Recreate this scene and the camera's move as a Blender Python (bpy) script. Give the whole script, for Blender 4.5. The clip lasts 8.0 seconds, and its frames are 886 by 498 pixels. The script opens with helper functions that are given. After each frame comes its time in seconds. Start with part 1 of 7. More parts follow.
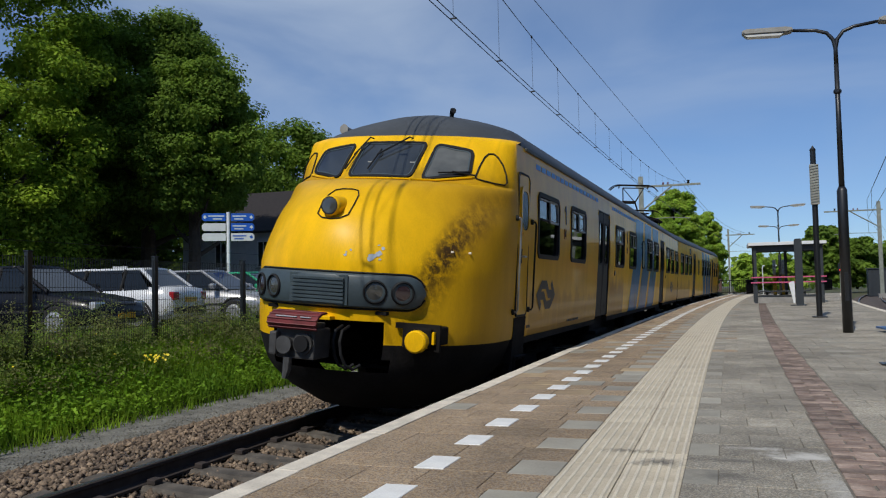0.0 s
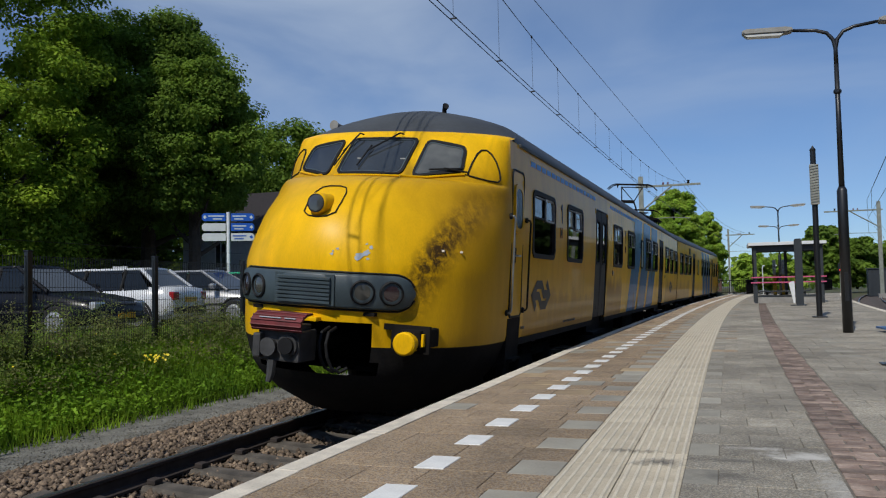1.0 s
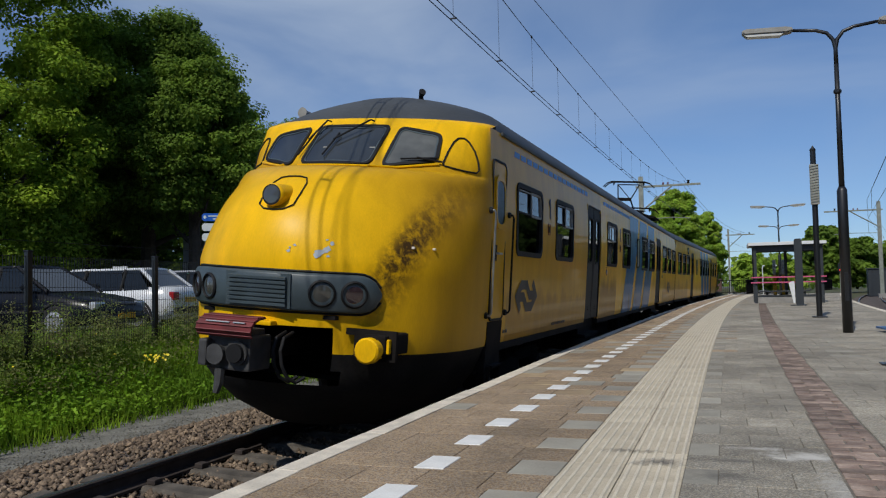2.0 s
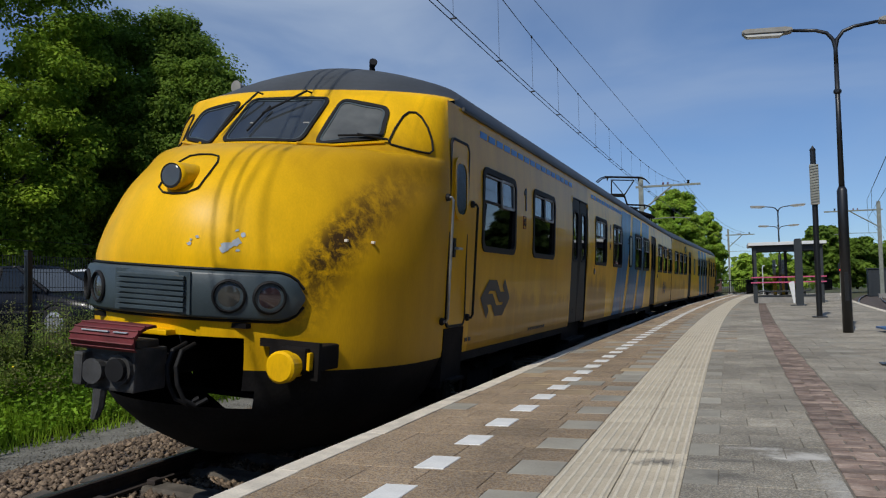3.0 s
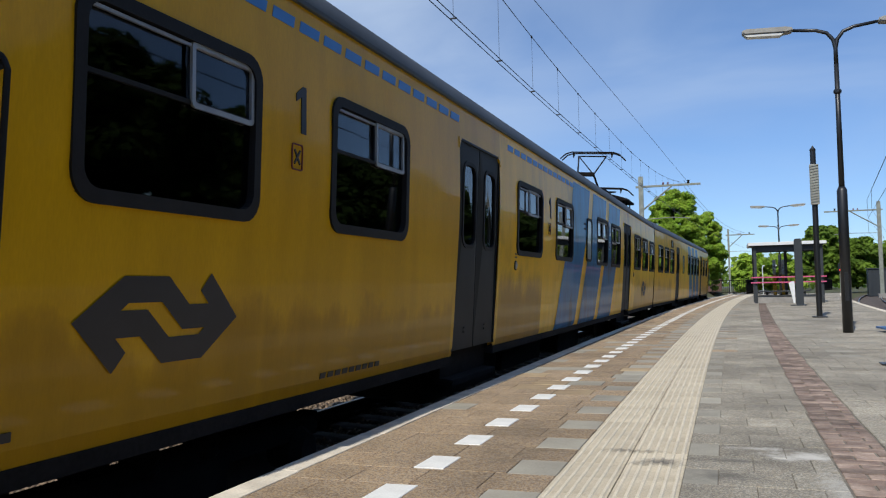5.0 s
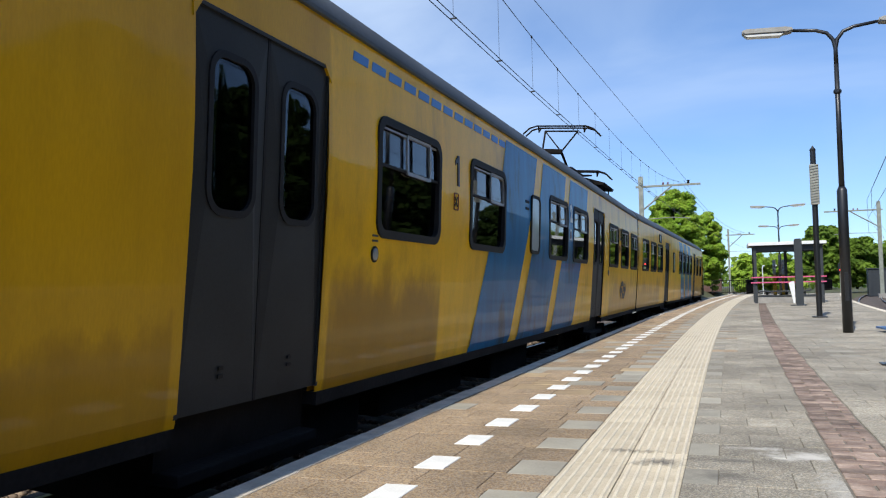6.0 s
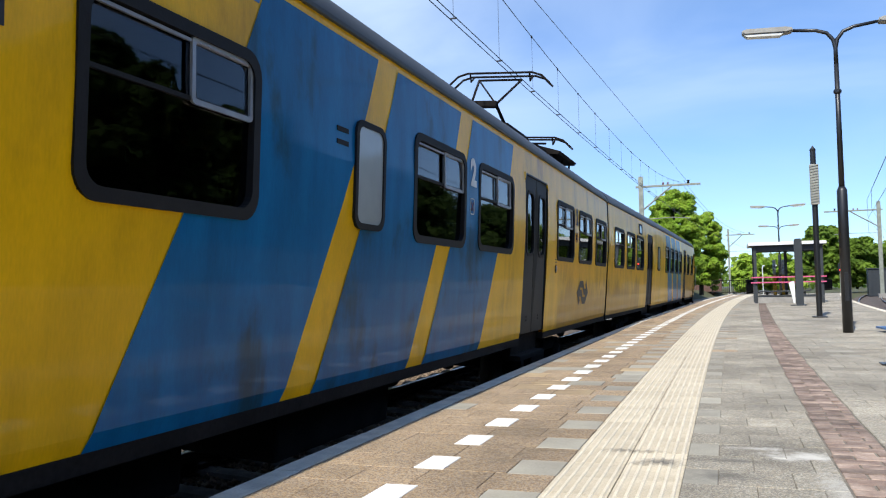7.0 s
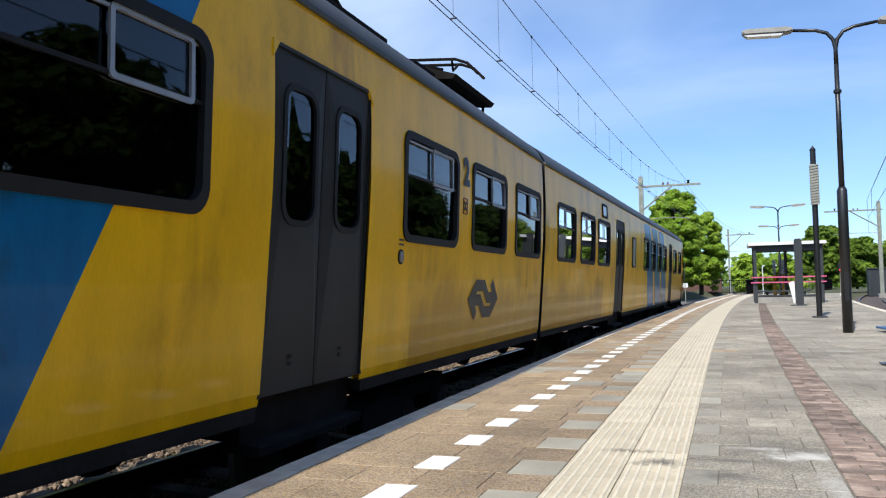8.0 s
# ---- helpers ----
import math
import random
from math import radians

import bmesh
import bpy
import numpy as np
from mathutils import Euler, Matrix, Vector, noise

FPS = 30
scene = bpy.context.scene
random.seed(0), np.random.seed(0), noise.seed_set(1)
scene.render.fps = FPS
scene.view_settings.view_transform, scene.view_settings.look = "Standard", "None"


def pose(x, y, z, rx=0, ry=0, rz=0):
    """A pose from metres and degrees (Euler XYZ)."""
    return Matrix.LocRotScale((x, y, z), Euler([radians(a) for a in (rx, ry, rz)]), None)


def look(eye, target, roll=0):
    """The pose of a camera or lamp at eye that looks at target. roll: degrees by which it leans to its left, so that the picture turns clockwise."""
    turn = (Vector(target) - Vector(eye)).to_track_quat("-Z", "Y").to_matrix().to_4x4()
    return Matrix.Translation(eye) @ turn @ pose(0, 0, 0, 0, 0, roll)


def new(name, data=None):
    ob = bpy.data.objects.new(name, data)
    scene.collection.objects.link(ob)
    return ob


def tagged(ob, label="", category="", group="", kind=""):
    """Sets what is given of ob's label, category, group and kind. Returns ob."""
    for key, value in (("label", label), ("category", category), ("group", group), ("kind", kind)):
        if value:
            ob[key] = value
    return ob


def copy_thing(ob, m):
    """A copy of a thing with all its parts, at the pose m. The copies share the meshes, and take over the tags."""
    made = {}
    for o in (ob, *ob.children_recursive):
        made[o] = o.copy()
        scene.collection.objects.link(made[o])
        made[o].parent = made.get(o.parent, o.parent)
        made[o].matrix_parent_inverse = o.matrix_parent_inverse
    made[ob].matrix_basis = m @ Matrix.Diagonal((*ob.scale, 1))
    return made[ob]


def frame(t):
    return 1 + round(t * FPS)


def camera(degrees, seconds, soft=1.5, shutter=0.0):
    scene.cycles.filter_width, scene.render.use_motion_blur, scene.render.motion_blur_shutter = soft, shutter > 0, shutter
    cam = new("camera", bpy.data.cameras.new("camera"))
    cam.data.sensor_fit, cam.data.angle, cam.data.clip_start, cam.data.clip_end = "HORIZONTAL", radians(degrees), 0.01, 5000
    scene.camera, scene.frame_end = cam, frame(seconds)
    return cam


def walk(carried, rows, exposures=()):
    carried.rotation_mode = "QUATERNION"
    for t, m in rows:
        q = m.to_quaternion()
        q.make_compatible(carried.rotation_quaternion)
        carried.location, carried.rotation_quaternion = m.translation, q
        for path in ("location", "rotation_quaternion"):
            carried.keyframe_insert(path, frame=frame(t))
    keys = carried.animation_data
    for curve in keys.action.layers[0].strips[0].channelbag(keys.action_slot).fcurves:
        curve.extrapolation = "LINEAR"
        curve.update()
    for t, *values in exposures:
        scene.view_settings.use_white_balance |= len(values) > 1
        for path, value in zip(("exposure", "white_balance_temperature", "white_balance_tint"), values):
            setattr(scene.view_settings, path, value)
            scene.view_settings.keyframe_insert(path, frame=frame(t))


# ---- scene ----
# ---- camera: on a tripod on the platform ----
EYE = (0.0, 0.0, 1.43)
cam = camera(56.7, 8.0, soft=1.15)
AIM = (-3.2433, 9.4481, 1.43 + 0.4828)
STILL = look(EYE, AIM, -1.214)
walk(cam, [(0, STILL), (8, STILL)],
     exposures=[(0, -0.03), (1.0, -0.08), (1.5, -0.12), (3.0, -0.10), (3.5, -0.08), (4.5, 0.12), (5.2, 0.42), (6.0, 0.70), (6.5, 0.95), (7.0, 0.93), (8.0, 0.85)])

# ---- daylight ----
SUN_TO = Vector((-0.100, -0.65, 0.75)).normalized()
world = bpy.data.worlds.new("sky")
scene.world = world
world.use_nodes = True
_n, _l = world.node_tree.nodes, world.node_tree.links
_sky = _n.new("ShaderNodeTexSky")
_sky.sky_type = "NISHITA"
_sky.sun_disc = False
_sky.sun_elevation = math.asin(SUN_TO.z)
_sky.sun_rotation = math.atan2(SUN_TO.x, SUN_TO.y)
_sky.air_density, _sky.dust_density, _sky.ozone_density = 0.75, 0.05, 3.5
_tc = _n.new("ShaderNodeTexCoord")
_map = _n.new("ShaderNodeMapping")
_map.inputs["Scale"].default_value = (1.0, 1.0, 3.5)
_cl = _n.new("ShaderNodeTexNoise")
_cl.inputs["Scale"].default_value, _cl.inputs["Detail"].default_value = 2.2, 7.0
_cl.inputs["Distortion"].default_value = 0.6
_rp = _n.new("ShaderNodeValToRGB")
_rp.color_ramp.elements[0].position, _rp.color_ramp.elements[1].position = 0.44, 0.78
_rp.color_ramp.elements[1].color = (0.42, 0.42, 0.42, 1)
_mx = _n.new("ShaderNodeMix")
_mx.data_type = "RGBA"
_mx.inputs["B"].default_value = (5.2, 5.8, 6.6, 1)
_l.new(_tc.outputs["Generated"], _map.inputs["Vector"])
_l.new(_map.outputs["Vector"], _cl.inputs["Vector"])
_l.new(_cl.outputs["Fac"], _rp.inputs["Fac"])
_dot = _n.new("ShaderNodeVectorMath")
_dot.operation = "DOT_PRODUCT"
_dot.inputs[1].default_value = (-0.50, 0.80, 0.33)
_l.new(_tc.outputs["Generated"], _dot.inputs[0])
_veil = _n.new("ShaderNodeMapRange")
_veil.interpolation_type = "SMOOTHSTEP"
_veil.inputs["From Min"].default_value, _veil.inputs["From Max"].default_value, _veil.inputs["To Max"].default_value = 0.86, 1.0, 0.62
_l.new(_dot.outputs["Value"], _veil.inputs["Value"])
_wisp = _n.new("ShaderNodeMapRange")
_wisp.inputs["From Min"].default_value, _wisp.inputs["From Max"].default_value = 0.30, 0.66
_l.new(_cl.outputs["Fac"], _wisp.inputs["Value"])
_vm = _n.new("ShaderNodeMath")
_vm.operation = "MULTIPLY"
_l.new(_veil.outputs[0], _vm.inputs[0])
_l.new(_wisp.outputs[0], _vm.inputs[1])
_cm = _n.new("ShaderNodeMath")
_cm.operation = "MAXIMUM"
_l.new(_rp.outputs["Color"], _cm.inputs[0])
_l.new(_vm.outputs[0], _cm.inputs[1])
_l.new(_cm.outputs[0], _mx.inputs["Factor"])
_l.new(_sky.outputs["Color"], _mx.inputs["A"])
_sep = _n.new("ShaderNodeSeparateXYZ")
_l.new(_tc.outputs["Generated"], _sep.inputs[0])
_hz = _n.new("ShaderNodeValToRGB")  # tint that dims and cools the sky towards the horizon
_hz.color_ramp.elements[0].position, _hz.color_ramp.elements[1].position = 0.0, 0.42
_hz.color_ramp.elements[0].color, _hz.color_ramp.elements[1].color = (0.55, 0.63, 0.76, 1), (0.95, 1.0, 1.05, 1)
_l.new(_sep.outputs["Z"], _hz.inputs["Fac"])
_mul = _n.new("ShaderNodeMix")
_mul.data_type, _mul.blend_type = "RGBA", "MULTIPLY"
_mul.inputs["Factor"].default_value = 1.0
_l.new(_mx.outputs["Result"], _mul.inputs["A"])
_l.new(_hz.outputs["Color"], _mul.inputs["B"])
_l.new(_mul.outputs["Result"], _n["Background"].inputs["Color"])
_n["Background"].inputs["Strength"].default_value = 0.115
sun = new("sun", bpy.data.lights.new("sun", "SUN"))
sun.data.energy, sun.data.angle, sun.data.color = 3.45, radians(0.53), (1.0, 0.96, 0.88)
sun.matrix_world = look(SUN_TO * 60, (0, 0, 0))


# ---- materials ----
def mat(name, col, rough=0.6, metal=0.0, var=0.0, scale=6.0, col2=None, bump=0.0, bscale=60.0, coat=0.0,
        fine=0.0, fscale=90.0, random_v=0.0, emit=None, spec=0.5, stretch=None, island=False, speckle=None, stain=0.0, stain_scale=0.8):
    """A node material: base colour varied by two noises, and by the object's own random number, with fine relief."""
    m = bpy.data.materials.new(name)
    m.use_nodes = True
    n, l = m.node_tree.nodes, m.node_tree.links
    b = n["Principled BSDF"]
    b.inputs["Roughness"].default_value, b.inputs["Metallic"].default_value = rough, metal
    b.inputs["Specular IOR Level"].default_value = spec
    b.inputs["Coat Weight"].default_value = coat
    b.inputs["Coat Roughness"].default_value = 0.06
    b.inputs["Base Color"].default_value = (*col, 1)
    if emit:
        b.inputs["Emission Color"].default_value, b.inputs["Emission Strength"].default_value = (*emit[:3], 1), emit[3]
    tc = n.new("ShaderNodeTexCoord")
    vec = tc.outputs["Object"]
    if stretch:
        mp = n.new("ShaderNodeMapping")
        mp.inputs["Scale"].default_value = stretch
        l.new(vec, mp.inputs["Vector"])
        vec = mp.outputs["Vector"]
    out = None
    if random_v or island:
        if island:
            oi = n.new("ShaderNodeNewGeometry")
            rnd = oi.outputs["Random Per Island"]
        else:
            oi = n.new("ShaderNodeObjectInfo")
            rnd = oi.outputs["Random"]
        add = n.new("ShaderNodeVectorMath")
        add.operation = "ADD"
        mul = n.new("ShaderNodeMath")
        mul.operation = "MULTIPLY"
        mul.inputs[1].default_value = 37.0
        l.new(rnd, mul.inputs[0])
        l.new(vec, add.inputs[0])
        l.new(mul.outputs[0], add.inputs[1])
        vec = add.outputs[0]
    if var or col2:
        c2 = col2 or tuple(max(0.0, c * (1 - var)) for c in col)
        no = n.new("ShaderNodeTexNoise")
        no.inputs["Scale"].default_value, no.inputs["Detail"].default_value = scale, 6.0
        rp = n.new("ShaderNodeValToRGB")
        rp.color_ramp.elements[0].position, rp.color_ramp.elements[1].position = 0.36, 0.66
        rp.color_ramp.elements[0].color, rp.color_ramp.elements[1].color = (*c2, 1), (*col, 1)
        l.new(vec, no.inputs["Vector"])
        l.new(no.outputs["Fac"], rp.inputs["Fac"])
        out = rp.outputs["Color"]
    if fine:
        no2 = n.new("ShaderNodeTexNoise")
        no2.inputs["Scale"].default_value, no2.inputs["Detail"].default_value = fscale, 3.0
        l.new(vec, no2.inputs["Vector"])
        mr = n.new("ShaderNodeMapRange")
        mr.inputs["From Min"].default_value, mr.inputs["From Max"].default_value = 0.3, 0.7
        mr.inputs["To Min"].default_value, mr.inputs["To Max"].default_value = 1 - fine, 1 + fine
        l.new(no2.outputs["Fac"], mr.inputs["Value"])
        hs = n.new("ShaderNodeHueSaturation")
        hs.inputs["Color"].default_value = (*col, 1)
        if out:
            l.new(out, hs.inputs["Color"])
        l.new(mr.outputs["Result"], hs.inputs["Value"])
        out = hs.outputs["Color"]
    if speckle:
        vo = n.new("ShaderNodeTexVoronoi")
        vo.inputs["Scale"].default_value = speckle[0]
        l.new(vec, vo.inputs["Vector"])
        sp = n.new("ShaderNodeSeparateColor")
        l.new(vo.outputs["Color"], sp.inputs[0])
        rp2 = n.new("ShaderNodeValToRGB")
        rp2.color_ramp.interpolation = "CONSTANT"
        els = rp2.color_ramp.elements
        els[0].color, els[1].color = (*speckle[2][0], 1), (*speckle[2][1], 1)
        els[0].position, els[1].position = 0.0, 0.35
        for i, cc in enumerate(speckle[2][2:]):
            e = els.new(0.35 + 0.65 * (i + 1) / (len(speckle[2]) - 1))
            e.color = (*cc, 1)
        l.new(sp.outputs[0], rp2.inputs["Fac"])
        mxs = n.new("ShaderNodeMix")
        mxs.data_type = "RGBA"
        mxs.inputs["Factor"].default_value = speckle[1]
        mxs.inputs["A"].default_value = (*col, 1)
        if out:
            l.new(out, mxs.inputs["A"])
        l.new(rp2.outputs["Color"], mxs.inputs["B"])
        out = mxs.outputs["Result"]
    if stain:
        ge = n.new("ShaderNodeNewGeometry")
        ns = n.new("ShaderNodeTexNoise")
        ns.inputs["Scale"].default_value, ns.inputs["Detail"].default_value = stain_scale, 7.0
        ns.inputs["Roughness"].default_value = 0.62
        l.new(ge.outputs["Position"], ns.inputs["Vector"])
        ms = n.new("ShaderNodeMapRange")
        ms.inputs["From Min"].default_value, ms.inputs["From Max"].default_value = 0.30, 0.70
        ms.inputs["To Min"].default_value, ms.inputs["To Max"].default_value = 1 - stain, 1 + stain
        l.new(ns.outputs["Fac"], ms.inputs["Value"])
        hst = n.new("ShaderNodeHueSaturation")
        hst.inputs["Color"].default_value = (*col, 1)
        if out:
            l.new(out, hst.inputs["Color"])
        l.new(ms.outputs["Result"], hst.inputs["Value"])
        out = hst.outputs["Color"]
    if random_v:
        mr = n.new("ShaderNodeMapRange")
        mr.inputs["To Min"].default_value, mr.inputs["To Max"].default_value = 1 - random_v, 1 + random_v
        l.new(rnd, mr.inputs["Value"])
        hs = n.new("ShaderNodeHueSaturation")
        hs.inputs["Color"].default_value = (*col, 1)
        if out:
            l.new(out, hs.inputs["Color"])
        l.new(mr.outputs["Result"], hs.inputs["Value"])
        out = hs.outputs["Color"]
    if out:
        l.new(out, b.inputs["Base Color"])
    if bump:
        nb = n.new("ShaderNodeTexNoise")
        nb.inputs["Scale"].default_value, nb.inputs["Detail"].default_value = bscale, 5.0
        l.new(vec, nb.inputs["Vector"])
        bp = n.new("ShaderNodeBump")
        bp.inputs["Strength"].default_value, bp.inputs["Distance"].default_value = bump, 0.01
        l.new(nb.outputs["Fac"], bp.inputs["Height"])
        l.new(bp.outputs["Normal"], b.inputs["Normal"])
    return m


def glass(name, tint, rough=0.02):
    m = bpy.data.materials.new(name)
    m.use_nodes = True
    b = m.node_tree.nodes["Principled BSDF"]
    b.inputs["Base Color"].default_value = (*tint, 1)
    b.inputs["Roughness"].default_value, b.inputs["Transmission Weight"].default_value = rough, 1.0
    b.inputs["IOR"].default_value = 1.45
    return m
YELLOW = mat("train_yellow", (0.90, 0.51, 0.004), 0.40, var=0.16, scale=1.3, fine=0.05, fscale=30, coat=0.24, spec=0.08, stretch=(3, 3, 0.7), bump=0.015, bscale=5)


def sooty(name, base):
    """The same paint with a band of soot up the shoulder of the cab, broken by noise, and streaks from the roof."""
    m = base.copy()
    m.name = name
    n, l = m.node_tree.nodes, m.node_tree.links
    b = n["Principled BSDF"]
    old = b.inputs["Base Color"].links[0].from_socket
    tc = n.new("ShaderNodeTexCoord")
    sx = n.new("ShaderNodeSeparateXYZ")
    l.new(tc.outputs["Object"], sx.inputs[0])

    def op(kind, a, c=0.0):
        q = n.new("ShaderNodeMath")
        q.operation = kind
        for i, v in enumerate((a, c)):
            if isinstance(v, (int, float)):
                q.inputs[i].default_value = v
            else:
                l.new(v, q.inputs[i])
        return q.outputs[0]
    # distance in (x, z) from a line that climbs the shoulder
    off = op("ABSOLUTE", op("SUBTRACT", sx.outputs["X"], op("ADD", op("MULTIPLY", op("SUBTRACT", sx.outputs["Z"], 1.7), 0.27), 1.02)))
    near = n.new("ShaderNodeMapRange")
    near.interpolation_type = "SMOOTHSTEP"
    near.inputs["From Min"].default_value, near.inputs["From Max"].default_value = 0.21, 0.03
    l.new(off, near.inputs["Value"])
    band = n.new("ShaderNodeMapRange")
    band.interpolation_type = "SMOOTHSTEP"
    band.inputs["From Min"].default_value, band.inputs["From Max"].default_value = 1.0, 0.05
    l.new(op("ABSOLUTE", op("SUBTRACT", sx.outputs["Z"], 1.85)), band.inputs["Value"])
    no = n.new("ShaderNodeTexNoise")
    no.inputs["Scale"].default_value, no.inputs["Detail"].default_value = 8.0, 10.0
    no.inputs["Roughness"].default_value, no.inputs["Distortion"].default_value = 0.74, 0.3
    l.new(tc.outputs["Object"], no.inputs["Vector"])
    st = n.new("ShaderNodeMapRange")
    st.inputs["From Min"].default_value, st.inputs["From Max"].default_value = 0.37, 0.56
    l.new(no.outputs["Fac"], st.inputs["Value"])
    fac = op("MULTIPLY", op("MULTIPLY", near.outputs[0], band.outputs[0]), st.outputs[0])
    # long faint streaks down the nose
    mp = n.new("ShaderNodeMapping")
    mp.inputs["Scale"].default_value = (9.0, 0.6, 0.6)
    l.new(tc.outputs["Object"], mp.inputs["Vector"])
    n2 = n.new("ShaderNodeTexNoise")
    n2.inputs["Scale"].default_value, n2.inputs["Detail"].default_value = 1.0, 4.0
    l.new(mp.outputs["Vector"], n2.inputs["Vector"])
    s2 = n.new("ShaderNodeMapRange")
    s2.inputs["From Min"].default_value, s2.inputs["From Max"].default_value = 0.55, 0.75
    s2.inputs["To Max"].default_value = 0.16
    l.new(n2.outputs["Fac"], s2.inputs["Value"])
    fac = op("MAXIMUM", fac, s2.outputs[0])
    mx = n.new("ShaderNodeMix")
    mx.data_type = "RGBA"
    mx.inputs["B"].default_value = (0.030, 0.019, 0.008, 1)
    l.new(fac, mx.inputs["Factor"])
    l.new(old, mx.inputs["A"])
    l.new(mx.outputs["Result"], b.inputs["Base Color"])
    return m


def grimed_shaded(m, dirt_shade, panels, lo=0.50, hi=0.74, most=0.40, soft=0.03):
    """Cloudy grime over paint, and browner panels fading upwards; the cab's panel is painted shade."""
    n, l = m.node_tree.nodes, m.node_tree.links
    b = n["Principled BSDF"]
    old = b.inputs["Base Color"].links[0].from_socket
    tc = n.new("ShaderNodeTexCoord")
    sx = n.new("ShaderNodeSeparateXYZ")
    l.new(tc.outputs["Object"], sx.inputs[0])

    def op(kind, a, c=0.0):
        q = n.new("ShaderNodeMath")
        q.operation = kind
        for i, v in enumerate((a, c)):
            if isinstance(v, (int, float)):
                q.inputs[i].default_value = v
            else:
                l.new(v, q.inputs[i])
        return q.outputs[0]

    def ramp(v, a, c, top=1.0):
        q = n.new("ShaderNodeMapRange")
        q.interpolation_type = "SMOOTHSTEP"
        q.inputs["From Min"].default_value, q.inputs["From Max"].default_value, q.inputs["To Max"].default_value = a, c, top
        l.new(v, q.inputs["Value"])
        return q.outputs[0]

    def cloud(stretch, detail, rough):
        mp = n.new("ShaderNodeMapping")
        mp.inputs["Scale"].default_value = stretch
        l.new(tc.outputs["Object"], mp.inputs["Vector"])
        q = n.new("ShaderNodeTexNoise")
        q.inputs["Scale"].default_value, q.inputs["Detail"].default_value, q.inputs["Roughness"].default_value = 1.0, detail, rough
        l.new(mp.outputs["Vector"], q.inputs["Vector"])
        return q.outputs["Fac"]
    wide, streak = cloud((1.5, 1.5, 0.9), 7.0, 0.62), cloud((6.0, 6.0, 0.8), 5.0, 0.6)
    fac = op("MULTIPLY", ramp(wide, lo, hi, most), ramp(streak, 0.25, 0.6))
    for u0, u1, top, much in panels:
        inside = op("MULTIPLY", ramp(sx.outputs["Y"], u0 - 13 - soft, u0 - 13 + soft), ramp(sx.outputs["Y"], u1 - 12.97, u1 - 13.03))
        high = op("ADD", sx.outputs["Z"], op("MULTIPLY", op("SUBTRACT", wide, 0.5), 1.2))
        panel_tone = op("MULTIPLY", op("MULTIPLY", inside, ramp(high, top + 0.20, top - 0.25, much)), ramp(streak, -0.45, 0.45))
        fac = op("MAXIMUM", fac, panel_tone)
    mx = n.new("ShaderNodeMix")
    mx.data_type = "RGBA"
    mx.inputs["B"].default_value = (*dirt_shade, 1)
    l.new(fac, mx.inputs["Factor"])
    l.new(old, mx.inputs["A"])
    l.new(mx.outputs["Result"], b.inputs["Base Color"])


CABYELLOW = sooty("cab_yellow", YELLOW)
BLUE = mat("stripe_blue", (0.002, 0.145, 0.36), 0.40, var=0.3, scale=1.6, fine=0.06, fscale=30, coat=0.25, spec=0.08, stretch=(3, 3, 0.7))
grimed_shaded(YELLOW, (0.150, 0.062, 0.010), ((2.2, 9.25, 3.5, 0.36), (3.1, 7.85, 1.48, 0.62), (9.3, 11.30, 1.62, 0.68), (21.2, 26.0, 1.55, 0.48)), 0.46, 0.74, 0.50)
# the cab's one panel puts the shade of its side into the paint
grimed_shaded(CABYELLOW, (0.150, 0.070, 0.012), ((1.05, 2.9, 2.80, 0.50),), 0.46, 0.74, 0.32, 0.60)
CABYELLOW.node_tree.nodes["Principled BSDF"].inputs["Coat Weight"].default_value = 0.20
CABYELLOW.node_tree.nodes["Principled BSDF"].inputs["Coat Roughness"].default_value = 0.38
grimed_shaded(BLUE, (0.010, 0.040, 0.050), (), 0.50, 0.66, 0.80)
LIGHTBLUE = mat("dash_blue", (0.03, 0.20, 0.55), 0.4, var=0.1)
ROOFGREY = mat("roof_grey", (0.060, 0.066, 0.070), 0.55, var=0.4, scale=1.2, fine=0.12, fscale=25, bump=0.1, bscale=20)
SKIRT = mat("skirt_dark", (0.019, 0.018, 0.018), 0.8, spec=0.15, var=0.5, scale=2.0, fine=0.2, fscale=40, bump=0.2, bscale=30)
UNDER = mat("underframe", (0.014, 0.012, 0.011), 0.85, spec=0.15, var=0.5, scale=4, bump=0.3, bscale=30)
BANDGREY = mat("band_grey", (0.060, 0.085, 0.098), 0.45, var=0.3, scale=3, fine=0.1, bump=0.05)
DOORGREY = mat("door_grey", (0.032, 0.034, 0.034), 0.60, var=0.25, scale=2, fine=0.08, spec=0.22)
RUBBER = mat("rubber_black", (0.012, 0.012, 0.013), 0.65, spec=0.25, var=0.3, scale=9, bump=0.1)
LOGO = mat("logo_black", (0.022, 0.020, 0.022), 0.5, var=0.2)
STEEL = mat("worn_steel", (0.36, 0.37, 0.38), 0.4, 0.8, var=0.35, scale=8)
ALU = mat("aluminium", (0.42, 0.43, 0.44), 0.45, 0.6, var=0.2, scale=9)
REDBROWN = mat("coupler_cover", (0.16, 0.020, 0.022), 0.6, var=0.4, scale=6, bump=0.2)
LENS = mat("lamp_lens", (0.065, 0.066, 0.060), 0.12, 0.0, var=0.2, coat=1.0)
COUPLERSTEEL = mat("coupler_steel", (0.075, 0.075, 0.075), 0.6, 0.3, var=0.4, scale=8, bump=0.3)
REDLENS = mat("lamp_red", (0.040, 0.024, 0.028), 0.15, coat=1.0, var=0.2)
WINDOW = glass("tinted_glass", (0.10, 0.11, 0.115))
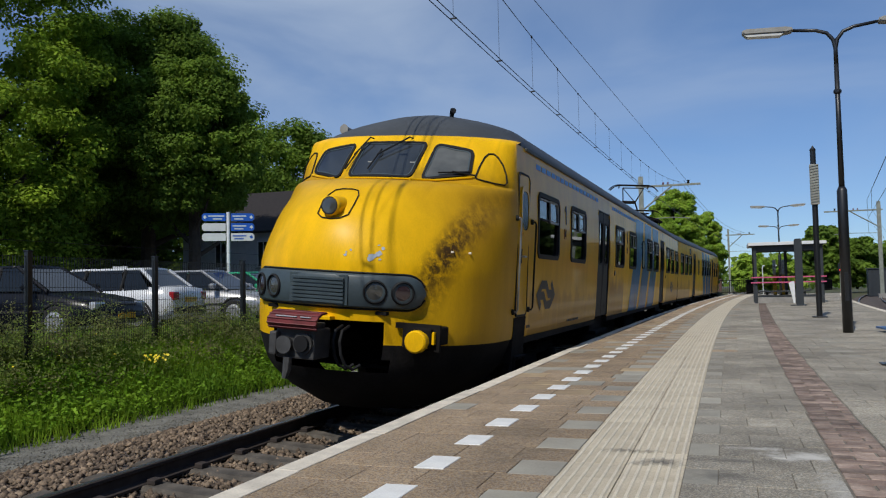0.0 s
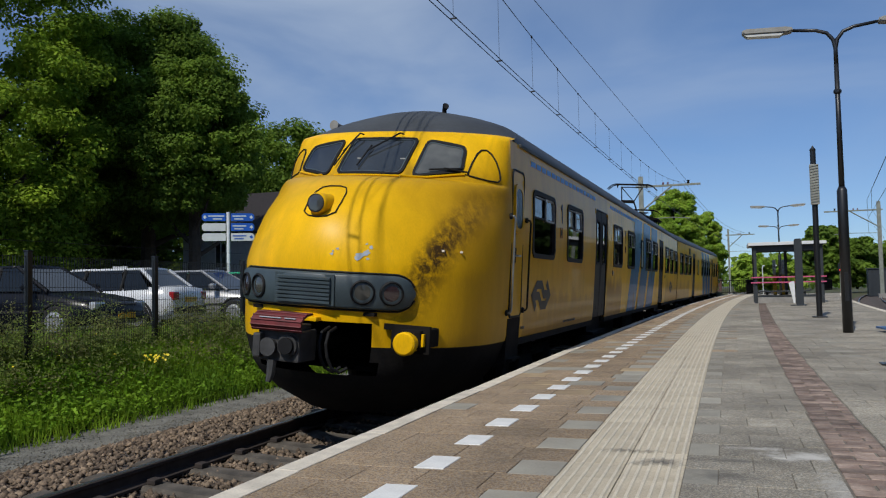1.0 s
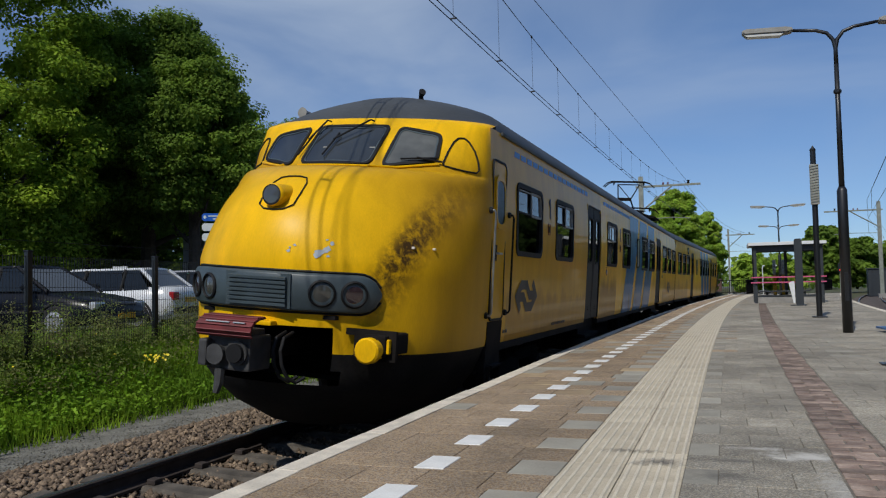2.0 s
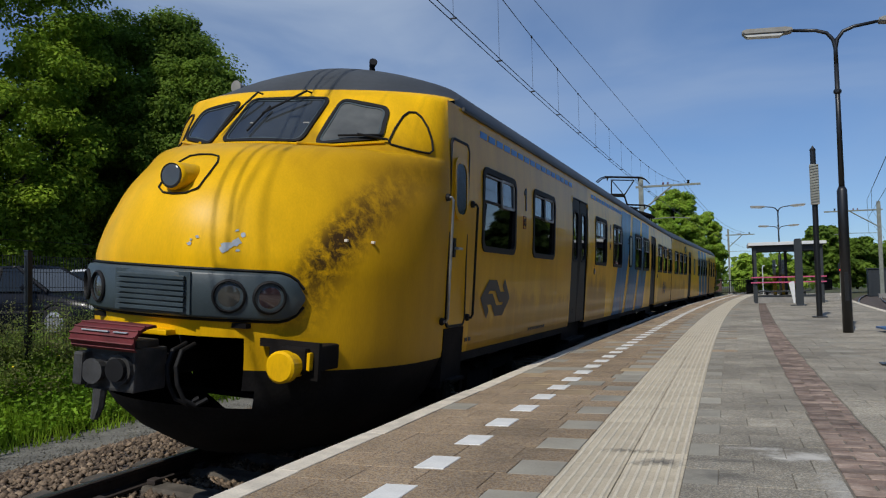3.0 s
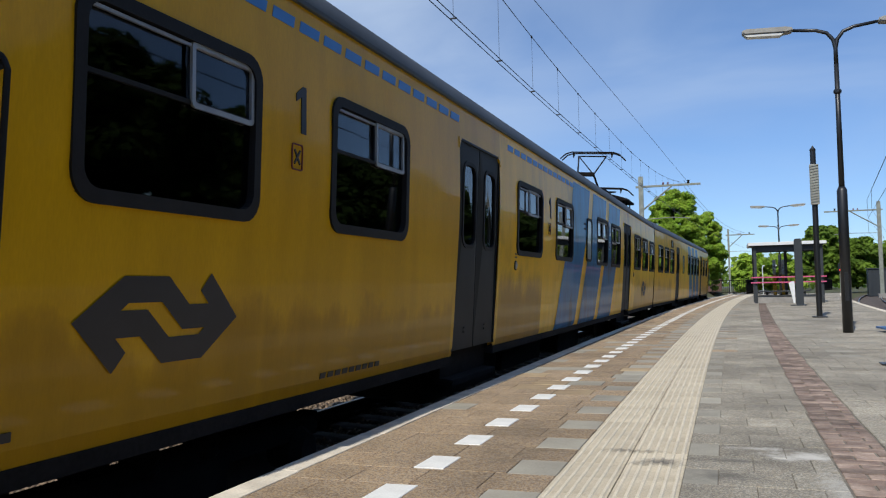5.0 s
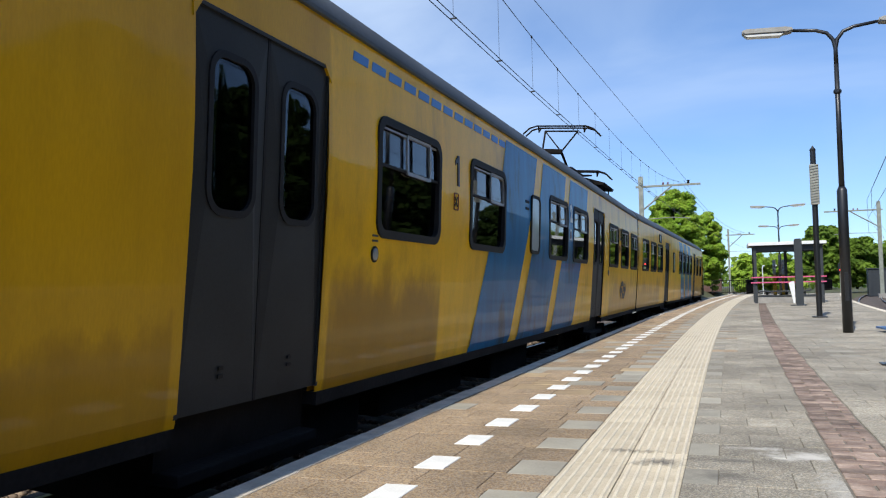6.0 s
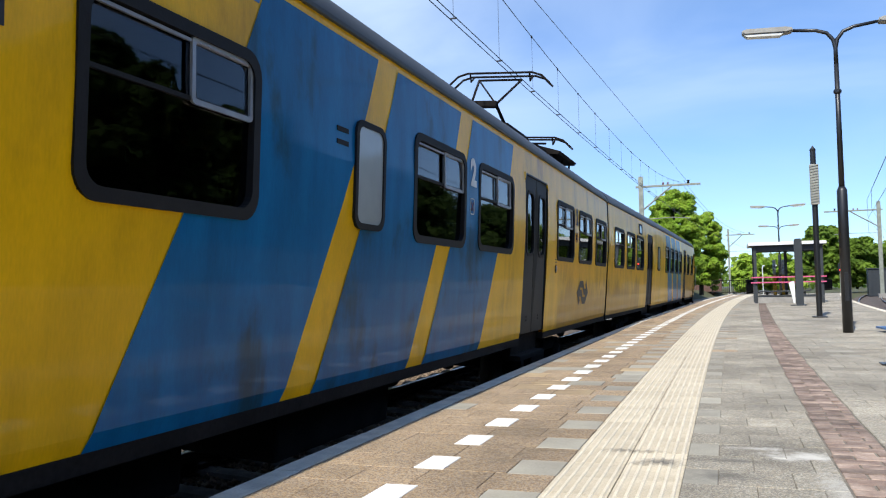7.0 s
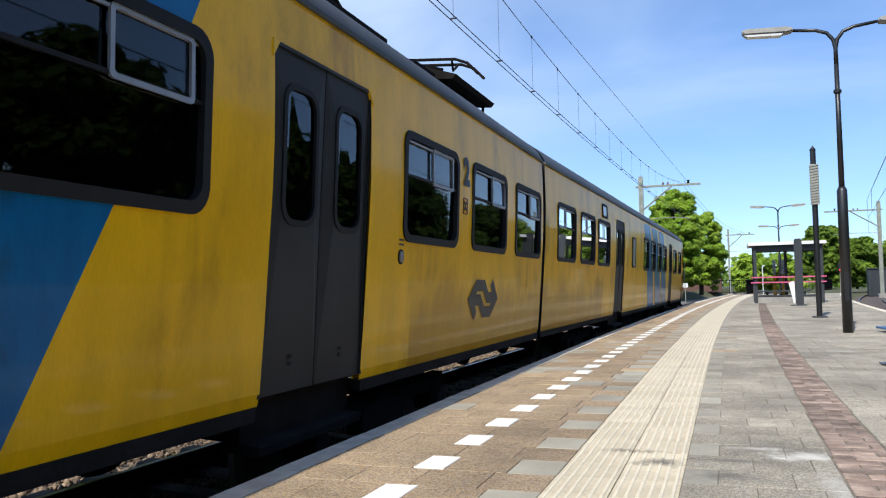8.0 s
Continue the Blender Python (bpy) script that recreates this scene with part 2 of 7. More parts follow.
FROST = mat("frosted_pane", (0.33, 0.37, 0.37), 0.35, var=0.1, coat=0.6)
SCREEN = mat("windscreen_glass", (0.040, 0.046, 0.050), 0.10, col2=(0.020, 0.024, 0.028), scale=2.2, coat=0.8, spec=0.5)
# paler grey that holds the sky's reflection in its colour
SCREENSKY = mat("windscreen_dusty", (0.135, 0.140, 0.130), 0.22, col2=(0.060, 0.064, 0.062), scale=3.0, coat=0.5, spec=0.5)
CLEARGLASS = glass("clear_glass", (0.93, 0.95, 0.95))
PANEDARK = mat("dark_pane", (0.012, 0.011, 0.010), 0.22, spec=0.12, var=0.2)
PRIMER = mat("bare_primer", (0.42, 0.47, 0.52), 0.7, var=0.2, scale=20)
LINING = mat("cabin_lining", (0.10, 0.10, 0.095), 0.7, var=0.2)
SEATCLOTH = mat("seat_cloth", (0.06, 0.025, 0.03), 0.9, var=0.3, scale=10)
WHITEPAINT = mat("white_paint", (0.78, 0.78, 0.75), 0.55, var=0.12, scale=8, fine=0.06, bump=0.1)
COPING = mat("coping", (0.72, 0.65, 0.53), 0.75, var=0.25, scale=7, fine=0.1, bump=0.2, random_v=0.06)
TILE_BUFF = mat("tile_buff", (0.36, 0.275, 0.165), 0.85, col2=(0.28, 0.205, 0.125), scale=4, fine=0.12, fscale=90, bump=0.3, bscale=140, random_v=0.08, stain=0.2)
TILE_TAN = mat("tile_tan", (0.305, 0.215, 0.128), 0.85, col2=(0.215, 0.148, 0.09), scale=5.0, bump=0.5, bscale=160, random_v=0.10, speckle=(140.0, 0.62, ((0.15, 0.105, 0.07), (0.36, 0.25, 0.13), (0.42, 0.33, 0.22), (0.28, 0.25, 0.21))), stain=0.36, stain_scale=1.1)
TILE_GREY = mat("tile_grey", (0.30, 0.275, 0.222), 0.85, col2=(0.205, 0.185, 0.15), scale=5.0, bump=0.5, bscale=160, random_v=0.11, speckle=(140.0, 0.60, ((0.16, 0.15, 0.125), (0.34, 0.30, 0.22), (0.44, 0.41, 0.34), (0.27, 0.22, 0.16))), stain=0.44, stain_scale=0.9)
TILE_PLAIN = mat("tile_plain", (0.315, 0.295, 0.24), 0.8, col2=(0.26, 0.24, 0.195), scale=4, fine=0.08, fscale=90, bump=0.15, bscale=120, random_v=0.08, stain=0.2)
TACTILE = mat("tactile_cream", (0.56, 0.49, 0.365), 0.8, col2=(0.43, 0.37, 0.27), scale=2.6, fine=0.12, fscale=100, bump=0.3, bscale=120, random_v=0.05, stain=0.10, stain_scale=5.0)
TACTILE_RIB = mat("tactile_rib", (0.64, 0.575, 0.45), 0.8, var=0.15, scale=6, fine=0.1, random_v=0.05)
REDBRICK = mat("brick_red", (0.295, 0.225, 0.180), 0.85, col2=(0.165, 0.115, 0.090), scale=9, fine=0.15, fscale=90, bump=0.4, random_v=0.38, stain=0.35, stain_scale=1.2)
JOINT = mat("joint_sand", (0.235, 0.205, 0.165), 0.95, var=0.45, scale=5, fine=0.25, bump=0.5, stain=0.3)
CONCRETE = mat("concrete", (0.30, 0.29, 0.27), 0.85, var=0.3, scale=3, fine=0.12, bump=0.3)
SLEEPER = mat("sleeper", (0.125, 0.108, 0.088), 0.9, var=0.6, scale=5, fine=0.2, bump=0.4)
RAILSIDE = mat("rail_rust", (0.045, 0.034, 0.030), 0.8, var=0.4, scale=9, bump=0.2)
RAILTOP = mat("rail_top", (0.30, 0.31, 0.33), 0.3, 0.9, var=0.2, scale=12)
BALLAST = mat("ballast_bed", (0.12, 0.095, 0.08), 0.95, var=0.5, scale=25, bump=1.0, bscale=45)
STONE = mat("ballast_stone", (0.245, 0.180, 0.120), 0.9, col2=(0.075, 0.052, 0.036), scale=5, fine=0.25, fscale=60, island=True, bump=0.3, random_v=0.55)
GRAVEL = mat("fine_gravel", (0.205, 0.20, 0.175), 0.95, var=0.4, scale=3, fine=0.35, fscale=45, bump=0.8, bscale=70)
SOIL = mat("soil_green", (0.055, 0.075, 0.022), 0.95, col2=(0.07, 0.06, 0.03), scale=1.2, fine=0.3, fscale=30, bump=0.6)
ASPHALT = mat("asphalt", (0.11, 0.11, 0.108), 0.9, var=0.3, scale=0.7, fine=0.2, fscale=60, bump=0.3)
GRASS = mat("grass_blade", (0.26, 0.40, 0.030), 0.6, spec=0.2, col2=(0.12, 0.23, 0.020), scale=0.9, island=False, fine=0.3, fscale=7)
WEED = mat("weed_leaf", (0.20, 0.29, 0.050), 0.65, spec=0.2, col2=(0.26, 0.25, 0.11), scale=1.4, fine=0.3, fscale=9)
VERGE = mat("verge_leaf", (0.27, 0.44, 0.035), 0.6, spec=0.2, col2=(0.13, 0.26, 0.022), scale=1.1, fine=0.35, fscale=6)
# leaf colour darkened so that the unseen, mirrored trees look dim
LEAF_SHADE = mat("leaf_shade", (0.050, 0.085, 0.018), 0.7, spec=0.1, col2=(0.034, 0.06, 0.014), scale=0.4, fine=0.2, fscale=2.2)
PETAL = mat("yellow_petal", (0.75, 0.58, 0.02), 0.6)
LEAF_DARK = mat("leaf_dark", (0.215, 0.325, 0.042), 0.65, spec=0.15, col2=(0.10, 0.17, 0.026), scale=0.35, fine=0.35, fscale=2.2)
LEAF_MID = mat("leaf_mid", (0.34, 0.47, 0.038), 0.65, spec=0.15, col2=(0.15, 0.24, 0.026), scale=0.4, fine=0.35, fscale=2.5)
LEAF_BRIGHT = mat("leaf_bright", (0.42, 0.56, 0.075), 0.6, spec=0.2, col2=(0.24, 0.38, 0.045), scale=0.4, fine=0.3, fscale=2.0)
BARK = mat("bark", (0.07, 0.055, 0.04), 0.9, var=0.4, scale=6, bump=0.6)
POSTBLACK = mat("post_black", (0.012, 0.013, 0.015), 0.4, var=0.3, scale=7, coat=0.2)
SHELTERGREY = mat("shelter_grey", (0.030, 0.036, 0.042), 0.5, var=0.2)
MASTGREY = mat("mast_galvanised", (0.27, 0.29, 0.25), 0.6, 0.2, var=0.3, scale=5)
WIRE = mat("wire_dark", (0.03, 0.035, 0.045), 0.5, 0.5)
LAMPGREY = mat("lamp_housing", (0.30, 0.29, 0.26), 0.5, var=0.2)
LAMPGLASS = mat("lamp_bowl", (0.62, 0.62, 0.58), 0.25, coat=0.6, var=0.1)
SIGNBLUE = mat("sign_blue", (0.015, 0.10, 0.46), 0.4, var=0.08)
SIGNWHITE = mat("sign_white", (0.62, 0.64, 0.62), 0.4, var=0.08)
PLASTER = mat("plaster_white", (0.62, 0.63, 0.62), 0.8, var=0.12, scale=2)
ROOFTILE = mat("roof_tile_dark", (0.022, 0.017, 0.017), 0.8, var=0.4, scale=8)
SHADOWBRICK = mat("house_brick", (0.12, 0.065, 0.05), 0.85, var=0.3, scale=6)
PINK = mat("rail_pink", (0.62, 0.10, 0.22), 0.5, var=0.15)
YELLOWPOST = mat("yellow_post", (0.75, 0.40, 0.015), 0.5, var=0.1)
WHITEMETAL = mat("white_metal", (0.70, 0.72, 0.72), 0.4, var=0.1)
BLUEBENCH = mat("bench_blue", (0.05, 0.13, 0.30), 0.45, var=0.2)
CAR_BLACK = mat("car_black", (0.005, 0.006, 0.010), 0.30, coat=0.12, spec=0.2, var=0.2)
CAR_WHITE = mat("car_white", (0.66, 0.68, 0.70), 0.25, coat=0.8, var=0.05)
CAR_SILVER = mat("car_silver", (0.42, 0.42, 0.42), 0.28, 0.5, coat=0.8, var=0.06)
CAR_GREEN = mat("car_green", (0.02, 0.34, 0.16), 0.3, coat=0.8, var=0.06)
CARGLASS = mat("car_glass", (0.010, 0.013, 0.016), 0.08, coat=0.25, spec=0.3)
TYRE = mat("tyre", (0.018, 0.018, 0.018), 0.85, var=0.3)
TAIL = mat("tail_lamp", (0.35, 0.015, 0.015), 0.2, coat=1.0)
HEADLAMP = mat("head_lamp", (0.55, 0.57, 0.58), 0.1, 0.3, coat=1.0)


def leafy(m, k=0.5):
    """Leaves let some light through."""
    n, l = m.node_tree.nodes, m.node_tree.links
    b = n["Principled BSDF"]
    tr = n.new("ShaderNodeBsdfTranslucent")
    l.new(b.inputs["Base Color"].links[0].from_socket, tr.inputs["Color"])
    mx = n.new("ShaderNodeMixShader")
    mx.inputs[0].default_value = k
    l.new(b.outputs[0], mx.inputs[1])
    l.new(tr.outputs[0], mx.inputs[2])
    l.new(mx.outputs[0], n["Material Output"].inputs["Surface"])


for _m in (LEAF_DARK, LEAF_MID, LEAF_BRIGHT, LEAF_SHADE, GRASS, VERGE, WEED):
    leafy(_m)


def spilled(m, spots):
    """Spills and scuffs on the paving: each (x, y, radius across, radius along, colour, strength), ragged by noise."""
    n, l = m.node_tree.nodes, m.node_tree.links
    b = n["Principled BSDF"]
    ge = n.new("ShaderNodeNewGeometry")
    no = n.new("ShaderNodeTexNoise")
    no.inputs["Scale"].default_value, no.inputs["Detail"].default_value, no.inputs["Roughness"].default_value = 9.0, 8.0, 0.7
    l.new(ge.outputs["Position"], no.inputs["Vector"])
    for x, y, rx, ry, colour, most in spots:
        mp = n.new("ShaderNodeMapping")
        mp.vector_type = "TEXTURE"
        mp.inputs["Location"].default_value, mp.inputs["Scale"].default_value = (x, y, 0.6), (rx, ry, 1.0)
        l.new(ge.outputs["Position"], mp.inputs["Vector"])
        ln = n.new("ShaderNodeVectorMath")
        ln.operation = "LENGTH"
        l.new(mp.outputs["Vector"], ln.inputs[0])
        ad = n.new("ShaderNodeMath")
        ad.operation = "MULTIPLY_ADD"
        ad.inputs[1].default_value = 2.6
        l.new(no.outputs["Fac"], ad.inputs[0])
        l.new(ln.outputs["Value"], ad.inputs[2])
        mr = n.new("ShaderNodeMapRange")
        mr.inputs["From Min"].default_value, mr.inputs["From Max"].default_value, mr.inputs["To Max"].default_value = 2.25, 1.35, most
        l.new(ad.outputs[0], mr.inputs["Value"])
        mx = n.new("ShaderNodeMix")
        mx.data_type = "RGBA"
        mx.inputs["B"].default_value = (*colour, 1)
        l.new(mr.outputs[0], mx.inputs["Factor"])
        l.new(b.inputs["Base Color"].links[0].from_socket, mx.inputs["A"])
        l.new(mx.outputs["Result"], b.inputs["Base Color"])


_DARKSPILL, _PALESPILL = (0.085, 0.078, 0.068), (0.56, 0.54, 0.49)
for _m in (TACTILE, TACTILE_RIB):
    spilled(_m, [(-0.50, 4.22, 0.16, 0.06, _DARKSPILL, 0.85), (-0.31, 3.98, 0.16, 0.10, _DARKSPILL, 0.85)])
for _m in (TILE_GREY, TILE_PLAIN):
    spilled(_m, [(-0.05, 3.75, 0.20, 0.14, _DARKSPILL, 0.7), (-0.02, 4.10, 0.20, 0.05, _DARKSPILL, 0.6), (0.34, 4.26, 0.30, 0.15, _PALESPILL, 0.9), (0.12, 4.42, 0.20, 0.05, _PALESPILL, 0.6), (0.40, 3.55, 0.10, 0.55, _PALESPILL, 0.5)])


# ---- building tools ----
def part(name, bm, material, parent=None, label="", smooth=False, m=None):
    """Links a bmesh as one mesh object, under parent if given."""
    me = bpy.data.meshes.new(name)
    bm.to_mesh(me)
    bm.free()
    me.materials.append(material)
    if smooth:
        me.polygons.foreach_set("use_smooth", [True] * len(me.polygons))
    ob = new(name, me)
    if m is not None:
        ob.matrix_basis = m
    if parent is not None:
        ob.parent = parent
    if label:
        ob["label"] = label
    return ob


def empty(name, m=None):
    ob = new(name)
    ob.empty_display_size = 0.2
    if m is not None:
        ob.matrix_basis = m
    return ob


def raw(name, verts, faces, material, parent=None, label="", smooth=False, m=None):
    me = bpy.data.meshes.new(name)
    me.from_pydata([tuple(v) for v in verts], [], faces)
    me.materials.append(material)
    if smooth:
        me.polygons.foreach_set("use_smooth", [True] * len(me.polygons))
    ob = new(name, me)
    if m is not None:
        ob.matrix_basis = m
    if parent is not None:
        ob.parent = parent
    if label:
        ob["label"] = label
    return ob


def box(x0, x1, y0, y1, z0, z1, bevel=0.0, bm=None, m=None):
    b = bmesh.new()
    bmesh.ops.create_cube(b, size=1.0, matrix=Matrix.Translation(((x0 + x1) / 2, (y0 + y1) / 2, (z0 + z1) / 2)) @ Matrix.Diagonal((abs(x1 - x0), abs(y1 - y0), abs(z1 - z0), 1)))
    if bevel:
        bmesh.ops.bevel(b, geom=b.edges[:], offset=bevel, segments=2, profile=0.6, affect="EDGES")
    if m is not None:
        b.transform(m)
    if bm is None:
        return b
    tmp = bpy.data.meshes.new("tmp")
    b.to_mesh(tmp)
    b.free()
    bm.from_mesh(tmp)
    bpy.data.meshes.remove(tmp)
    return bm


def tube(points, radius, sides=8, bm=None, caps=True):
    """A round bar along points; radius may be one number or one a point."""
    b = bm or bmesh.new()
    pts = [Vector(p) for p in points]
    rad = radius if isinstance(radius, (list, tuple)) else [radius] * len(pts)
    rings, side = [], None
    for i, p in enumerate(pts):
        d = (pts[min(i + 1, len(pts) - 1)] - pts[max(i - 1, 0)]).normalized()
        if side is None:
            side = d.orthogonal().normalized()
        side = (side - d * side.dot(d)).normalized()
        up = d.cross(side)
        rings.append([b.verts.new(p + (side * math.cos(a) + up * math.sin(a)) * rad[i]) for a in [k * math.tau / sides for k in range(sides)]])
    for a, c in zip(rings, rings[1:]):
        for k in range(sides):
            b.faces.new((a[k], a[(k + 1) % sides], c[(k + 1) % sides], c[k]))
    if caps:
        b.faces.new(rings[0][::-1])
        b.faces.new(rings[-1])
    return b


def lathe(profile, sides=24, axis="z", bm=None, m=None, caps=True):
    """Turns (radius, height) pairs about an axis."""
    b = bmesh.new()
    rings = []
    for r, h in profile:
        rings.append([b.verts.new((r * math.cos(k * math.tau / sides), r * math.sin(k * math.tau / sides), h)) for k in range(sides)])
    for a, c in zip(rings, rings[1:]):
        for k in range(sides):
            b.faces.new((a[k], a[(k + 1) % sides], c[(k + 1) % sides], c[k]))
    if caps:
        b.faces.new(rings[0][::-1])
        b.faces.new(rings[-1])
    if axis == "y":
        b.transform(Matrix.Rotation(radians(90), 4, "X"))
    if axis == "x":
        b.transform(Matrix.Rotation(radians(90), 4, "Y"))
    if m is not None:
        b.transform(m)
    bmesh.ops.recalc_face_normals(b, faces=b.faces[:])
    if bm is None:
        return b
    tmp = bpy.data.meshes.new("tmp")
    b.to_mesh(tmp)
    b.free()
    bm.from_mesh(tmp)
    bpy.data.meshes.remove(tmp)
    return bm


def round_rect(w, h, r, n=5):
    """Corners of a rounded rectangle round the origin, anticlockwise."""
    out = []
    for cx, cy, a0 in ((w / 2 - r, h / 2 - r, 0), (-w / 2 + r, h / 2 - r, 90), (-w / 2 + r, -h / 2 + r, 180), (w / 2 - r, -h / 2 + r, 270)):
        for k in range(n + 1):
            a = radians(a0 + 90 * k / n)
            out.append((cx + r * math.cos(a), cy + r * math.sin(a)))
    return out


def slab(outline, t0, t1, place, bm=None):
    """A plate with the given outline (a, b), from depth t0 to t1; place maps (a, b, t) to a point."""
    b = bm or bmesh.new()
    lo = [b.verts.new(place(x, y, t0)) for x, y in outline]
    hi = [b.verts.new(place(x, y, t1)) for x, y in outline]
    n = len(outline)
    for k in range(n):
        b.faces.new((lo[k], lo[(k + 1) % n], hi[(k + 1) % n], hi[k]))
    b.faces.new(lo[::-1])
    b.faces.new(hi)
    return b


def ring(outer, inner, t0, t1, place, bm=None):
    """A frame between two outlines of equal count, from depth t0 to t1."""
    b = bm or bmesh.new()
    n = len(outer)
    v = [[b.verts.new(place(x, y, t)) for x, y in o] for o, t in ((outer, t0), (outer, t1), (inner, t1), (inner, t0))]
    for i in range(4):
        a, c = v[i], v[(i + 1) % 4]
        for k in range(n):
            b.faces.new((a[k], a[(k + 1) % n], c[(k + 1) % n], c[k]))
    return b


# ---- the line of the track: a bend to the right ----
K0, K1, YB, DX = 0.001165, 0.0, 6.0, -3.7844
CANT = 3.88
LEAN = 4.7  # the coaches lean a little further on their springs


def path_x(y):
    return DX + K0 * y * y / 2 + K1 * max(0.0, y - YB) ** 2 / 2


def heading(y):
    return K0 * y + K1 * max(0.0, y - YB)


def rail_point(y, lateral, z):
    a = heading(y)
    return Vector((path_x(y) + lateral * math.cos(a), y - lateral * math.sin(a), z))


def on_track(y, z=0.0):
    return pose(path_x(y) - 0.027, y, z + 0.015, 0, 0, -math.degrees(heading(y))) @ pose(0, 0, 0, 0, LEAN, 0)


def edge_x(y):
    """The platform's edge over the track."""
    return -2.035 + 0.00074 * max(0.0, y - 6.0) ** 2


def strip_shift(y):
    """By how much the lines of paving follow the bend."""
    return edge_x(y) + 2.035


# ---- ground, track bed, platform ----
PLAT = 0.60


def line_x(y):
    """The track's middle, carried straight on far away and behind."""
    if y > 90:
        return path_x(90) + heading(90) * (y - 90)
    if y < -40:
        return path_x(-40) - heading(40) * (y + 40)
    return path_x(y)


def right_x(y):
    """The platform's edge on the side away from the train."""
    y = max(y, 0.0)
    return 3.35 + 0.0011 * min(y, 90) ** 2 + 0.198 * max(0.0, y - 90)


YS = [-400, -150, -60, -30, -15, -8, -4, 0] + [2 * k for k in range(1, 31)] + [65, 70, 80, 90, 110, 150, 220, 350, 600, 1000, 2000]


def sheet(name, profile, material, ys=YS, base=line_x, kind="structure", label="", wob=0.0):
    """A strip along the track; profile: (offset, height) pairs."""
    verts, faces = [], []
    for y in ys:
        for q, z in profile:
            verts.append((base(y) + q, y, z + wob * noise.noise(Vector((q * 1.3, y * 0.6, 0)))))
    n = len(profile)
    for i in range(len(ys) - 1):
        for j in range(n - 1):
            a = i * n + j
            faces.append((a, a + 1, a + n + 1, a + n))
    return tagged(raw(name, verts, faces, material, smooth=True), label, "", "", kind)


ground = sheet("ground", [(-900, 0.6), (-60, 0.62), (-20, 0.62), (-8, 0.60), (-6.2, 0.60), (-5.4, 0.58), (-4.9, 0.50), (-4.5, 0.30), (-4.1, 0.02), (-3.7, -0.22), (-3.3, -0.32), (-2.6, -0.33), (2.0, -0.33), (9, -0.30), (14, -0.25), (20, 0.3), (60, 0.6), (900, 0.6)], SOIL, label="green verge and soil along the railway line")
sheet("gravel_path", [(-3.9, -0.17), (-3.45, -0.26), (-2.9, -0.27), (-2.3, -0.26)], GRAVEL, label="strip of fine grey gravel beside the ballast")
sheet("car_park", [(-42, 0.640), (-9.2, 0.640), (-6.6, 0.610)], ASPHALT, label="grey asphalt car park behind the fence")
bed = sheet("ballast_bed", [(-2.75, -0.27), (-2.2, -0.15), (-1.4, -0.12), (-0.7, -0.15), (0.0, -0.20), (1.5, -0.24), (1.75, -0.24)], BALLAST, label="brown crushed-stone ballast under the rails", wob=0.03)
sheet("ballast_bed", [(0.1, -0.2), (1.0, -0.12), (2.4, -0.10), (3.4, -0.12), (4.4, -0.25)], BALLAST, base=right_x, label="grey ballast of the other track", wob=0.02)


def rails():
    for base, cant in ((line_x, CANT), (lambda y: right_x(y) + 1.66, 0.0)):
        for sg in (-1, 1):
            dz = -sg * 0.7525 * math.sin(radians(cant))
            prof = [(-0.07, -0.155), (0.07, -0.155), (0.07, -0.135), (0.012, -0.11), (0.012, -0.045), (0.036, -0.03), (0.036, -0.006), (0.028, 0.0), (-0.028, 0.0), (-0.036, -0.006), (-0.036, -0.03), (-0.012, -0.045), (-0.012, -0.11), (-0.07, -0.135)]
            verts, faces = [], []
            ys = [-30, -10] + [2 * k for k in range(0, 46)] + [120, 200]
            for y in ys:
                for a, z in prof:
                    verts.append((base(y) + sg * 0.7525 + a, y, z + dz))
            n = len(prof)
            for i in range(len(ys) - 1):
                for j in range(n):
                    a, b = i * n + j, i * n + (j + 1) % n
                    faces.append((a, b, b + n, a + n))
            r = tagged(raw("rail", verts, faces, RAILSIDE), "rusty steel railway rail on sleepers", "rail", "", "structure")
            verts = [(base(y) + sg * 0.7525 + a, y, dz + 0.0015) for y in ys for a in (-0.026, 0.026)]
            raw("running_surface", verts, [(2 * i, 2 * i + 1, 2 * i + 3, 2 * i + 2) for i in range(len(ys) - 1)], RAILTOP, r, "bright worn running surface")


rails()


def platform():
    ys = [-30, -10] + [1.0 * k for k in range(0, 62)]
    # body: a closed block between both edges
    verts, faces = [], []
    for y in ys:
        a, b = edge_x(y) + 0.02, right_x(y)
        verts += [(a, y, -0.35), (a, y, PLAT - 0.006), (b, y, PLAT - 0.006), (b, y, -0.35)]
    for i in range(len(ys) - 1):
        for j in range(3):
            p = 4 * i + j
            faces.append((p, p + 1, p + 5, p + 4))
    n = len(ys) - 1
    faces += [(3, 2, 1, 0), (4 * n, 4 * n + 1, 4 * n + 2, 4 * n + 3)]
    return tagged(raw("platform", verts, faces, JOINT), "paved island platform with sandy joints", "platform", "", "structure")


PLATFORM = platform()


# ---- the train: two coaches, each with a rounded cab at its outer end ----
LEN = 25.95
SILL = 0.93


def half_width(z):
    if z <= 1.0:
        return 1.385 + 0.015 * max(0.0, z - SILL) / 0.1
    if z <= 2.1:
        return 1.40
    return 1.40 - 0.075 * ((z - 2.1) / 1.1) ** 1.6 if z <= 3.2 else 1.325


def lerp_table(table, x):
    if x <= table[0][0]:
        return table[0][1]
    for (a, p), (b, q) in zip(table, table[1:]):
        if x <= b:
            return p + (q - p) * (x - a) / (b - a)
    return table[-1][1]


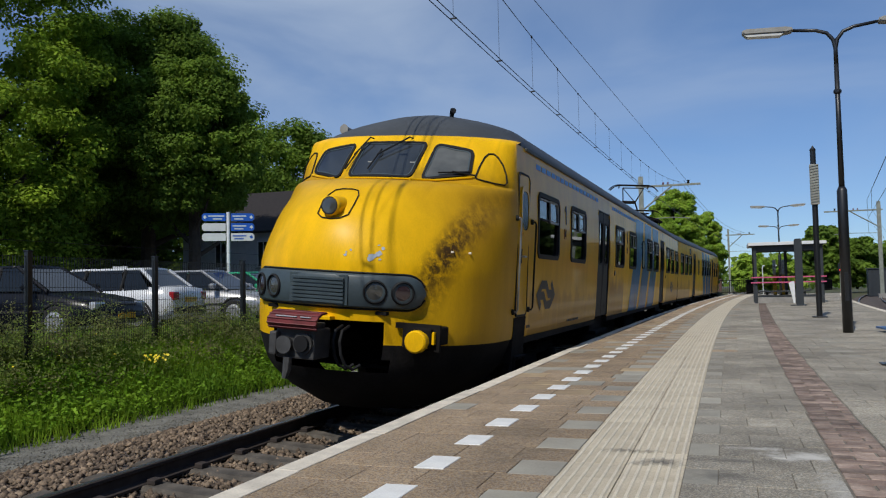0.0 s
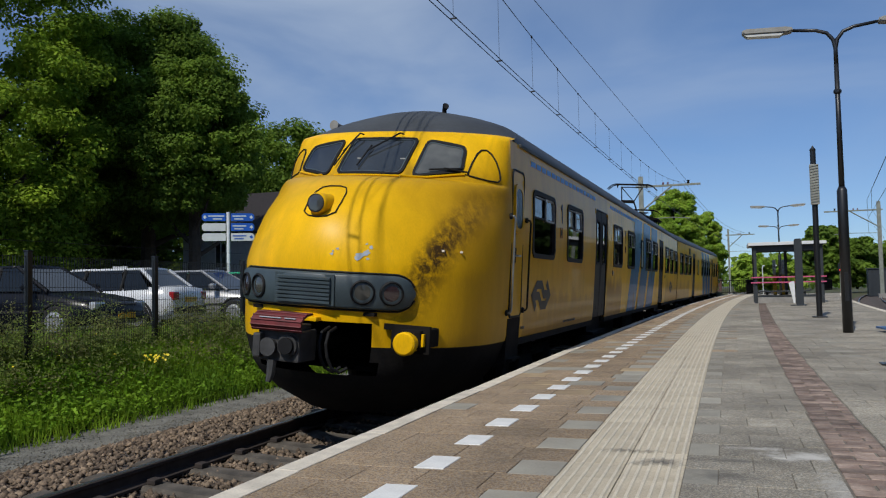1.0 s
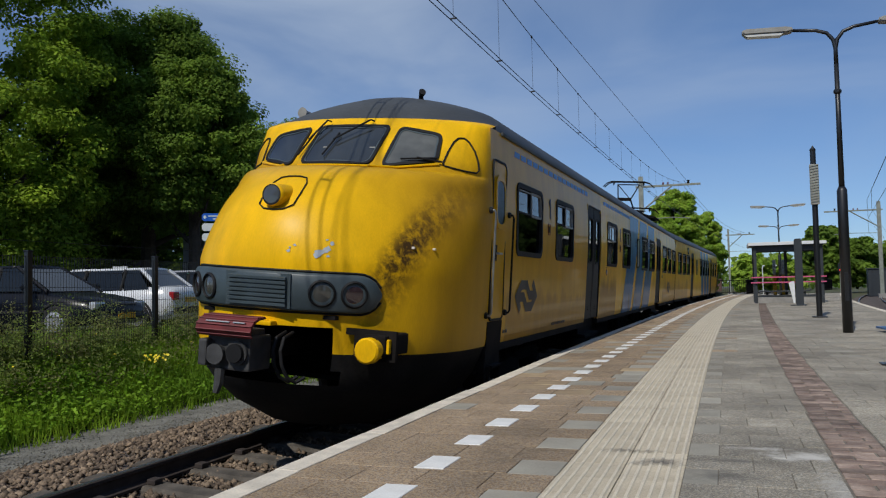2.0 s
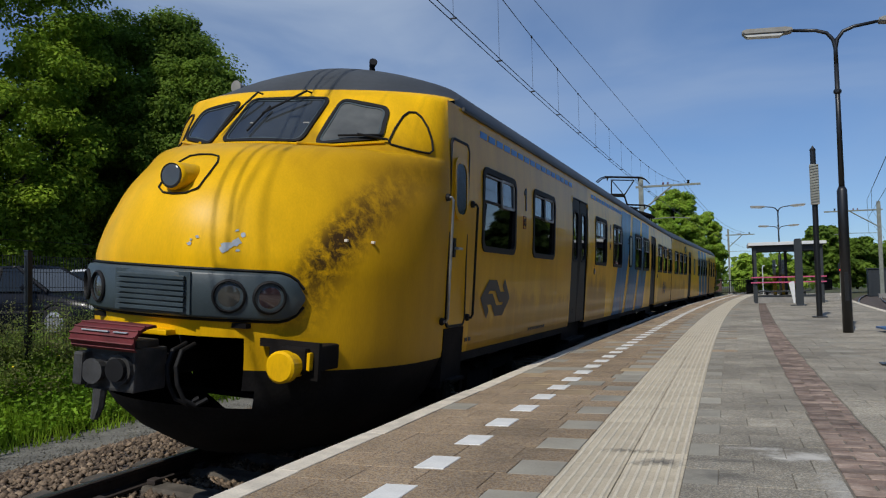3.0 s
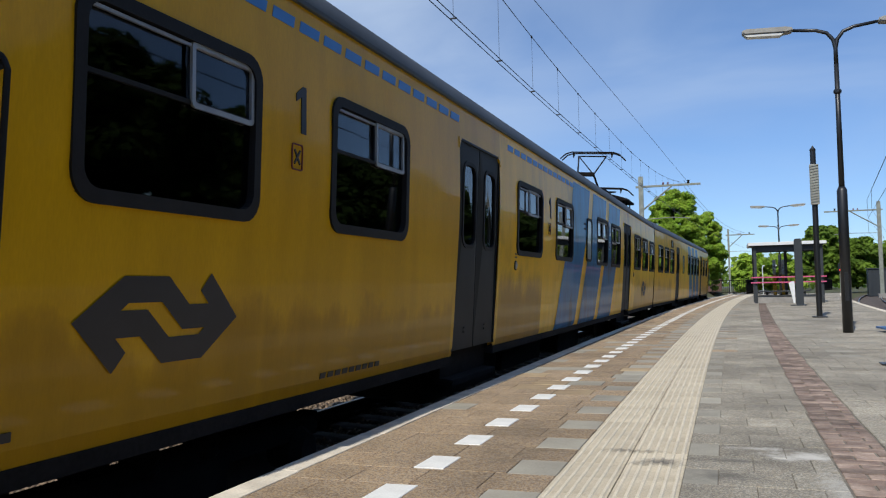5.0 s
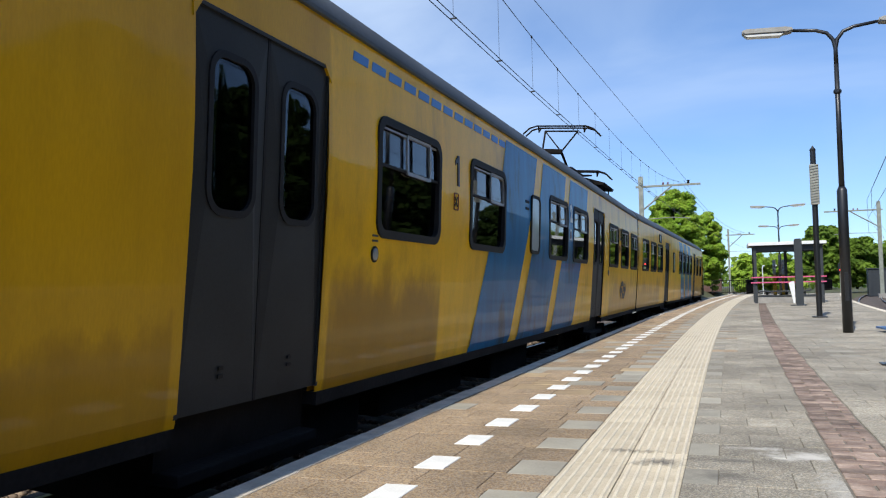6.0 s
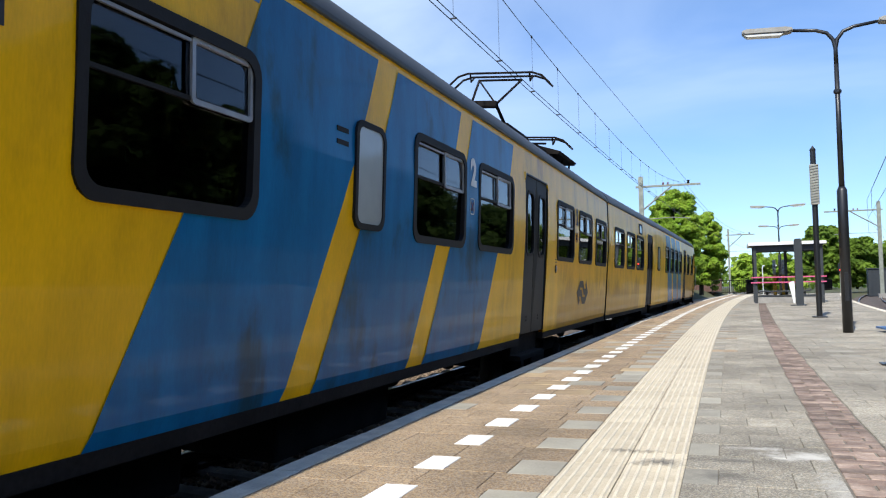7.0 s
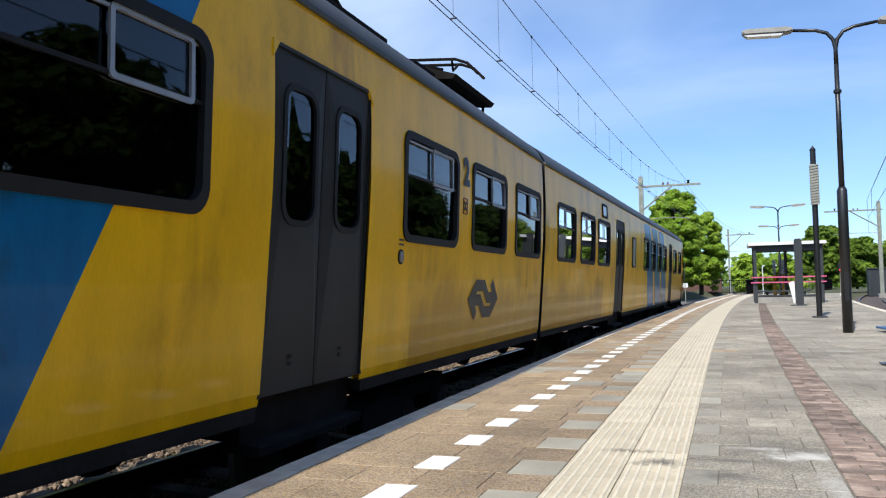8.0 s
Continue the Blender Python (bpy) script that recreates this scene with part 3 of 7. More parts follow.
def nose_front(z):
    """How far back from the coupler the middle of the front lies at a height."""
    if z < 1.68:
        return lerp_table(((0.20, 1.05), (0.38, 0.72), (0.60, 0.47), (0.90, 0.40), (1.25, 0.36), (1.68, 0.33)), z)
    if z <= 2.65:
        return 1.46 - 1.13 * math.sqrt(max(0.0, 1 - ((z - 1.68) / 0.97) ** 2))
    return lerp_table(((2.65, 1.46), (3.16, 1.987), (3.30, 2.15), (3.42, 2.31), (3.52, 2.50), (3.60, 2.72), (3.67, 3.05), (3.715, 3.5), (3.74, 4.3)), z)


def nose_back(z):
    return lerp_table(((0.2, 2.2), (2.2, 2.25), (2.5, 2.36), (2.9, 2.39), (3.19, 2.41), (3.24, 2.62), (3.3, 2.85), (3.45, 3.2), (3.6, 3.8), (3.74, 4.8)), z)


def level_width(z):
    if z < SILL:
        return lerp_table(((0.20, 0.70), (0.38, 1.02), (0.60, 1.25), (0.90, 1.385)), z)
    if z <= 3.2:
        return half_width(z)
    k = min(1.0, (z - 3.2) / 0.54)
    return 1.325 * (1 - k ** 1.75) ** 0.62


FRACS = [0.0, 0.08, 0.16, 0.24, 0.32, 0.40, 0.443, 0.50, 0.56, 0.62, 0.68, 0.74, 0.79, 0.83, 0.87, 0.905, 0.935, 0.96, 0.98, 0.992, 1.0]


def nose_u(z, f):
    a, b = nose_front(z), nose_back(z)
    n = lerp_table(((1.68, 2.15), (2.05, 1.92), (2.40, 1.80), (2.90, 2.04)), z)
    m = lerp_table(((1.68, 2.15), (2.05, 1.80), (2.40, 1.55), (2.90, 2.04)), z)
    return a + (b - a) * (1 - max(0.0, 1 - abs(f) ** n) ** (1 / m))


def nose_at(w, z, t=0.0):
    """The point on the cab's skin at a sideways place and height, lifted by t along its normal."""
    def p(w_, z_):
        k = level_width(z_)
        return Vector((w_, nose_u(z_, min(1.0, abs(w_) / k)) - 13, z_))
    c = p(w, z)
    if not t:
        return c
    n = (p(w + 0.01, z) - p(w - 0.01, z)).cross(p(w, z + 0.01) - p(w, z - 0.01)).normalized()
    return c + n * t


def grid_part(name, levels, material, car, skip=None):
    verts, faces, sides = [], [], [-f for f in FRACS[:0:-1]] + FRACS
    for z in levels:
        k = level_width(z)
        row = [(f * k, nose_u(z, f) - 13, z) for f in sides]
        back = max(nose_back(z), 2.40 if z < 3.2 else 0.0) - 13
        verts += [(-k, back, z), *row, (k, back, z)]
    sides = [-1.0, *sides, 1.0]
    n = len(sides)
    for i in range(len(levels) - 1):
        for j in range(n - 1):
            zc, fc = (levels[i] + levels[i + 1]) / 2, (sides[j] + sides[j + 1]) / 2
            if skip and skip(fc * level_width(zc), zc):
                continue
            a = i * n + j
            faces.append((a, a + 1, a + n + 1, a + n))
    return raw(name, verts, faces, material, car, smooth=True)


def side_place(side):
    """Maps (u, z, depth outwards) to a point on a coach's side."""
    return lambda u, z, t: (side * (half_width(z) + t), u - 13, z)


def side_wall(name, car, side, openings, u0, u1):
    us = sorted({u0, u1, *[o[0] for o in openings], *[o[1] for o in openings]})
    zs = sorted({SILL, 1.0, 1.3, 1.6, 2.1, 2.35, 2.6, 2.8, 3.0, 3.2, *[o[2] for o in openings], *[o[3] for o in openings]})
    verts, faces = [], []
    for shift in (0.0, -0.05):
        base = len(verts)
        for z in zs:
            for u in us:
                verts.append((side * (half_width(z) + shift), u - 13, z))
        n = len(us)
        for i in range(len(zs) - 1):
            for j in range(n - 1):
                uc, zc = (us[j] + us[j + 1]) / 2, (zs[i] + zs[i + 1]) / 2
                if any(o[0] < uc < o[1] and o[2] < zc < o[3] for o in openings):
                    continue
                a = base + i * n + j
                q = (a, a + 1, a + n + 1, a + n)
                faces.append(q if (side > 0) == (shift == 0.0) else q[::-1])
    return raw(name, verts, faces, YELLOW, car)


def coach_window(car, side, u0, u1, z0=1.93, z1=2.715, opened=0):
    """A coach window: rubber surround, one lower pane and two upper ones, the second in a bright slider frame."""
    pl = side_place(side)
    uc, zc, w, h = (u0 + u1) / 2, (z0 + z1) / 2, u1 - u0, z1 - z0
    at = lambda a, b, t: pl(uc + a, zc + b, t)
    frame_ = part("window", ring(round_rect(w + 0.07, h + 0.07, 0.13), round_rect(w - 0.05, h - 0.05, 0.09), -0.06, 0.014, at), RUBBER, car)
    zm = 0.09
    part("pane", slab([(-w / 2, -h / 2), (w / 2, -h / 2), (w / 2, zm), (-w / 2, zm)], -0.030, -0.024, at), WINDOW, frame_)
    part("pane", slab([(-w / 2, zm), (0.06, zm), (0.06, h / 2), (-w / 2, h / 2)], -0.032, -0.026, at), WINDOW, frame_)
    part("pane", slab([(0.04, zm), (w / 2, zm), (w / 2, h / 2), (0.04, h / 2)], -0.020, -0.014, at), WINDOW, frame_)
    s = -opened
    part("transom", slab([(-w / 2 + 0.02, zm - 0.012), (w / 2 - 0.02, zm - 0.012), (w / 2 - 0.02, zm + 0.008), (-w / 2 + 0.02, zm + 0.008)], -0.03, -0.005, at), RUBBER, frame_)
    rw, rh = w * 0.42, h / 2 - zm + 0.005
    cen = (w * 0.265 + s, zm + (h / 2 - zm) / 2 - 0.022)
    shift = lambda pts: [(x + cen[0], y + cen[1]) for x, y in pts]
    part("slider_frame", ring(shift(round_rect(rw, rh, 0.025, 2)), shift(round_rect(rw - 0.05, rh - 0.05, 0.015, 2)), -0.012, 0.003, at), ALU, frame_, "bright aluminium slider frame")
    part("top_bar", slab([(-w / 2 + 0.06, h / 2 - 0.05), (w / 2 - 0.06, h / 2 - 0.05), (w / 2 - 0.06, h / 2 - 0.035), (-w / 2 + 0.06, h / 2 - 0.035)], -0.02, -0.004, at), ALU, frame_)
    return frame_


def narrow_window(car, side, u0, u1):
    pl = side_place(side)
    uc, zc, w, h = (u0 + u1) / 2, 2.29, u1 - u0, 0.66
    at = lambda a, b, t: pl(uc + a, zc + b, t)
    f = part("toilet_window", ring(round_rect(w + 0.05, h + 0.05, 0.10), round_rect(w - 0.03, h - 0.03, 0.07), -0.03, 0.022, at), RUBBER, car)
    part("frosted_pane", slab(round_rect(w, h, 0.09), -0.01, 0.014, at), FROST, f, "pale frosted pane")


def door_pair(car, side, u0, u1):
    """Grey folding doors in two leaves, each with a tall rounded window."""
    pl = side_place(side)
    z0, z1 = 0.97, 2.87
    w = (u1 - u0) / 2
    for k in range(2):
        uc = u0 + w * (k + 0.5)
        at = lambda a, b, t: pl(uc + a, (z0 + z1) / 2 + b, t)
        outer = [(-w / 2 + 0.006, -(z1 - z0) / 2), (w / 2 - 0.006, -(z1 - z0) / 2), (w / 2 - 0.006, (z1 - z0) / 2), (-w / 2 + 0.006, (z1 - z0) / 2)]
        n = 6
        hw, hh, cz = w * 0.29, 0.38, 0.385
        inner = [(x, y + cz) for x, y in round_rect(hw * 2, hh * 2, 0.12, 5)]
        # the leaf as a plate with a hole: corners joined to the quarter arcs
        full = []
        for q, (cx, cy) in enumerate(((w / 2 - 0.006, (z1 - z0) / 2), (-w / 2 + 0.006, (z1 - z0) / 2), (-w / 2 + 0.006, -(z1 - z0) / 2), (w / 2 - 0.006, -(z1 - z0) / 2))):
            full += [(cx, cy)] * n
        b = ring(full, inner, -0.035, -0.012, at)
        bmesh.ops.remove_doubles(b, verts=b.verts[:], dist=0.0005)
        leaf = part("door_leaf", b, DOORGREY, car, "dark grey door leaf")
        part("door_gasket", ring([(x, y + cz) for x, y in round_rect(hw * 2 + 0.04, hh * 2 + 0.04, 0.13, 5)], [(x, y + cz) for x, y in round_rect(hw * 2 - 0.03, hh * 2 - 0.03, 0.10, 5)], -0.03, -0.004, at), RUBBER, leaf)
        part("door_pane", slab([(x, y + cz) for x, y in round_rect(hw * 2, hh * 2, 0.12, 5)], -0.028, -0.022, at), WINDOW, leaf)
        for dz in (-0.80, -0.76):
            part("vent_slot", slab([(-0.02, dz), (0.02, dz), (0.02, dz + 0.018), (-0.02, dz + 0.018)], -0.013, -0.008, at), RUBBER, leaf)
    at0 = pl
    b = bmesh.new()
    for ua, ub in ((u0 - 0.02, u0 + 0.005), (u1 - 0.005, u1 + 0.02)):
        slab([(ua, z0), (ub, z0), (ub, z1 + 0.02), (ua, z1 + 0.02)], -0.06, 0.004, at0, b)
    slab([(u0, z1), (u1, z1), (u1, z1 + 0.02), (u0, z1 + 0.02)], -0.06, 0.004, at0, b)
    part("door_surround", b, DOORGREY, car)
    for ua, sg in ((u0 - 0.022, 1), (u1 + 0.022, -1)):
        part("corner_plate", slab([(ua, z1 + 0.024), (ua, z1 - 0.075), (ua + sg * 0.075, z1 + 0.024)][::sg], -0.03, 0.007, at0), YELLOW, car)
    part("door_seal", slab([(u0 + w - 0.012, z0), (u0 + w + 0.012, z0), (u0 + w + 0.012, z1), (u0 + w - 0.012, z1)], -0.03, -0.008, pl), RUBBER, car)
    part("door_step", box(side * 1.18 if side > 0 else -1.42, side * 1.42 if side > 0 else -1.18, u0 - 13, u1 - 13, 0.66, 0.72, 0.01), UNDER, car)
    part("step_riser", box(min(side * 1.2, side * 1.30), max(side * 1.2, side * 1.30), u0 - 13.02, u1 - 12.98, 0.72, 0.98), UNDER, car)


def cab_door(car, side):
    pl = side_place(side)
    u0, u1, z0, z1 = 2.455, 2.925, 1.21, 2.86
    uc, zc = (u0 + u1) / 2, (z0 + z1) / 2
    at = lambda a, b, t: pl(uc + a, zc + b, t)
    w, h = u1 - u0, z1 - z0
    leaf = part("cab_door", slab(round_rect(w, h, 0.07), 0.0, 0.012, at), YELLOW, car)
    part("door_gasket", ring(round_rect(w + 0.05, h + 0.05, 0.09), round_rect(w, h, 0.07), -0.01, 0.018, at), RUBBER, leaf)
    up = lambda pts: [(x, y + 0.405) for x, y in pts]
    part("pane_surround", ring(up(round_rect(0.37, 0.57, 0.13)), up(round_rect(0.29, 0.46, 0.10)), 0.0, 0.022, at), YELLOW, leaf)
    part("door_pane", slab(up(round_rect(0.30, 0.47, 0.11)), 0.010, 0.016, at), PANEDARK, leaf, "small dark door pane")
    b = tube([at(-0.17, -0.14, 0.02), at(-0.17, -0.14, 0.06), at(-0.06, -0.14, 0.06)], 0.012)
    part("door_handle", b, STEEL, leaf, "worn steel lever handle")
    part("lock_plate", slab([(-0.19, -0.22), (-0.14, -0.22), (-0.14, -0.05), (-0.19, -0.05)], 0.01, 0.03, at), RUBBER, leaf)
    for du, za, zb, mat_ in ((-0.355, 1.25, 2.33, STEEL), (0.335, 1.26, 2.33, RUBBER)):
        h_ = part("grab_rail", tube([pl(uc + du, za, 0.0), pl(uc + du, za, 0.05), pl(uc + du, za + 0.03, 0.065), pl(uc + du, zb - 0.03, 0.065), pl(uc + du, zb, 0.05), pl(uc + du, zb, 0.0)], 0.012), mat_, car)
        for z in (za, zb):
            part("rail_foot", lathe([(0.03, -0.01), (0.035, 0.01), (0.03, 0.03)], 12, "x", m=Matrix.Translation(pl(uc + du, z, 0.0))), RUBBER, h_)
    # recess below the door with a step frame
    part("step_recess", slab([(u0 - 0.03, 0.66), (u1 + 0.03, 0.66), (u1 + 0.03, z0 - 0.03), (u0 - 0.03, z0 - 0.03)], -0.10, 0.006, pl), UNDER, car)
    b = bmesh.new()
    for du in (-0.2, 0.22):
        tube([pl(uc + du, 0.72, 0.03), pl(uc + du, 0.25, 0.03)], 0.02, 6, b)
    for z in (0.70, 0.42):
        box(side * 1.25 if side > 0 else -1.45, side * 1.45 if side > 0 else -1.25, u0 - 12.93, u1 - 13.02, z, z + 0.025, 0, b)
    part("cab_step", b, UNDER, car)


def decal(name, car, side, outline, material, t=0.004, label=""):
    b = bmesh.new()
    pl = side_place(side)
    zs = [p[1] for p in outline]
    v = [b.verts.new(pl(u, z, t)) for u, z in outline]
    lo = [b.verts.new(pl(u, z, 0.0005)) for u, z in outline]
    n = len(v)
    f = [b.faces.new(v if side > 0 else v[::-1])]
    for k in range(n):
        b.faces.new((lo[k], lo[(k + 1) % n], v[(k + 1) % n], v[k]))
    # follow the side's curve
    if max(zs) - min(zs) > 0.5:
        for z in (1.0, 1.3, 1.6, 2.1, 2.35, 2.6, 2.8, 3.0):
            if min(zs) < z < max(zs):
                bmesh.ops.bisect_plane(b, geom=b.verts[:] + b.edges[:] + b.faces[:], plane_co=(0, 0, z), plane_no=(0, 0, 1))
        for q in b.verts:
            tt = abs(q.co.x) - half_width(q.co.z)
            d = t if q in v or tt > 0 else (0.0005 if q in lo else t)
            q.co.x = side * (half_width(q.co.z) + d)
    return part(name, b, material, car, label)


def stripe_blocks(car, side, spans, openings, material, z0=1.005, z1=3.12, slope=0.53):
    """Leaning colour fields between the windows: each span is cut into strips that leave the openings free."""
    for ua, ub in spans:
        zs = sorted({z0, 1.1, 1.3, 1.6, 2.1, 2.35, 2.6, 2.8, 3.0, z1, *[o[2] for o in openings], *[o[3] for o in openings]})
        verts, faces = [], []
        for za, zb in zip(zs, zs[1:]):
            def edge(u, z):
                return u + slope * (z - z0)
            holes = sorted([(o[0], o[1]) for o in openings if o[2] <= za + 1e-6 and zb - 1e-6 <= o[3]])
            pieces = [((lambda z: edge(ua, z)), (lambda z: edge(ub, z)))]
            for h0, h1 in holes:
                out = []
                for l, r in pieces:
                    lm, rm = min(l(za), l(zb)), max(r(za), r(zb))
                    if h1 <= lm or h0 >= rm:
                        out.append((l, r))
                        continue
                    if max(l(za), l(zb)) < h0 or min(l(za), l(zb)) < h0:
                        out.append((l, (lambda z, r=r, h0=h0: min(r(z), h0))))
                    if r(za) > h1 or r(zb) > h1:
                        out.append(((lambda z, l=l, h1=h1: max(l(z), h1)), r))
                pieces = out
            for l, r in pieces:
                n = len(verts)
                q = [(l(za), za), (r(za), za), (r(zb), zb), (l(zb), zb)]
                if q[1][0] - q[0][0] < 1e-4 and q[2][0] - q[3][0] < 1e-4:
                    continue
                q = [(u, z) if i not in (0, 3) else (min(u, q[1 if i == 0 else 2][0]), z) for i, (u, z) in enumerate(q)]
                verts += [side_place(side)(u, z, 0.004) for u, z in q]
                faces.append((n, n + 1, n + 2, n + 3) if side > 0 else (n + 3, n + 2, n + 1, n))
        raw("stripe", verts, faces, material, car, "blue painted stripe")


def emblem(car, side, uc, zc, w=0.93):
    """The dark arrow emblem: two interlocking bent bars."""
    pl = side_place(side)
    s = w / 2
    h = 0.137
    for sg in (1, -1):
        line = [(-0.60, -1.22), (-0.98, 0.0), (-0.55, 0.98), (-0.02, 0.98), (0.30, 0.06), (0.96, 0.06)]
        b = bmesh.new()
        tk = 0.056
        P = [Vector((sg * a * s, sg * c * h)) for a, c in line]
        left, right = [], []
        for i, p in enumerate(P):
            d0 = (p - P[i - 1]).normalized() if i else (P[1] - P[0]).normalized()
            d1 = (P[i + 1] - p).normalized() if i < len(P) - 1 else d0
            n0 = Vector((-d0.y, d0.x))
            n1 = Vector((-d1.y, d1.x))
            m = (n0 + n1).normalized()
            k = tk / max(0.5, m.dot(n0))
            left.append(p + m * k)
            right.append(p - m * k)
        for i in range(len(P) - 1):
            q = [left[i], left[i + 1], right[i + 1], right[i]]
            b.faces.new([b.verts.new(pl(uc + v.x, zc + v.y, 0.005 + 0.001 * (sg > 0))) for v in q])
        bmesh.ops.recalc_face_normals(b, faces=b.faces[:])
        part("emblem", b, LOGO, car, "black arrow emblem")


def sign_text(car, side, text, u, z, size, material):
    """Painted figures that can be read."""
    cu = bpy.data.curves.new("figure", "FONT")
    cu.body, cu.size, cu.align_x, cu.align_y, cu.extrude = text, size, "CENTER", "CENTER", 0.001
    cu.offset = 0.016
    tmp = bpy.data.objects.new("tmp_text", cu)
    scene.collection.objects.link(tmp)
    me = bpy.data.meshes.new_from_object(tmp.evaluated_get(bpy.context.evaluated_depsgraph_get()))
    bpy.data.objects.remove(tmp)
    ob = new("class_figure", me)
    me.materials.append(material)
    rot = Matrix.Rotation(radians(90), 4, "X")
    turn = Matrix.Rotation(radians(90 if side > 0 else -90), 4, "Z")
    ob.matrix_basis = Matrix.Translation(side_place(side)(u, z, 0.008)) @ turn @ rot @ Matrix.Rotation(-0.066, 4, "X")
    ob.parent = car
    ob["label"] = "painted class figure " + text
    return ob


def bogie(car, u):
    """A bogie: side frame, two axles with wheels, springs and axle boxes."""
    b = empty("bogie", pose(0, u - 13, 0))
    b.parent = car
    for sx in (-1, 1):
        f = bmesh.new()
        box(sx * 1.0 - 0.06, sx * 1.0 + 0.06, -1.5, 1.5, 0.52, 0.68, 0.02, f)
        box(sx * 1.0 - 0.07, sx * 1.0 + 0.07, -0.45, 0.45, 0.36, 0.60, 0.03, f)
        part("side_frame", f, UNDER, b)
        for y in (-1.25, 1.25):
            part("axle_box", lathe([(0.05, -0.14), (0.14, -0.12), (0.15, 0.05), (0.10, 0.12)], 14, "x", m=Matrix.Translation((sx * 1.02, y, 0.46))), UNDER, b)
            part("wheel", lathe([(0.36, -0.06), (0.46, -0.05), (0.47, 0.0), (0.45, 0.06), (0.36, 0.06)], 28, "x", m=Matrix.Translation((sx * 0.74, y, 0.46))), RAILSIDE, b)
        for y in (-0.25, 0.25):
            part("spring", lathe([(0.09, 0.60), (0.11, 0.63), (0.09, 0.66), (0.11, 0.70), (0.09, 0.74), (0.11, 0.78), (0.09, 0.82)], 12, "z", m=Matrix.Translation((sx * 1.0, y, 0))), UNDER, b)
    for y in (-1.25, 1.25):
        part("axle", lathe([(0.08, -0.75), (0.08, 0.75)], 10, "x", m=Matrix.Translation((0, y, 0.46))), UNDER, b)


def cab_front(car):
    """Windscreens, lamps, grille, coupler, buffers and wipers of a cab."""
    def screen(name, corners, tint):
        # corners (w, z): bl, br, tr, tl, with rounded joins
        pts = []
        c = [Vector(q) for q in corners]
        for i in range(4):
            p, a, d = c[i], c[i - 1], c[(i + 1) % 4]
            r = 0.07
            pa, pd = p + (a - p).normalized() * r, p + (d - p).normalized() * r
            for k in range(5):
                t = k / 4
                pts.append((pa * (1 - t) ** 2 + p * 2 * t * (1 - t) + pd * t * t))
        # extra points along the edges, so that the frame follows the bend
        fine = []
        for i, p in enumerate(pts):
            q = pts[(i + 1) % len(pts)]
            m = max(1, int((q - p).length / 0.06))
            fine += [p + (q - p) * (k / m) for k in range(m)]
        mid = sum(fine, Vector((0, 0))) / len(fine)
        grow = lambda d: [(p + (p - mid).normalized() * d) for p in fine]
        at = lambda w, z, t: nose_at(w, z, t)
        fr = part(name, ring([tuple(p) for p in grow(0.012)], [tuple(p) for p in grow(-0.018)], -0.02, 0.018, at), RUBBER, car, "black rubber window surround")
        b = bmesh.new()
        rings = []
        for s in (1.0, 0.8, 0.6, 0.4, 0.2):
            rings.append([b.verts.new(nose_at(*(mid + (p - mid) * s), 0.006)) for p in fine])
        for a, d in zip(rings, rings[1:]):
            for k in range(len(fine)):
                b.faces.new((a[k], a[(k + 1) % len(fine)], d[(k + 1) % len(fine)], d[k]))
        cv = b.verts.new(nose_at(*mid, 0.006))
        for k in range(len(fine)):
            b.faces.new((rings[-1][k], rings[-1][(k + 1) % len(fine)], cv))
        part("pane", b, tint, fr, "reflecting windscreen pane, sky reflection toned into its grey", smooth=True)
        part("inner_frame", ring([tuple(p) for p in grow(-0.020)], [tuple(p) for p in grow(-0.034)], -0.005, 0.012, at), BANDGREY, fr, "grey inner frame")
        return fr
    main = screen("windscreen", ((-0.385, 2.685), (0.385, 2.685), (0.395, 3.135), (-0.395, 3.135)), SCREEN)
    part("visor_edge", slab([(-0.22, 2.865), (0.355, 2.865), (0.355, 2.878), (-0.22, 2.878)], 0.007, 0.010, nose_at), LAMPGREY, main, "pale edge of a sun visor behind the glass")
    screen("windscreen", ((0.505, 2.665), (0.975, 2.755), (0.945, 3.045), (0.51, 3.12)), SCREENSKY)
    screen("windscreen", ((-0.975, 2.755), (-0.505, 2.665), (-0.51, 3.12), (-0.945, 3.045)), SCREEN)
    # blind panels where the corner windows once were
    for sg in (-1, 1):
        path_ = [(1.03, 2.74), (1.045, 2.86), (1.07, 2.98), (1.10, 3.025), (1.15, 3.03), (1.20, 2.99), (1.26, 2.90), (1.295, 2.80), (1.31, 2.71), (1.295, 2.68), (1.22, 2.683), (1.12, 2.70), (1.05, 2.715), (1.03, 2.74)]
        part("corner_panel_seal", tube([nose_at(sg * w, z, 0.005) for w, z in path_], 0.010, 6), RUBBER, car)
    # wipers
    for sg, wa, wb in ((1, 0.20, -0.12), (-1, -0.30, -0.42)):
        b = tube([nose_at(wa, 3.17, 0.03), nose_at(wa - 0.02, 3.15, 0.07), nose_at(wb, 2.93, 0.05)], 0.010, 6)
        tube([nose_at(wb + 0.01, 3.02, 0.035), nose_at(wb - 0.03, 2.76, 0.035)], 0.010, 6, b)
        part("wiper", b, RUBBER, car)
    b = tube([nose_at(1.02, 2.74, 0.03), nose_at(0.80, 2.75, 0.05)], 0.010, 6)
    tube([nose_at(0.66, 2.735, 0.035), nose_at(0.98, 2.775, 0.035)], 0.009, 6, b)
    part("wiper", b, RUBBER, car)
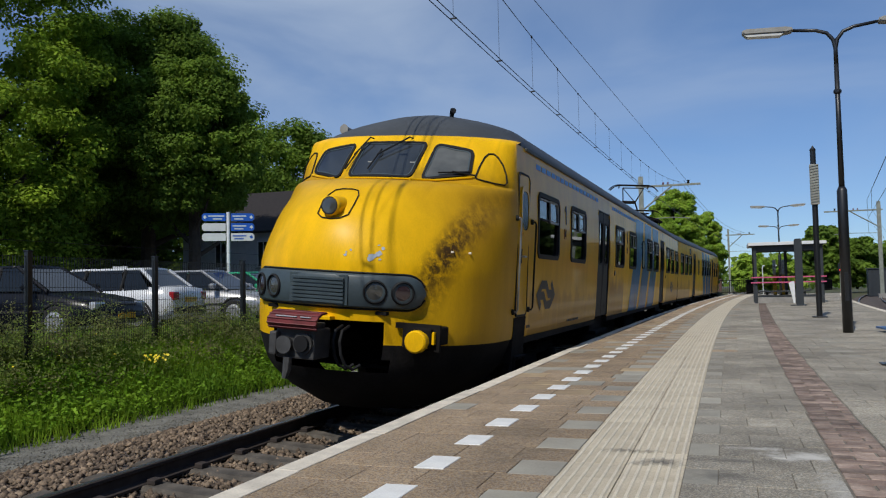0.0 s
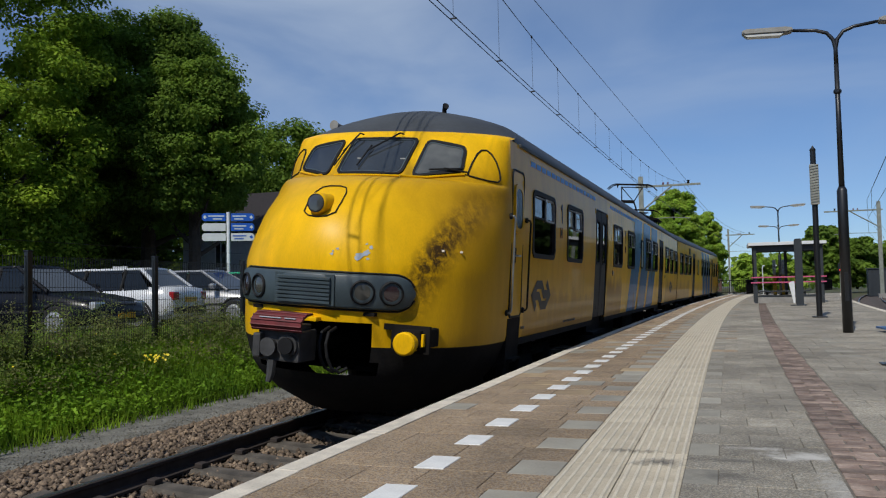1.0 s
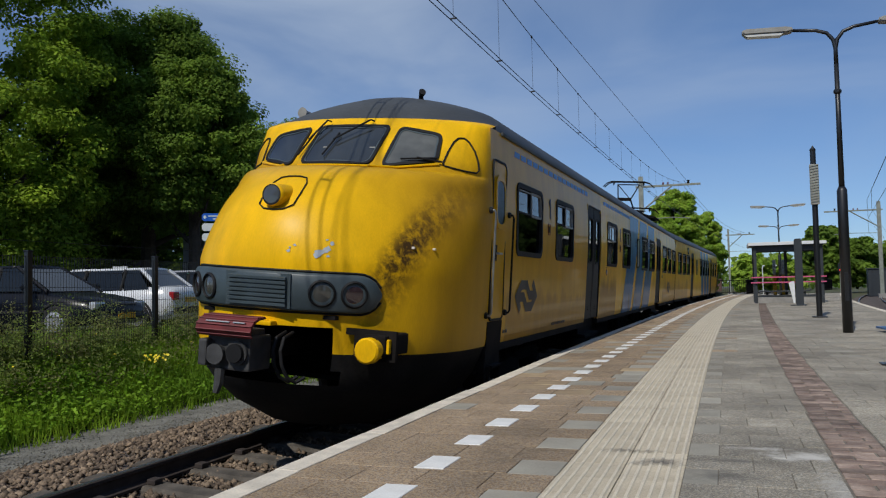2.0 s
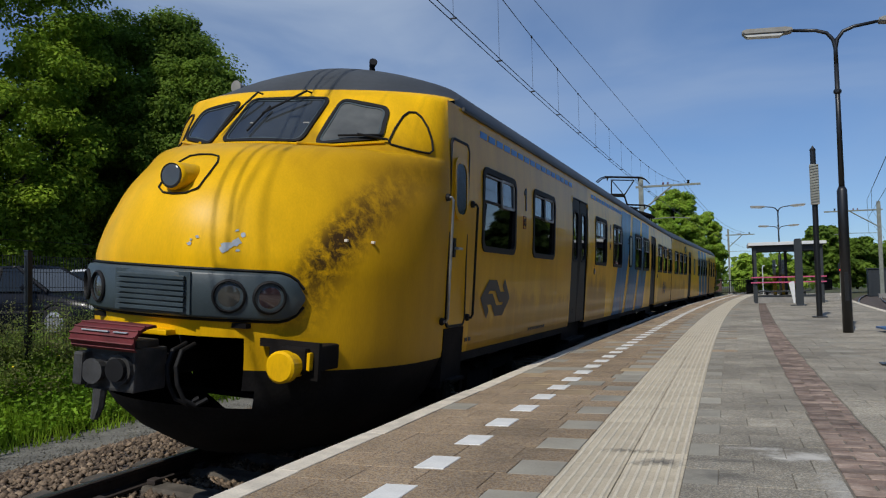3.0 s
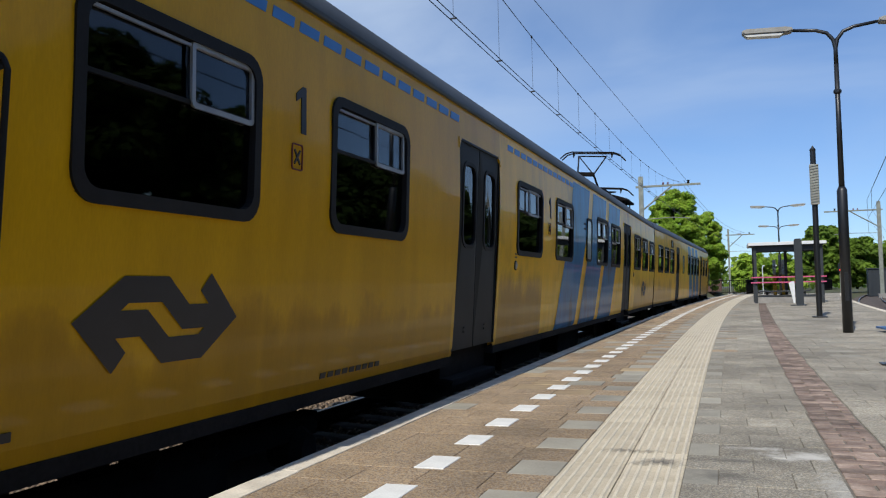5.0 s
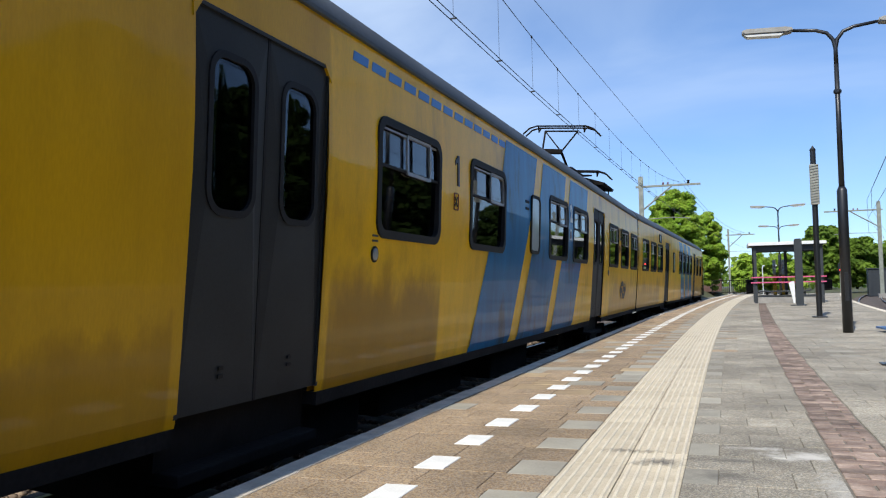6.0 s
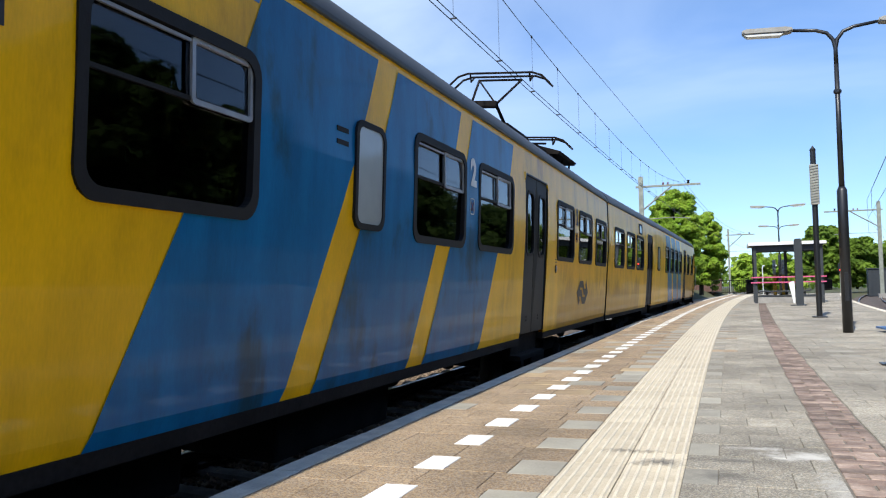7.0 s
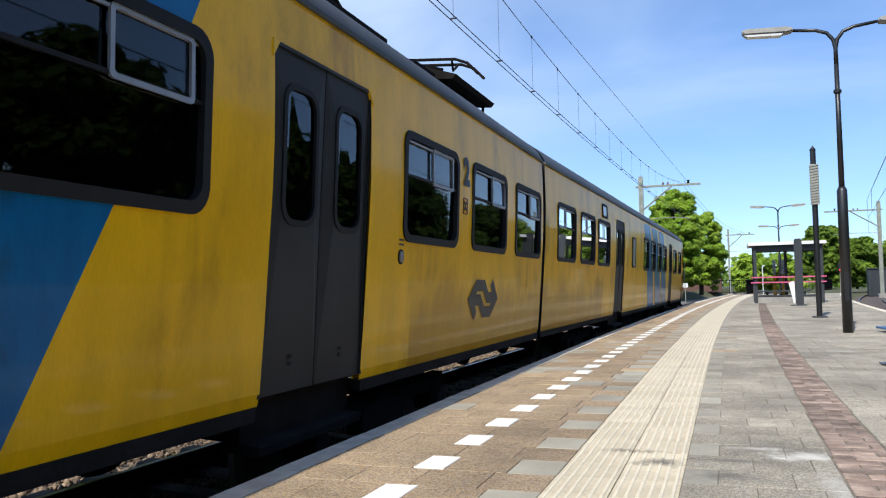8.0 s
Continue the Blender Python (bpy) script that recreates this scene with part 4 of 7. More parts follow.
    for sg in (-1, 1):
        part("screen_sill", tube([nose_at(sg * w, z, 0.012) for w, z in ((0.46, 2.635), (0.65, 2.66), (0.85, 2.695), (1.0, 2.725))], 0.012, 6), YELLOW, car)
    part("screen_sill", tube([nose_at(w, 2.655, 0.014) for w in (-0.40, -0.2, 0.0, 0.2, 0.40)], 0.010, 6), YELLOW, car)
    # top lamp in its cowl
    c = Vector((0, 0.46 - 13, 2.27))
    cowl = part("top_lamp", lathe([(0.092, -0.03), (0.104, 0.0), (0.104, 0.02), (0.125, 0.62)], 24, "y", m=Matrix.Translation(c) @ Matrix.Rotation(radians(180), 4, "Z")), YELLOW, car, smooth=True)
    part("lens", lathe([(0.02, -0.028), (0.075, -0.026), (0.085, -0.02), (0.085, 0.0)], 24, "y", m=Matrix.Translation(c + Vector((0, -0.01, 0))) @ Matrix.Rotation(radians(180), 4, "Z")), LENS, cowl, "clear round lamp lens")
    part("lamp_rim", lathe([(0.084, 0.01), (0.084, -0.034), (0.091, -0.034), (0.091, 0.01)], 24, "y", caps=False, m=Matrix.Translation(c) @ Matrix.Rotation(radians(180), 4, "Z")), RUBBER, cowl)
    part("cowl_seal", tube([nose_at(w, z, 0.006) for w, z in ((-0.17, 2.19), (-0.18, 2.3), (-0.17, 2.40), (-0.13, 2.455), (-0.06, 2.47), (0.06, 2.47), (0.13, 2.455), (0.17, 2.40), (0.18, 2.3), (0.17, 2.19), (0.10, 2.15), (0.0, 2.14), (-0.10, 2.15), (-0.17, 2.19))], 0.007, 6), RUBBER, car)
    # dark band with lamps and grille
    verts, faces = [], []
    ws = [-0.935 + 1.87 * k / 48 for k in range(49)]
    zz = [(1.285, 0.0), (1.29, 0.045), (1.31, 0.06), (1.45, 0.065), (1.59, 0.06), (1.61, 0.045), (1.615, 0.0)]
    for w in ws:
        e = max(0.0, (abs(w) - 0.79) / 0.145)
        k = math.sqrt(max(0.02, 1 - e * e))
        for z, t in zz:
            verts.append(nose_at(w, 1.45 + (z - 1.45) * k, t * (0.4 + 0.6 * k)))
    n = len(zz)
    for i in range(len(ws) - 1):
        for j in range(n - 1):
            a = i * n + j
            faces.append((a, a + n, a + n + 1, a + 1))
    band = raw("lamp_band", verts, faces, BANDGREY, car, "blue-grey lamp band", smooth=True)
    b = bmesh.new()
    for z in (1.275, 1.625):
        tube([nose_at(w, 1.45 + (z - 1.45) * math.sqrt(max(0.05, 1 - max(0, (abs(w) - 0.79) / 0.155) ** 2)), 0.008) for w in ws], 0.011, 6, b)
    part("band_seal", b, RUBBER, band)
    for w, lens in ((-0.755, REDLENS), (-0.535, LENS), (0.535, LENS), (0.755, REDLENS)):
        p = nose_at(w, 1.45, 0.06)
        nrm = (nose_at(w, 1.45, 0.1) - nose_at(w, 1.45, 0.05)).normalized()
        m = Matrix.Translation(p) @ nrm.to_track_quat("Z", "Y").to_matrix().to_4x4()
        lm = part("lamp", lathe([(0.118, -0.05), (0.118, 0.012), (0.104, 0.022), (0.098, 0.010), (0.096, -0.03)], 24, m=m, caps=False), RUBBER, car)
        part("lens", lathe([(0.097, -0.02), (0.096, -0.005), (0.07, 0.004), (0.01, 0.008)], 24, m=m), lens, lm, "dark red lens" if lens is REDLENS else "clear lens", smooth=True)
    g = part("grille", slab([(-0.30, 1.31), (0.30, 1.31), (0.30, 1.60), (-0.30, 1.60)], 0.05, 0.078, lambda a, c_, t: nose_at(a, c_, t)), BANDGREY, car)
    for k in range(7):
        z = 1.335 + 0.037 * k
        b = slab([(-0.265, z), (0.265, z), (0.265, z + 0.020), (-0.265, z + 0.020)], 0.078, 0.10, lambda a, c_, t: nose_at(a, c_ - (t - 0.078) * 0.4, t))
        part("slat", b, BANDGREY, g)
    # coupler with its red-brown cover
    cp = empty("coupler", pose(0, 0, -0.06))
    cp.parent = car
    y = -13.0
    b = box(-0.24, 0.17, y - 0.02, y + 0.30, 0.85, 1.14, 0.02)
    box(-0.20, 0.14, y + 0.02, y + 0.24, 1.14, 1.19, 0.01, b)
    lathe([(0.06, -0.03), (0.10, -0.03), (0.10, 0.05)], 18, "y", b, Matrix.Translation((0.06, y - 0.0, 1.0)))
    box(-0.27, -0.19, y - 0.10, y + 0.22, 0.88, 1.10, 0.02, b)
    part("coupler_head", b, COUPLERSTEEL, cp)
    part("coupler_face", lathe([(0.02, -0.002), (0.075, -0.002), (0.075, 0.05)], 18, "y", m=Matrix.Translation((0.06, y - 0.035, 1.0))), RUBBER, cp)
    part("coupler_jaw", lathe([(0.02, -0.06), (0.07, -0.05), (0.085, 0.03)], 14, "y", m=Matrix.Translation((-0.12, y - 0.06, 0.98))), COUPLERSTEEL, cp)
    part("coupler_bar", box(-0.12, 0.12, y + 0.28, y + 1.6, 0.92, 1.08, 0.03), UNDER, cp)
    bow = [(-0.10, 1.145), (-0.125, 1.18), (-0.12, 1.225), (-0.08, 1.265), (-0.02, 1.29), (0.08, 1.30)]
    rim = bow + [(a + 0.015, c_ - 0.018) for a, c_ in bow[::-1]]
    cover = part("coupler_cover", slab(rim, -0.285, 0.235, lambda a, b_, t: (t, y + a, b_)), REDBROWN, cp, "bowed dark red cover plate with worn ridges")
    for k, (a, c_) in enumerate(bow[:5]):
        part("rib", tube([(-0.285, y + a - 0.003, c_ + 0.002), (0.235, y + a - 0.003, c_ + 0.002)], 0.007, 5), REDBROWN, cover)
    for a0, a1, c_ in ((-0.20, 0.02, 1.246), (0.06, 0.17, 1.247), (-0.05, 0.12, 1.203)):
        part("worn_edge", box(a0, a1, y - 0.117, y - 0.10, c_, c_ + 0.008, 0.002), PRIMER, cover, "scratched pale wear")
    part("coupler_hook", tube([(-0.10, y - 0.02, 0.86), (-0.10, y - 0.03, 0.74), (-0.11, y - 0.05, 0.66)], [0.045, 0.04, 0.025], 8), COUPLERSTEEL, cp)
    for x in (0.24, 0.31):
        part("air_hose", tube([(x, y + 0.40, 1.16), (x, y + 0.26, 1.12), (x + 0.01, y + 0.20, 1.02), (x + 0.03, y + 0.20, 0.90), (x + 0.06, y + 0.24, 0.80), (x + 0.11, y + 0.30, 0.76), (x + 0.16, y + 0.36, 0.80)], 0.016, 8), RUBBER, cp)
    part("yellow_bracket", box(-0.06, 0.16, y + 0.28, y + 0.42, 1.21, 1.25, 0.01), YELLOW, cp)
    for sg in (1,):
        bf = empty("buffer", pose(sg * 1.03, 0.39 - 13, 1.01))
        bf.parent = car
        part("buffer_plate", lathe([(0.092, -0.06), (0.108, -0.045), (0.108, 0.02), (0.085, 0.05), (0.085, 0.16)], 22, "y", m=Matrix.Rotation(radians(180), 4, "Z")), YELLOW, bf, "yellow round buffer plate")
        part("buffer_bracket", slab([(-0.30, 0.10), (-0.22, 0.10), (-0.22, -0.08), (0.06, -0.10), (0.165, -0.10), (0.165, 0.155), (-0.30, 0.155)], 0.17, 0.21, lambda a, c_, t: (a, t, c_)), UNDER, bf)
        part("buffer_arm", box(-0.10, 0.10, 0.10, 0.6, -0.06, 0.12, 0.02), UNDER, bf)
        part("lug", box(0.10, 0.125, 0.12, 0.17, -0.03, 0.09, 0.006), YELLOW, bf)
    for w, z in ((1.09, 1.877), (1.203, 1.878)):
        part("lamp_bracket", box(-0.014, 0.014, -0.012, 0.012, -0.010, 0.010, 0.004, m=Matrix.Translation(nose_at(w, z, 0.010))), COPING, car)
    # places where the paint has flaked
    rng = random.Random(8)
    for w, z, r in ((0.50, 1.79, 0.045), (0.545, 1.815, 0.035), (0.47, 1.765, 0.028), (0.57, 1.87, 0.02), (0.24, 1.79, 0.018), (0.29, 1.84, 0.014), (0.56, 1.76, 0.014), (0.53, 1.90, 0.012), (0.25, 1.82, 0.010)):
        pts = [(w + r * (0.5 + rng.random()) * math.cos(a), z + r * 0.7 * (0.5 + rng.random()) * math.sin(a)) for a in [k * math.tau / 9 for k in range(9)]]
        part("flaked_paint", slab(pts, 0.0005, 0.003, nose_at), PRIMER, car, "pale bare patch in the paint")
    # roof: horn and marker
    part("horn", tube([(0.30, 2.98 - 13, 3.58), (0.30, 2.96 - 13, 3.66), (0.34, 2.90 - 13, 3.70)], [0.035, 0.028, 0.042], 8), RUBBER, car)
    hn = part("air_horn", lathe([(0.065, 0.0), (0.045, 0.05), (0.03, 0.16), (0.03, 0.34)], 14, "y", m=Matrix.Translation((-1.04, 2.62 - 13, 3.42)) @ Matrix.Rotation(radians(180), 4, "Z") @ Matrix.Rotation(radians(-8), 4, "Z")), LAMPGREY, car, "pale grey air horn")
    part("horn_bracket", box(-1.08, -0.92, 2.78 - 13, 2.84 - 13, 3.34, 3.41, 0.01), UNDER, hn)


def coach(name, label, windows, narrow, doors, stripes, dashes, front_seats=True):
    car = empty(name)
    tagged(car, label, "train coach", "coaches of the train")
    openings = [(a, b, 1.93, 2.715) for a, b in windows] + [(a, b, SILL, 2.87) for a, b in doors]
    U0 = 2.40
    for side in (1, -1):
        side_wall("side_wall", car, side, openings, U0, LEN)
        for i, (a, b) in enumerate(windows):
            coach_window(car, side, a, b, opened={2: 0.17, 5: 0.06, 6: 0.08, 1: 0.03}.get(i, 0.0))
        for a, b in doors:
            door_pair(car, side, a, b)
        for a, b in narrow:
            narrow_window(car, side, a, b)
        stripe_blocks(car, side, stripes, openings + [(a, b, 1.96, 2.62) for a, b in narrow], BLUE)
        for k, u in enumerate(dashes):
            decal("dash_mark", car, side, [(u, 3.02), (u + 0.225, 3.02), (u + 0.245, 3.085), (u + 0.02, 3.085)], LIGHTBLUE)
        cab_door(car, side)
        # gutter and sill rail
        part("gutter", box(min(side * 1.30, side * 1.352), max(side * 1.30, side * 1.352), U0 + 0.4 - 13, LEN - 13, 3.175, 3.21, 0.006), ROOFGREY, car)
        last = U0
        for a, c in [*sorted(doors), (LEN, LEN)]:
            part("sill_rail", box(min(side * 1.30, side * 1.392), max(side * 1.30, side * 1.392), last - 13 + 0.02, a - 13 - 0.02, 0.85, SILL), SKIRT, car)
            last = c
    # cab skin
    lv = [SILL, 1.0, 1.1, 1.155, 1.22, 1.3, 1.4, 1.5, 1.6, 1.68, 1.76, 1.85, 1.95, 2.05, 2.15, 2.25, 2.34, 2.42, 2.49, 2.53, 2.565, 2.595, 2.615, 2.635, 2.65, 2.665, 2.72, 2.8, 2.9, 3.0, 3.1, 3.16, 3.2, 3.245]
    mouth = lambda w, z: abs(w) < 0.62 and z < 1.155
    grid_part("cab_shell", lv, CABYELLOW, car, mouth)
    grid_part("cab_roof", [3.245, 3.30, 3.35, 3.40, 3.45, 3.50, 3.55, 3.59, 3.625, 3.66, 3.685, 3.705, 3.72, 3.73, 3.7385], ROOFGREY, car)
    grid_part("cab_skirt", [0.20, 0.29, 0.38, 0.48, 0.55, 0.65, 0.78, SILL], SKIRT, car, lambda w, z: abs(w) < 0.62 and z > 0.65)
    # mouth: a dark box behind the opening
    part("coupler_recess", box(-0.66, 0.66, 1.7 - 13, 1.74 - 13, 0.60, 1.26), UNDER, car)
    part("recess_floor", box(-0.66, 0.66, 1.25 - 13, 1.7 - 13, 0.60, 0.64), UNDER, car)
    part("recess_top", box(-0.66, 0.66, 0.48 - 13, 1.7 - 13, 1.225, 1.26), UNDER, car)
    # roof along the coach
    verts, faces = [], []
    zs = [3.2 + 0.54 * k for k in (0, 0.06, 0.14, 0.24, 0.35, 0.47, 0.6, 0.72, 0.82, 0.90, 0.955, 0.985, 0.998)]
    prof = [(level_width(z), z) for z in zs]
    prof = prof + [(-w, z) for w, z in prof[::-1]]
    us = [2.6, 3.0, 3.5, 4.2, 5.0, 12, 18, LEN]
    for u in us:
        for w, z in prof:
            verts.append((w, max(u, nose_back(z)) - 13, z) if u < 5 else (w, u - 13, z))
    n = len(prof)
    for i in range(len(us) - 1):
        for j in range(n - 1):
            a = i * n + j
            faces.append((a, a + n, a + n + 1, a + 1))
    raw("roof", verts, faces, ROOFGREY, car, smooth=True)
    part("end_wall", slab([(-1.39, 0.9), (1.39, 0.9), (1.39, 2.2), (1.32, 3.2), (0.9, 3.5), (-0.9, 3.5), (-1.32, 3.2), (-1.39, 2.2)], LEN - 13 - 0.03, LEN - 13, lambda a, b, t: (a, t, b)), SKIRT, car)
    # inside: floor, ceiling, partitions, seats
    part("cabin_floor", box(-1.33, 1.33, 2.45 - 13, LEN - 13.05, 0.98, 1.03), LINING, car)
    part("cabin_ceiling", box(-1.30, 1.30, 2.5 - 13, LEN - 13.05, 3.0, 3.04), LINING, car)
    for u in (2.5, 3.25, *[d[0] - 0.1 for d in doors], *[d[1] + 0.1 for d in doors]):
        part("partition", box(-1.32, 1.32, u - 13 - 0.02, u - 13 + 0.02, 1.03, 3.0), LINING, car)
    for a, b in windows:
        for u, sgn in ((a + 0.05, 1), (b - 0.05, -1)):
            for x in (-0.82, 0.82):
                st = bmesh.new()
                box(x - 0.45, x + 0.45, u - 13 - 0.07, u - 13 + 0.07, 1.35, 2.15, 0.05, st)
                box(x - 0.45, x + 0.45, min(u, u + sgn * 0.45) - 13, max(u, u + sgn * 0.45) - 13, 1.36, 1.48, 0.03, st)
                part("seat", st, SEATCLOTH, car)
    # running gear
    for u in (4.6, 21.6):
        bogie(car, u)
    for i, (u0, u1, x) in enumerate(((8.2, 10.6, 1.05), (11.2, 13.4, 0.95), (14.2, 16.0, 1.05))):
        part("equipment_case", box(-x, x, u0 - 13, u1 - 13, 0.42, 0.86, 0.03), UNDER, car)
    part("centre_sill", box(-0.35, 0.35, 2.2 - 13, LEN - 13, 0.62, 0.95), UNDER, car)
    cab_front(car)
    return car


def pantograph(car, u, raised):
    p = empty("pantograph", pose(0, u - 13, 3.74))
    p.parent = car
    zk, zh = (0.50, 1.18) if raised else (0.22, 0.46)
    part("base_frame", box(-0.55, 0.55, -1.5, -0.2, 0.06, 0.12, 0.01), UNDER, p)
    for x in (-0.45, 0.45):
        for y in (-1.4, -0.3):
            part("insulator", lathe([(0.04, -0.04), (0.07, -0.02), (0.04, 0.0), (0.07, 0.02), (0.04, 0.06)], 10, m=Matrix.Translation((x, y, 0.0))), REDBROWN, p)
    b = bmesh.new()
    for x in (-0.2, 0.2):
        tube([(x * 1.4, -0.35, 0.12), (x, -0.95, zk)], 0.028, 6, b)
    part("lower_arm", b, UNDER, p)
    part("knee", box(-0.22, 0.22, -1.02, -0.88, zk - 0.05, zk + 0.05, 0.02), UNDER, p)
    b = bmesh.new()
    for x in (-1, 1):
        tube([(x * 0.2, -0.95, zk), (x * 0.36, -0.08, zh - 0.10)], 0.020, 6, b)
    tube([(0.2, -0.95, zk), (-0.36, -0.08, zh - 0.1)], 0.014, 6, b)
    tube([(0.36, -0.08, zh - 0.1), (-0.36, -0.08, zh - 0.1)], 0.018, 6, b)
    part("upper_arm", b, UNDER, p)
    for y in (-0.16, 0.10):
        b = tube([(-0.84, y, zh - 0.18), (-0.70, y, zh - 0.05), (-0.54, y, zh), (0.54, y, zh), (0.70, y, zh - 0.05), (0.84, y, zh - 0.18)], 0.018, 6)
        part("pan_head", b, UNDER, p)
    b = bmesh.new()
    for x in (-0.5, 0.5):
        tube([(x, -0.16, zh), (x, -0.08, zh - 0.12), (x, 0.10, zh)], 0.016, 6, b)
    part("head_link", b, UNDER, p)


def small_marks(car, side):
    pl = side_place(side)
    lock = part("door_button", lathe([(0.042, -0.01), (0.042, 0.012), (0.03, 0.018), (0.015, 0.018)], 18, "x", m=Matrix.Translation(pl(9.93, 1.78, 0.0))), STEEL, car, "round steel door button")
    part("door_button", lathe([(0.042, -0.01), (0.042, 0.012), (0.03, 0.018), (0.015, 0.018)], 18, "x", m=Matrix.Translation(pl(20.93, 1.78, 0.0))), STEEL, car, "round steel door button")
    return lock


CAR_A = coach("train_coach", "yellow electric train coach with blue stripes, rounded cab and grey roof",
              [(3.41, 4.62), (5.48, 6.66), (9.96, 11.17), (12.04, 13.22), (15.46, 16.70), (17.16, 18.45), (20.97, 22.24), (22.73, 23.98), (24.45, 25.75)],
              [(14.40, 14.83)], [(7.91, 9.21), (19.06, 20.33)],
              [(12.20, 13.66), (14.01, 15.51), (15.86, 17.40)],
              [3.32 + 0.29 * k for k in range(16)] + [9.55 + 0.29 * k for k in range(13)])
CAR_B = coach("train_coach", "yellow electric train coach with blue stripes, coupled behind, grey roof",
              [(3.44, 4.62), (5.48, 6.64), (9.3, 10.4), (10.9, 12.0), (12.5, 13.6), (14.1, 15.2), (20.62, 21.9), (22.25, 23.5), (23.95, 25.2)],
              [(16.9, 17.4)], [(7.2, 8.3), (18.6, 19.8)],
              [(9.0, 10.4), (10.8, 12.2), (12.6, 14.0)], [])
for side in (1, -1):
    small_marks(CAR_A, side)
    emblem(CAR_A, side, 3.975, 1.425)
    emblem(CAR_A, side, 23.23, 1.425)
    for u in (5.07, 11.63):
        one = [(0.0, -0.135), (0.055, -0.135), (0.055, 0.135), (0.018, 0.135), (-0.055, 0.085), (-0.055, 0.040), (0.0, 0.072)]
        part("class_figure", slab([(u + side * a, 2.57 + c) for a, c in one][::side], 0.0, 0.006, side_place(side)), LOGO, CAR_A)
    for u in (9.93, 20.93):
        for z in (1.865, 1.90):
            part("button_bar", slab([(u - 0.045, z), (u + 0.045, z), (u + 0.045, z + 0.014), (u - 0.045, z + 0.014)], 0.0, 0.005, side_place(side)), LOGO, CAR_A)
        part("button_ring", lathe([(0.056, -0.01), (0.056, 0.008), (0.046, 0.010), (0.042, 0.006)], 18, "x", m=Matrix.Translation(side_place(side)(u, 1.78, 0.0))), RUBBER, CAR_A)
    sign_text(CAR_A, side, "2", 16.95, 2.60, 0.34, SIGNWHITE)
    sign_text(CAR_A, side, "2", 22.50, 2.60, 0.34, LOGO)
for side in (1, -1):
    for u in (5.03, 11.60, 16.92, 22.47):
        pl = side_place(side)
        p = part("pictogram", ring([(u + x, 2.295 + y) for x, y in round_rect(0.12, 0.15, 0.015, 2)], [(u + x, 2.295 + y) for x, y in round_rect(0.105, 0.135, 0.012, 2)], 0.0, 0.007, pl), SIGNWHITE if u == 16.92 else REDBROWN, CAR_A, "small outlined no-smoking square")
        for a in (0.9, -0.9):
            d = Vector((math.cos(a), math.sin(a))) * 0.05
            nn = Vector((-d.y, d.x)).normalized() * 0.006
            part("bar", slab([(u + q.x, 2.295 + q.y) for q in (d + nn, -d + nn, -d - nn, d - nn)], 0.0, 0.007, pl), REDBROWN if u == 16.92 else LOGO, p)
    for u, n_, zz in ((5.45, 9, 1.00), (3.02, 2, 1.03)):
        for k in range(n_):
            decal("lettering_bar", CAR_A, side, [(u + 0.10 * k, zz), (u + 0.10 * k + 0.07, zz), (u + 0.10 * k + 0.07, zz + 0.035), (u + 0.10 * k, zz + 0.035)], LOGO)
for side in (1, -1):
    for z in (2.44, 2.52):
        decal("vent_slot", CAR_A, side, [(14.12, z), (14.28, z), (14.28, z + 0.03), (14.12, z + 0.03)], RUBBER, 0.008)
hood = part("resistor_hood", slab([(-0.55, 0.0), (0.55, 0.0), (0.60, 0.05), (0.0, 0.16), (-0.60, 0.05)], 23.75 - 13, 25.35 - 13, lambda a, b, t: (0.35 + a * 0.75, t, 3.80 + b)), UNDER, CAR_A, "dark ridged hood over roof equipment")
for u in (23.85, 24.55, 25.25):
    for x in (0.0, 0.68):
        part("hood_leg", tube([(x, u - 13, 3.5), (x, u - 13, 3.81)], 0.02, 6), UNDER, hood)
for side in (1, -1):
    _rb = part("route_box", ring([(21.2 + a, 2.93 + c) for a, c in round_rect(0.52, 0.26, 0.06, 3)], [(21.2 + a, 2.93 + c) for a, c in round_rect(0.44, 0.18, 0.04, 3)], 0.0, 0.02, side_place(side)), RUBBER, CAR_B, "dark rounded route box")
    part("pane", slab([(21.2 + a, 2.93 + c) for a, c in round_rect(0.46, 0.20, 0.05, 3)], 0.002, 0.010, side_place(side)), FROST, _rb)
pantograph(CAR_A, 22.6, True)
pantograph(CAR_A, 24.6, False)


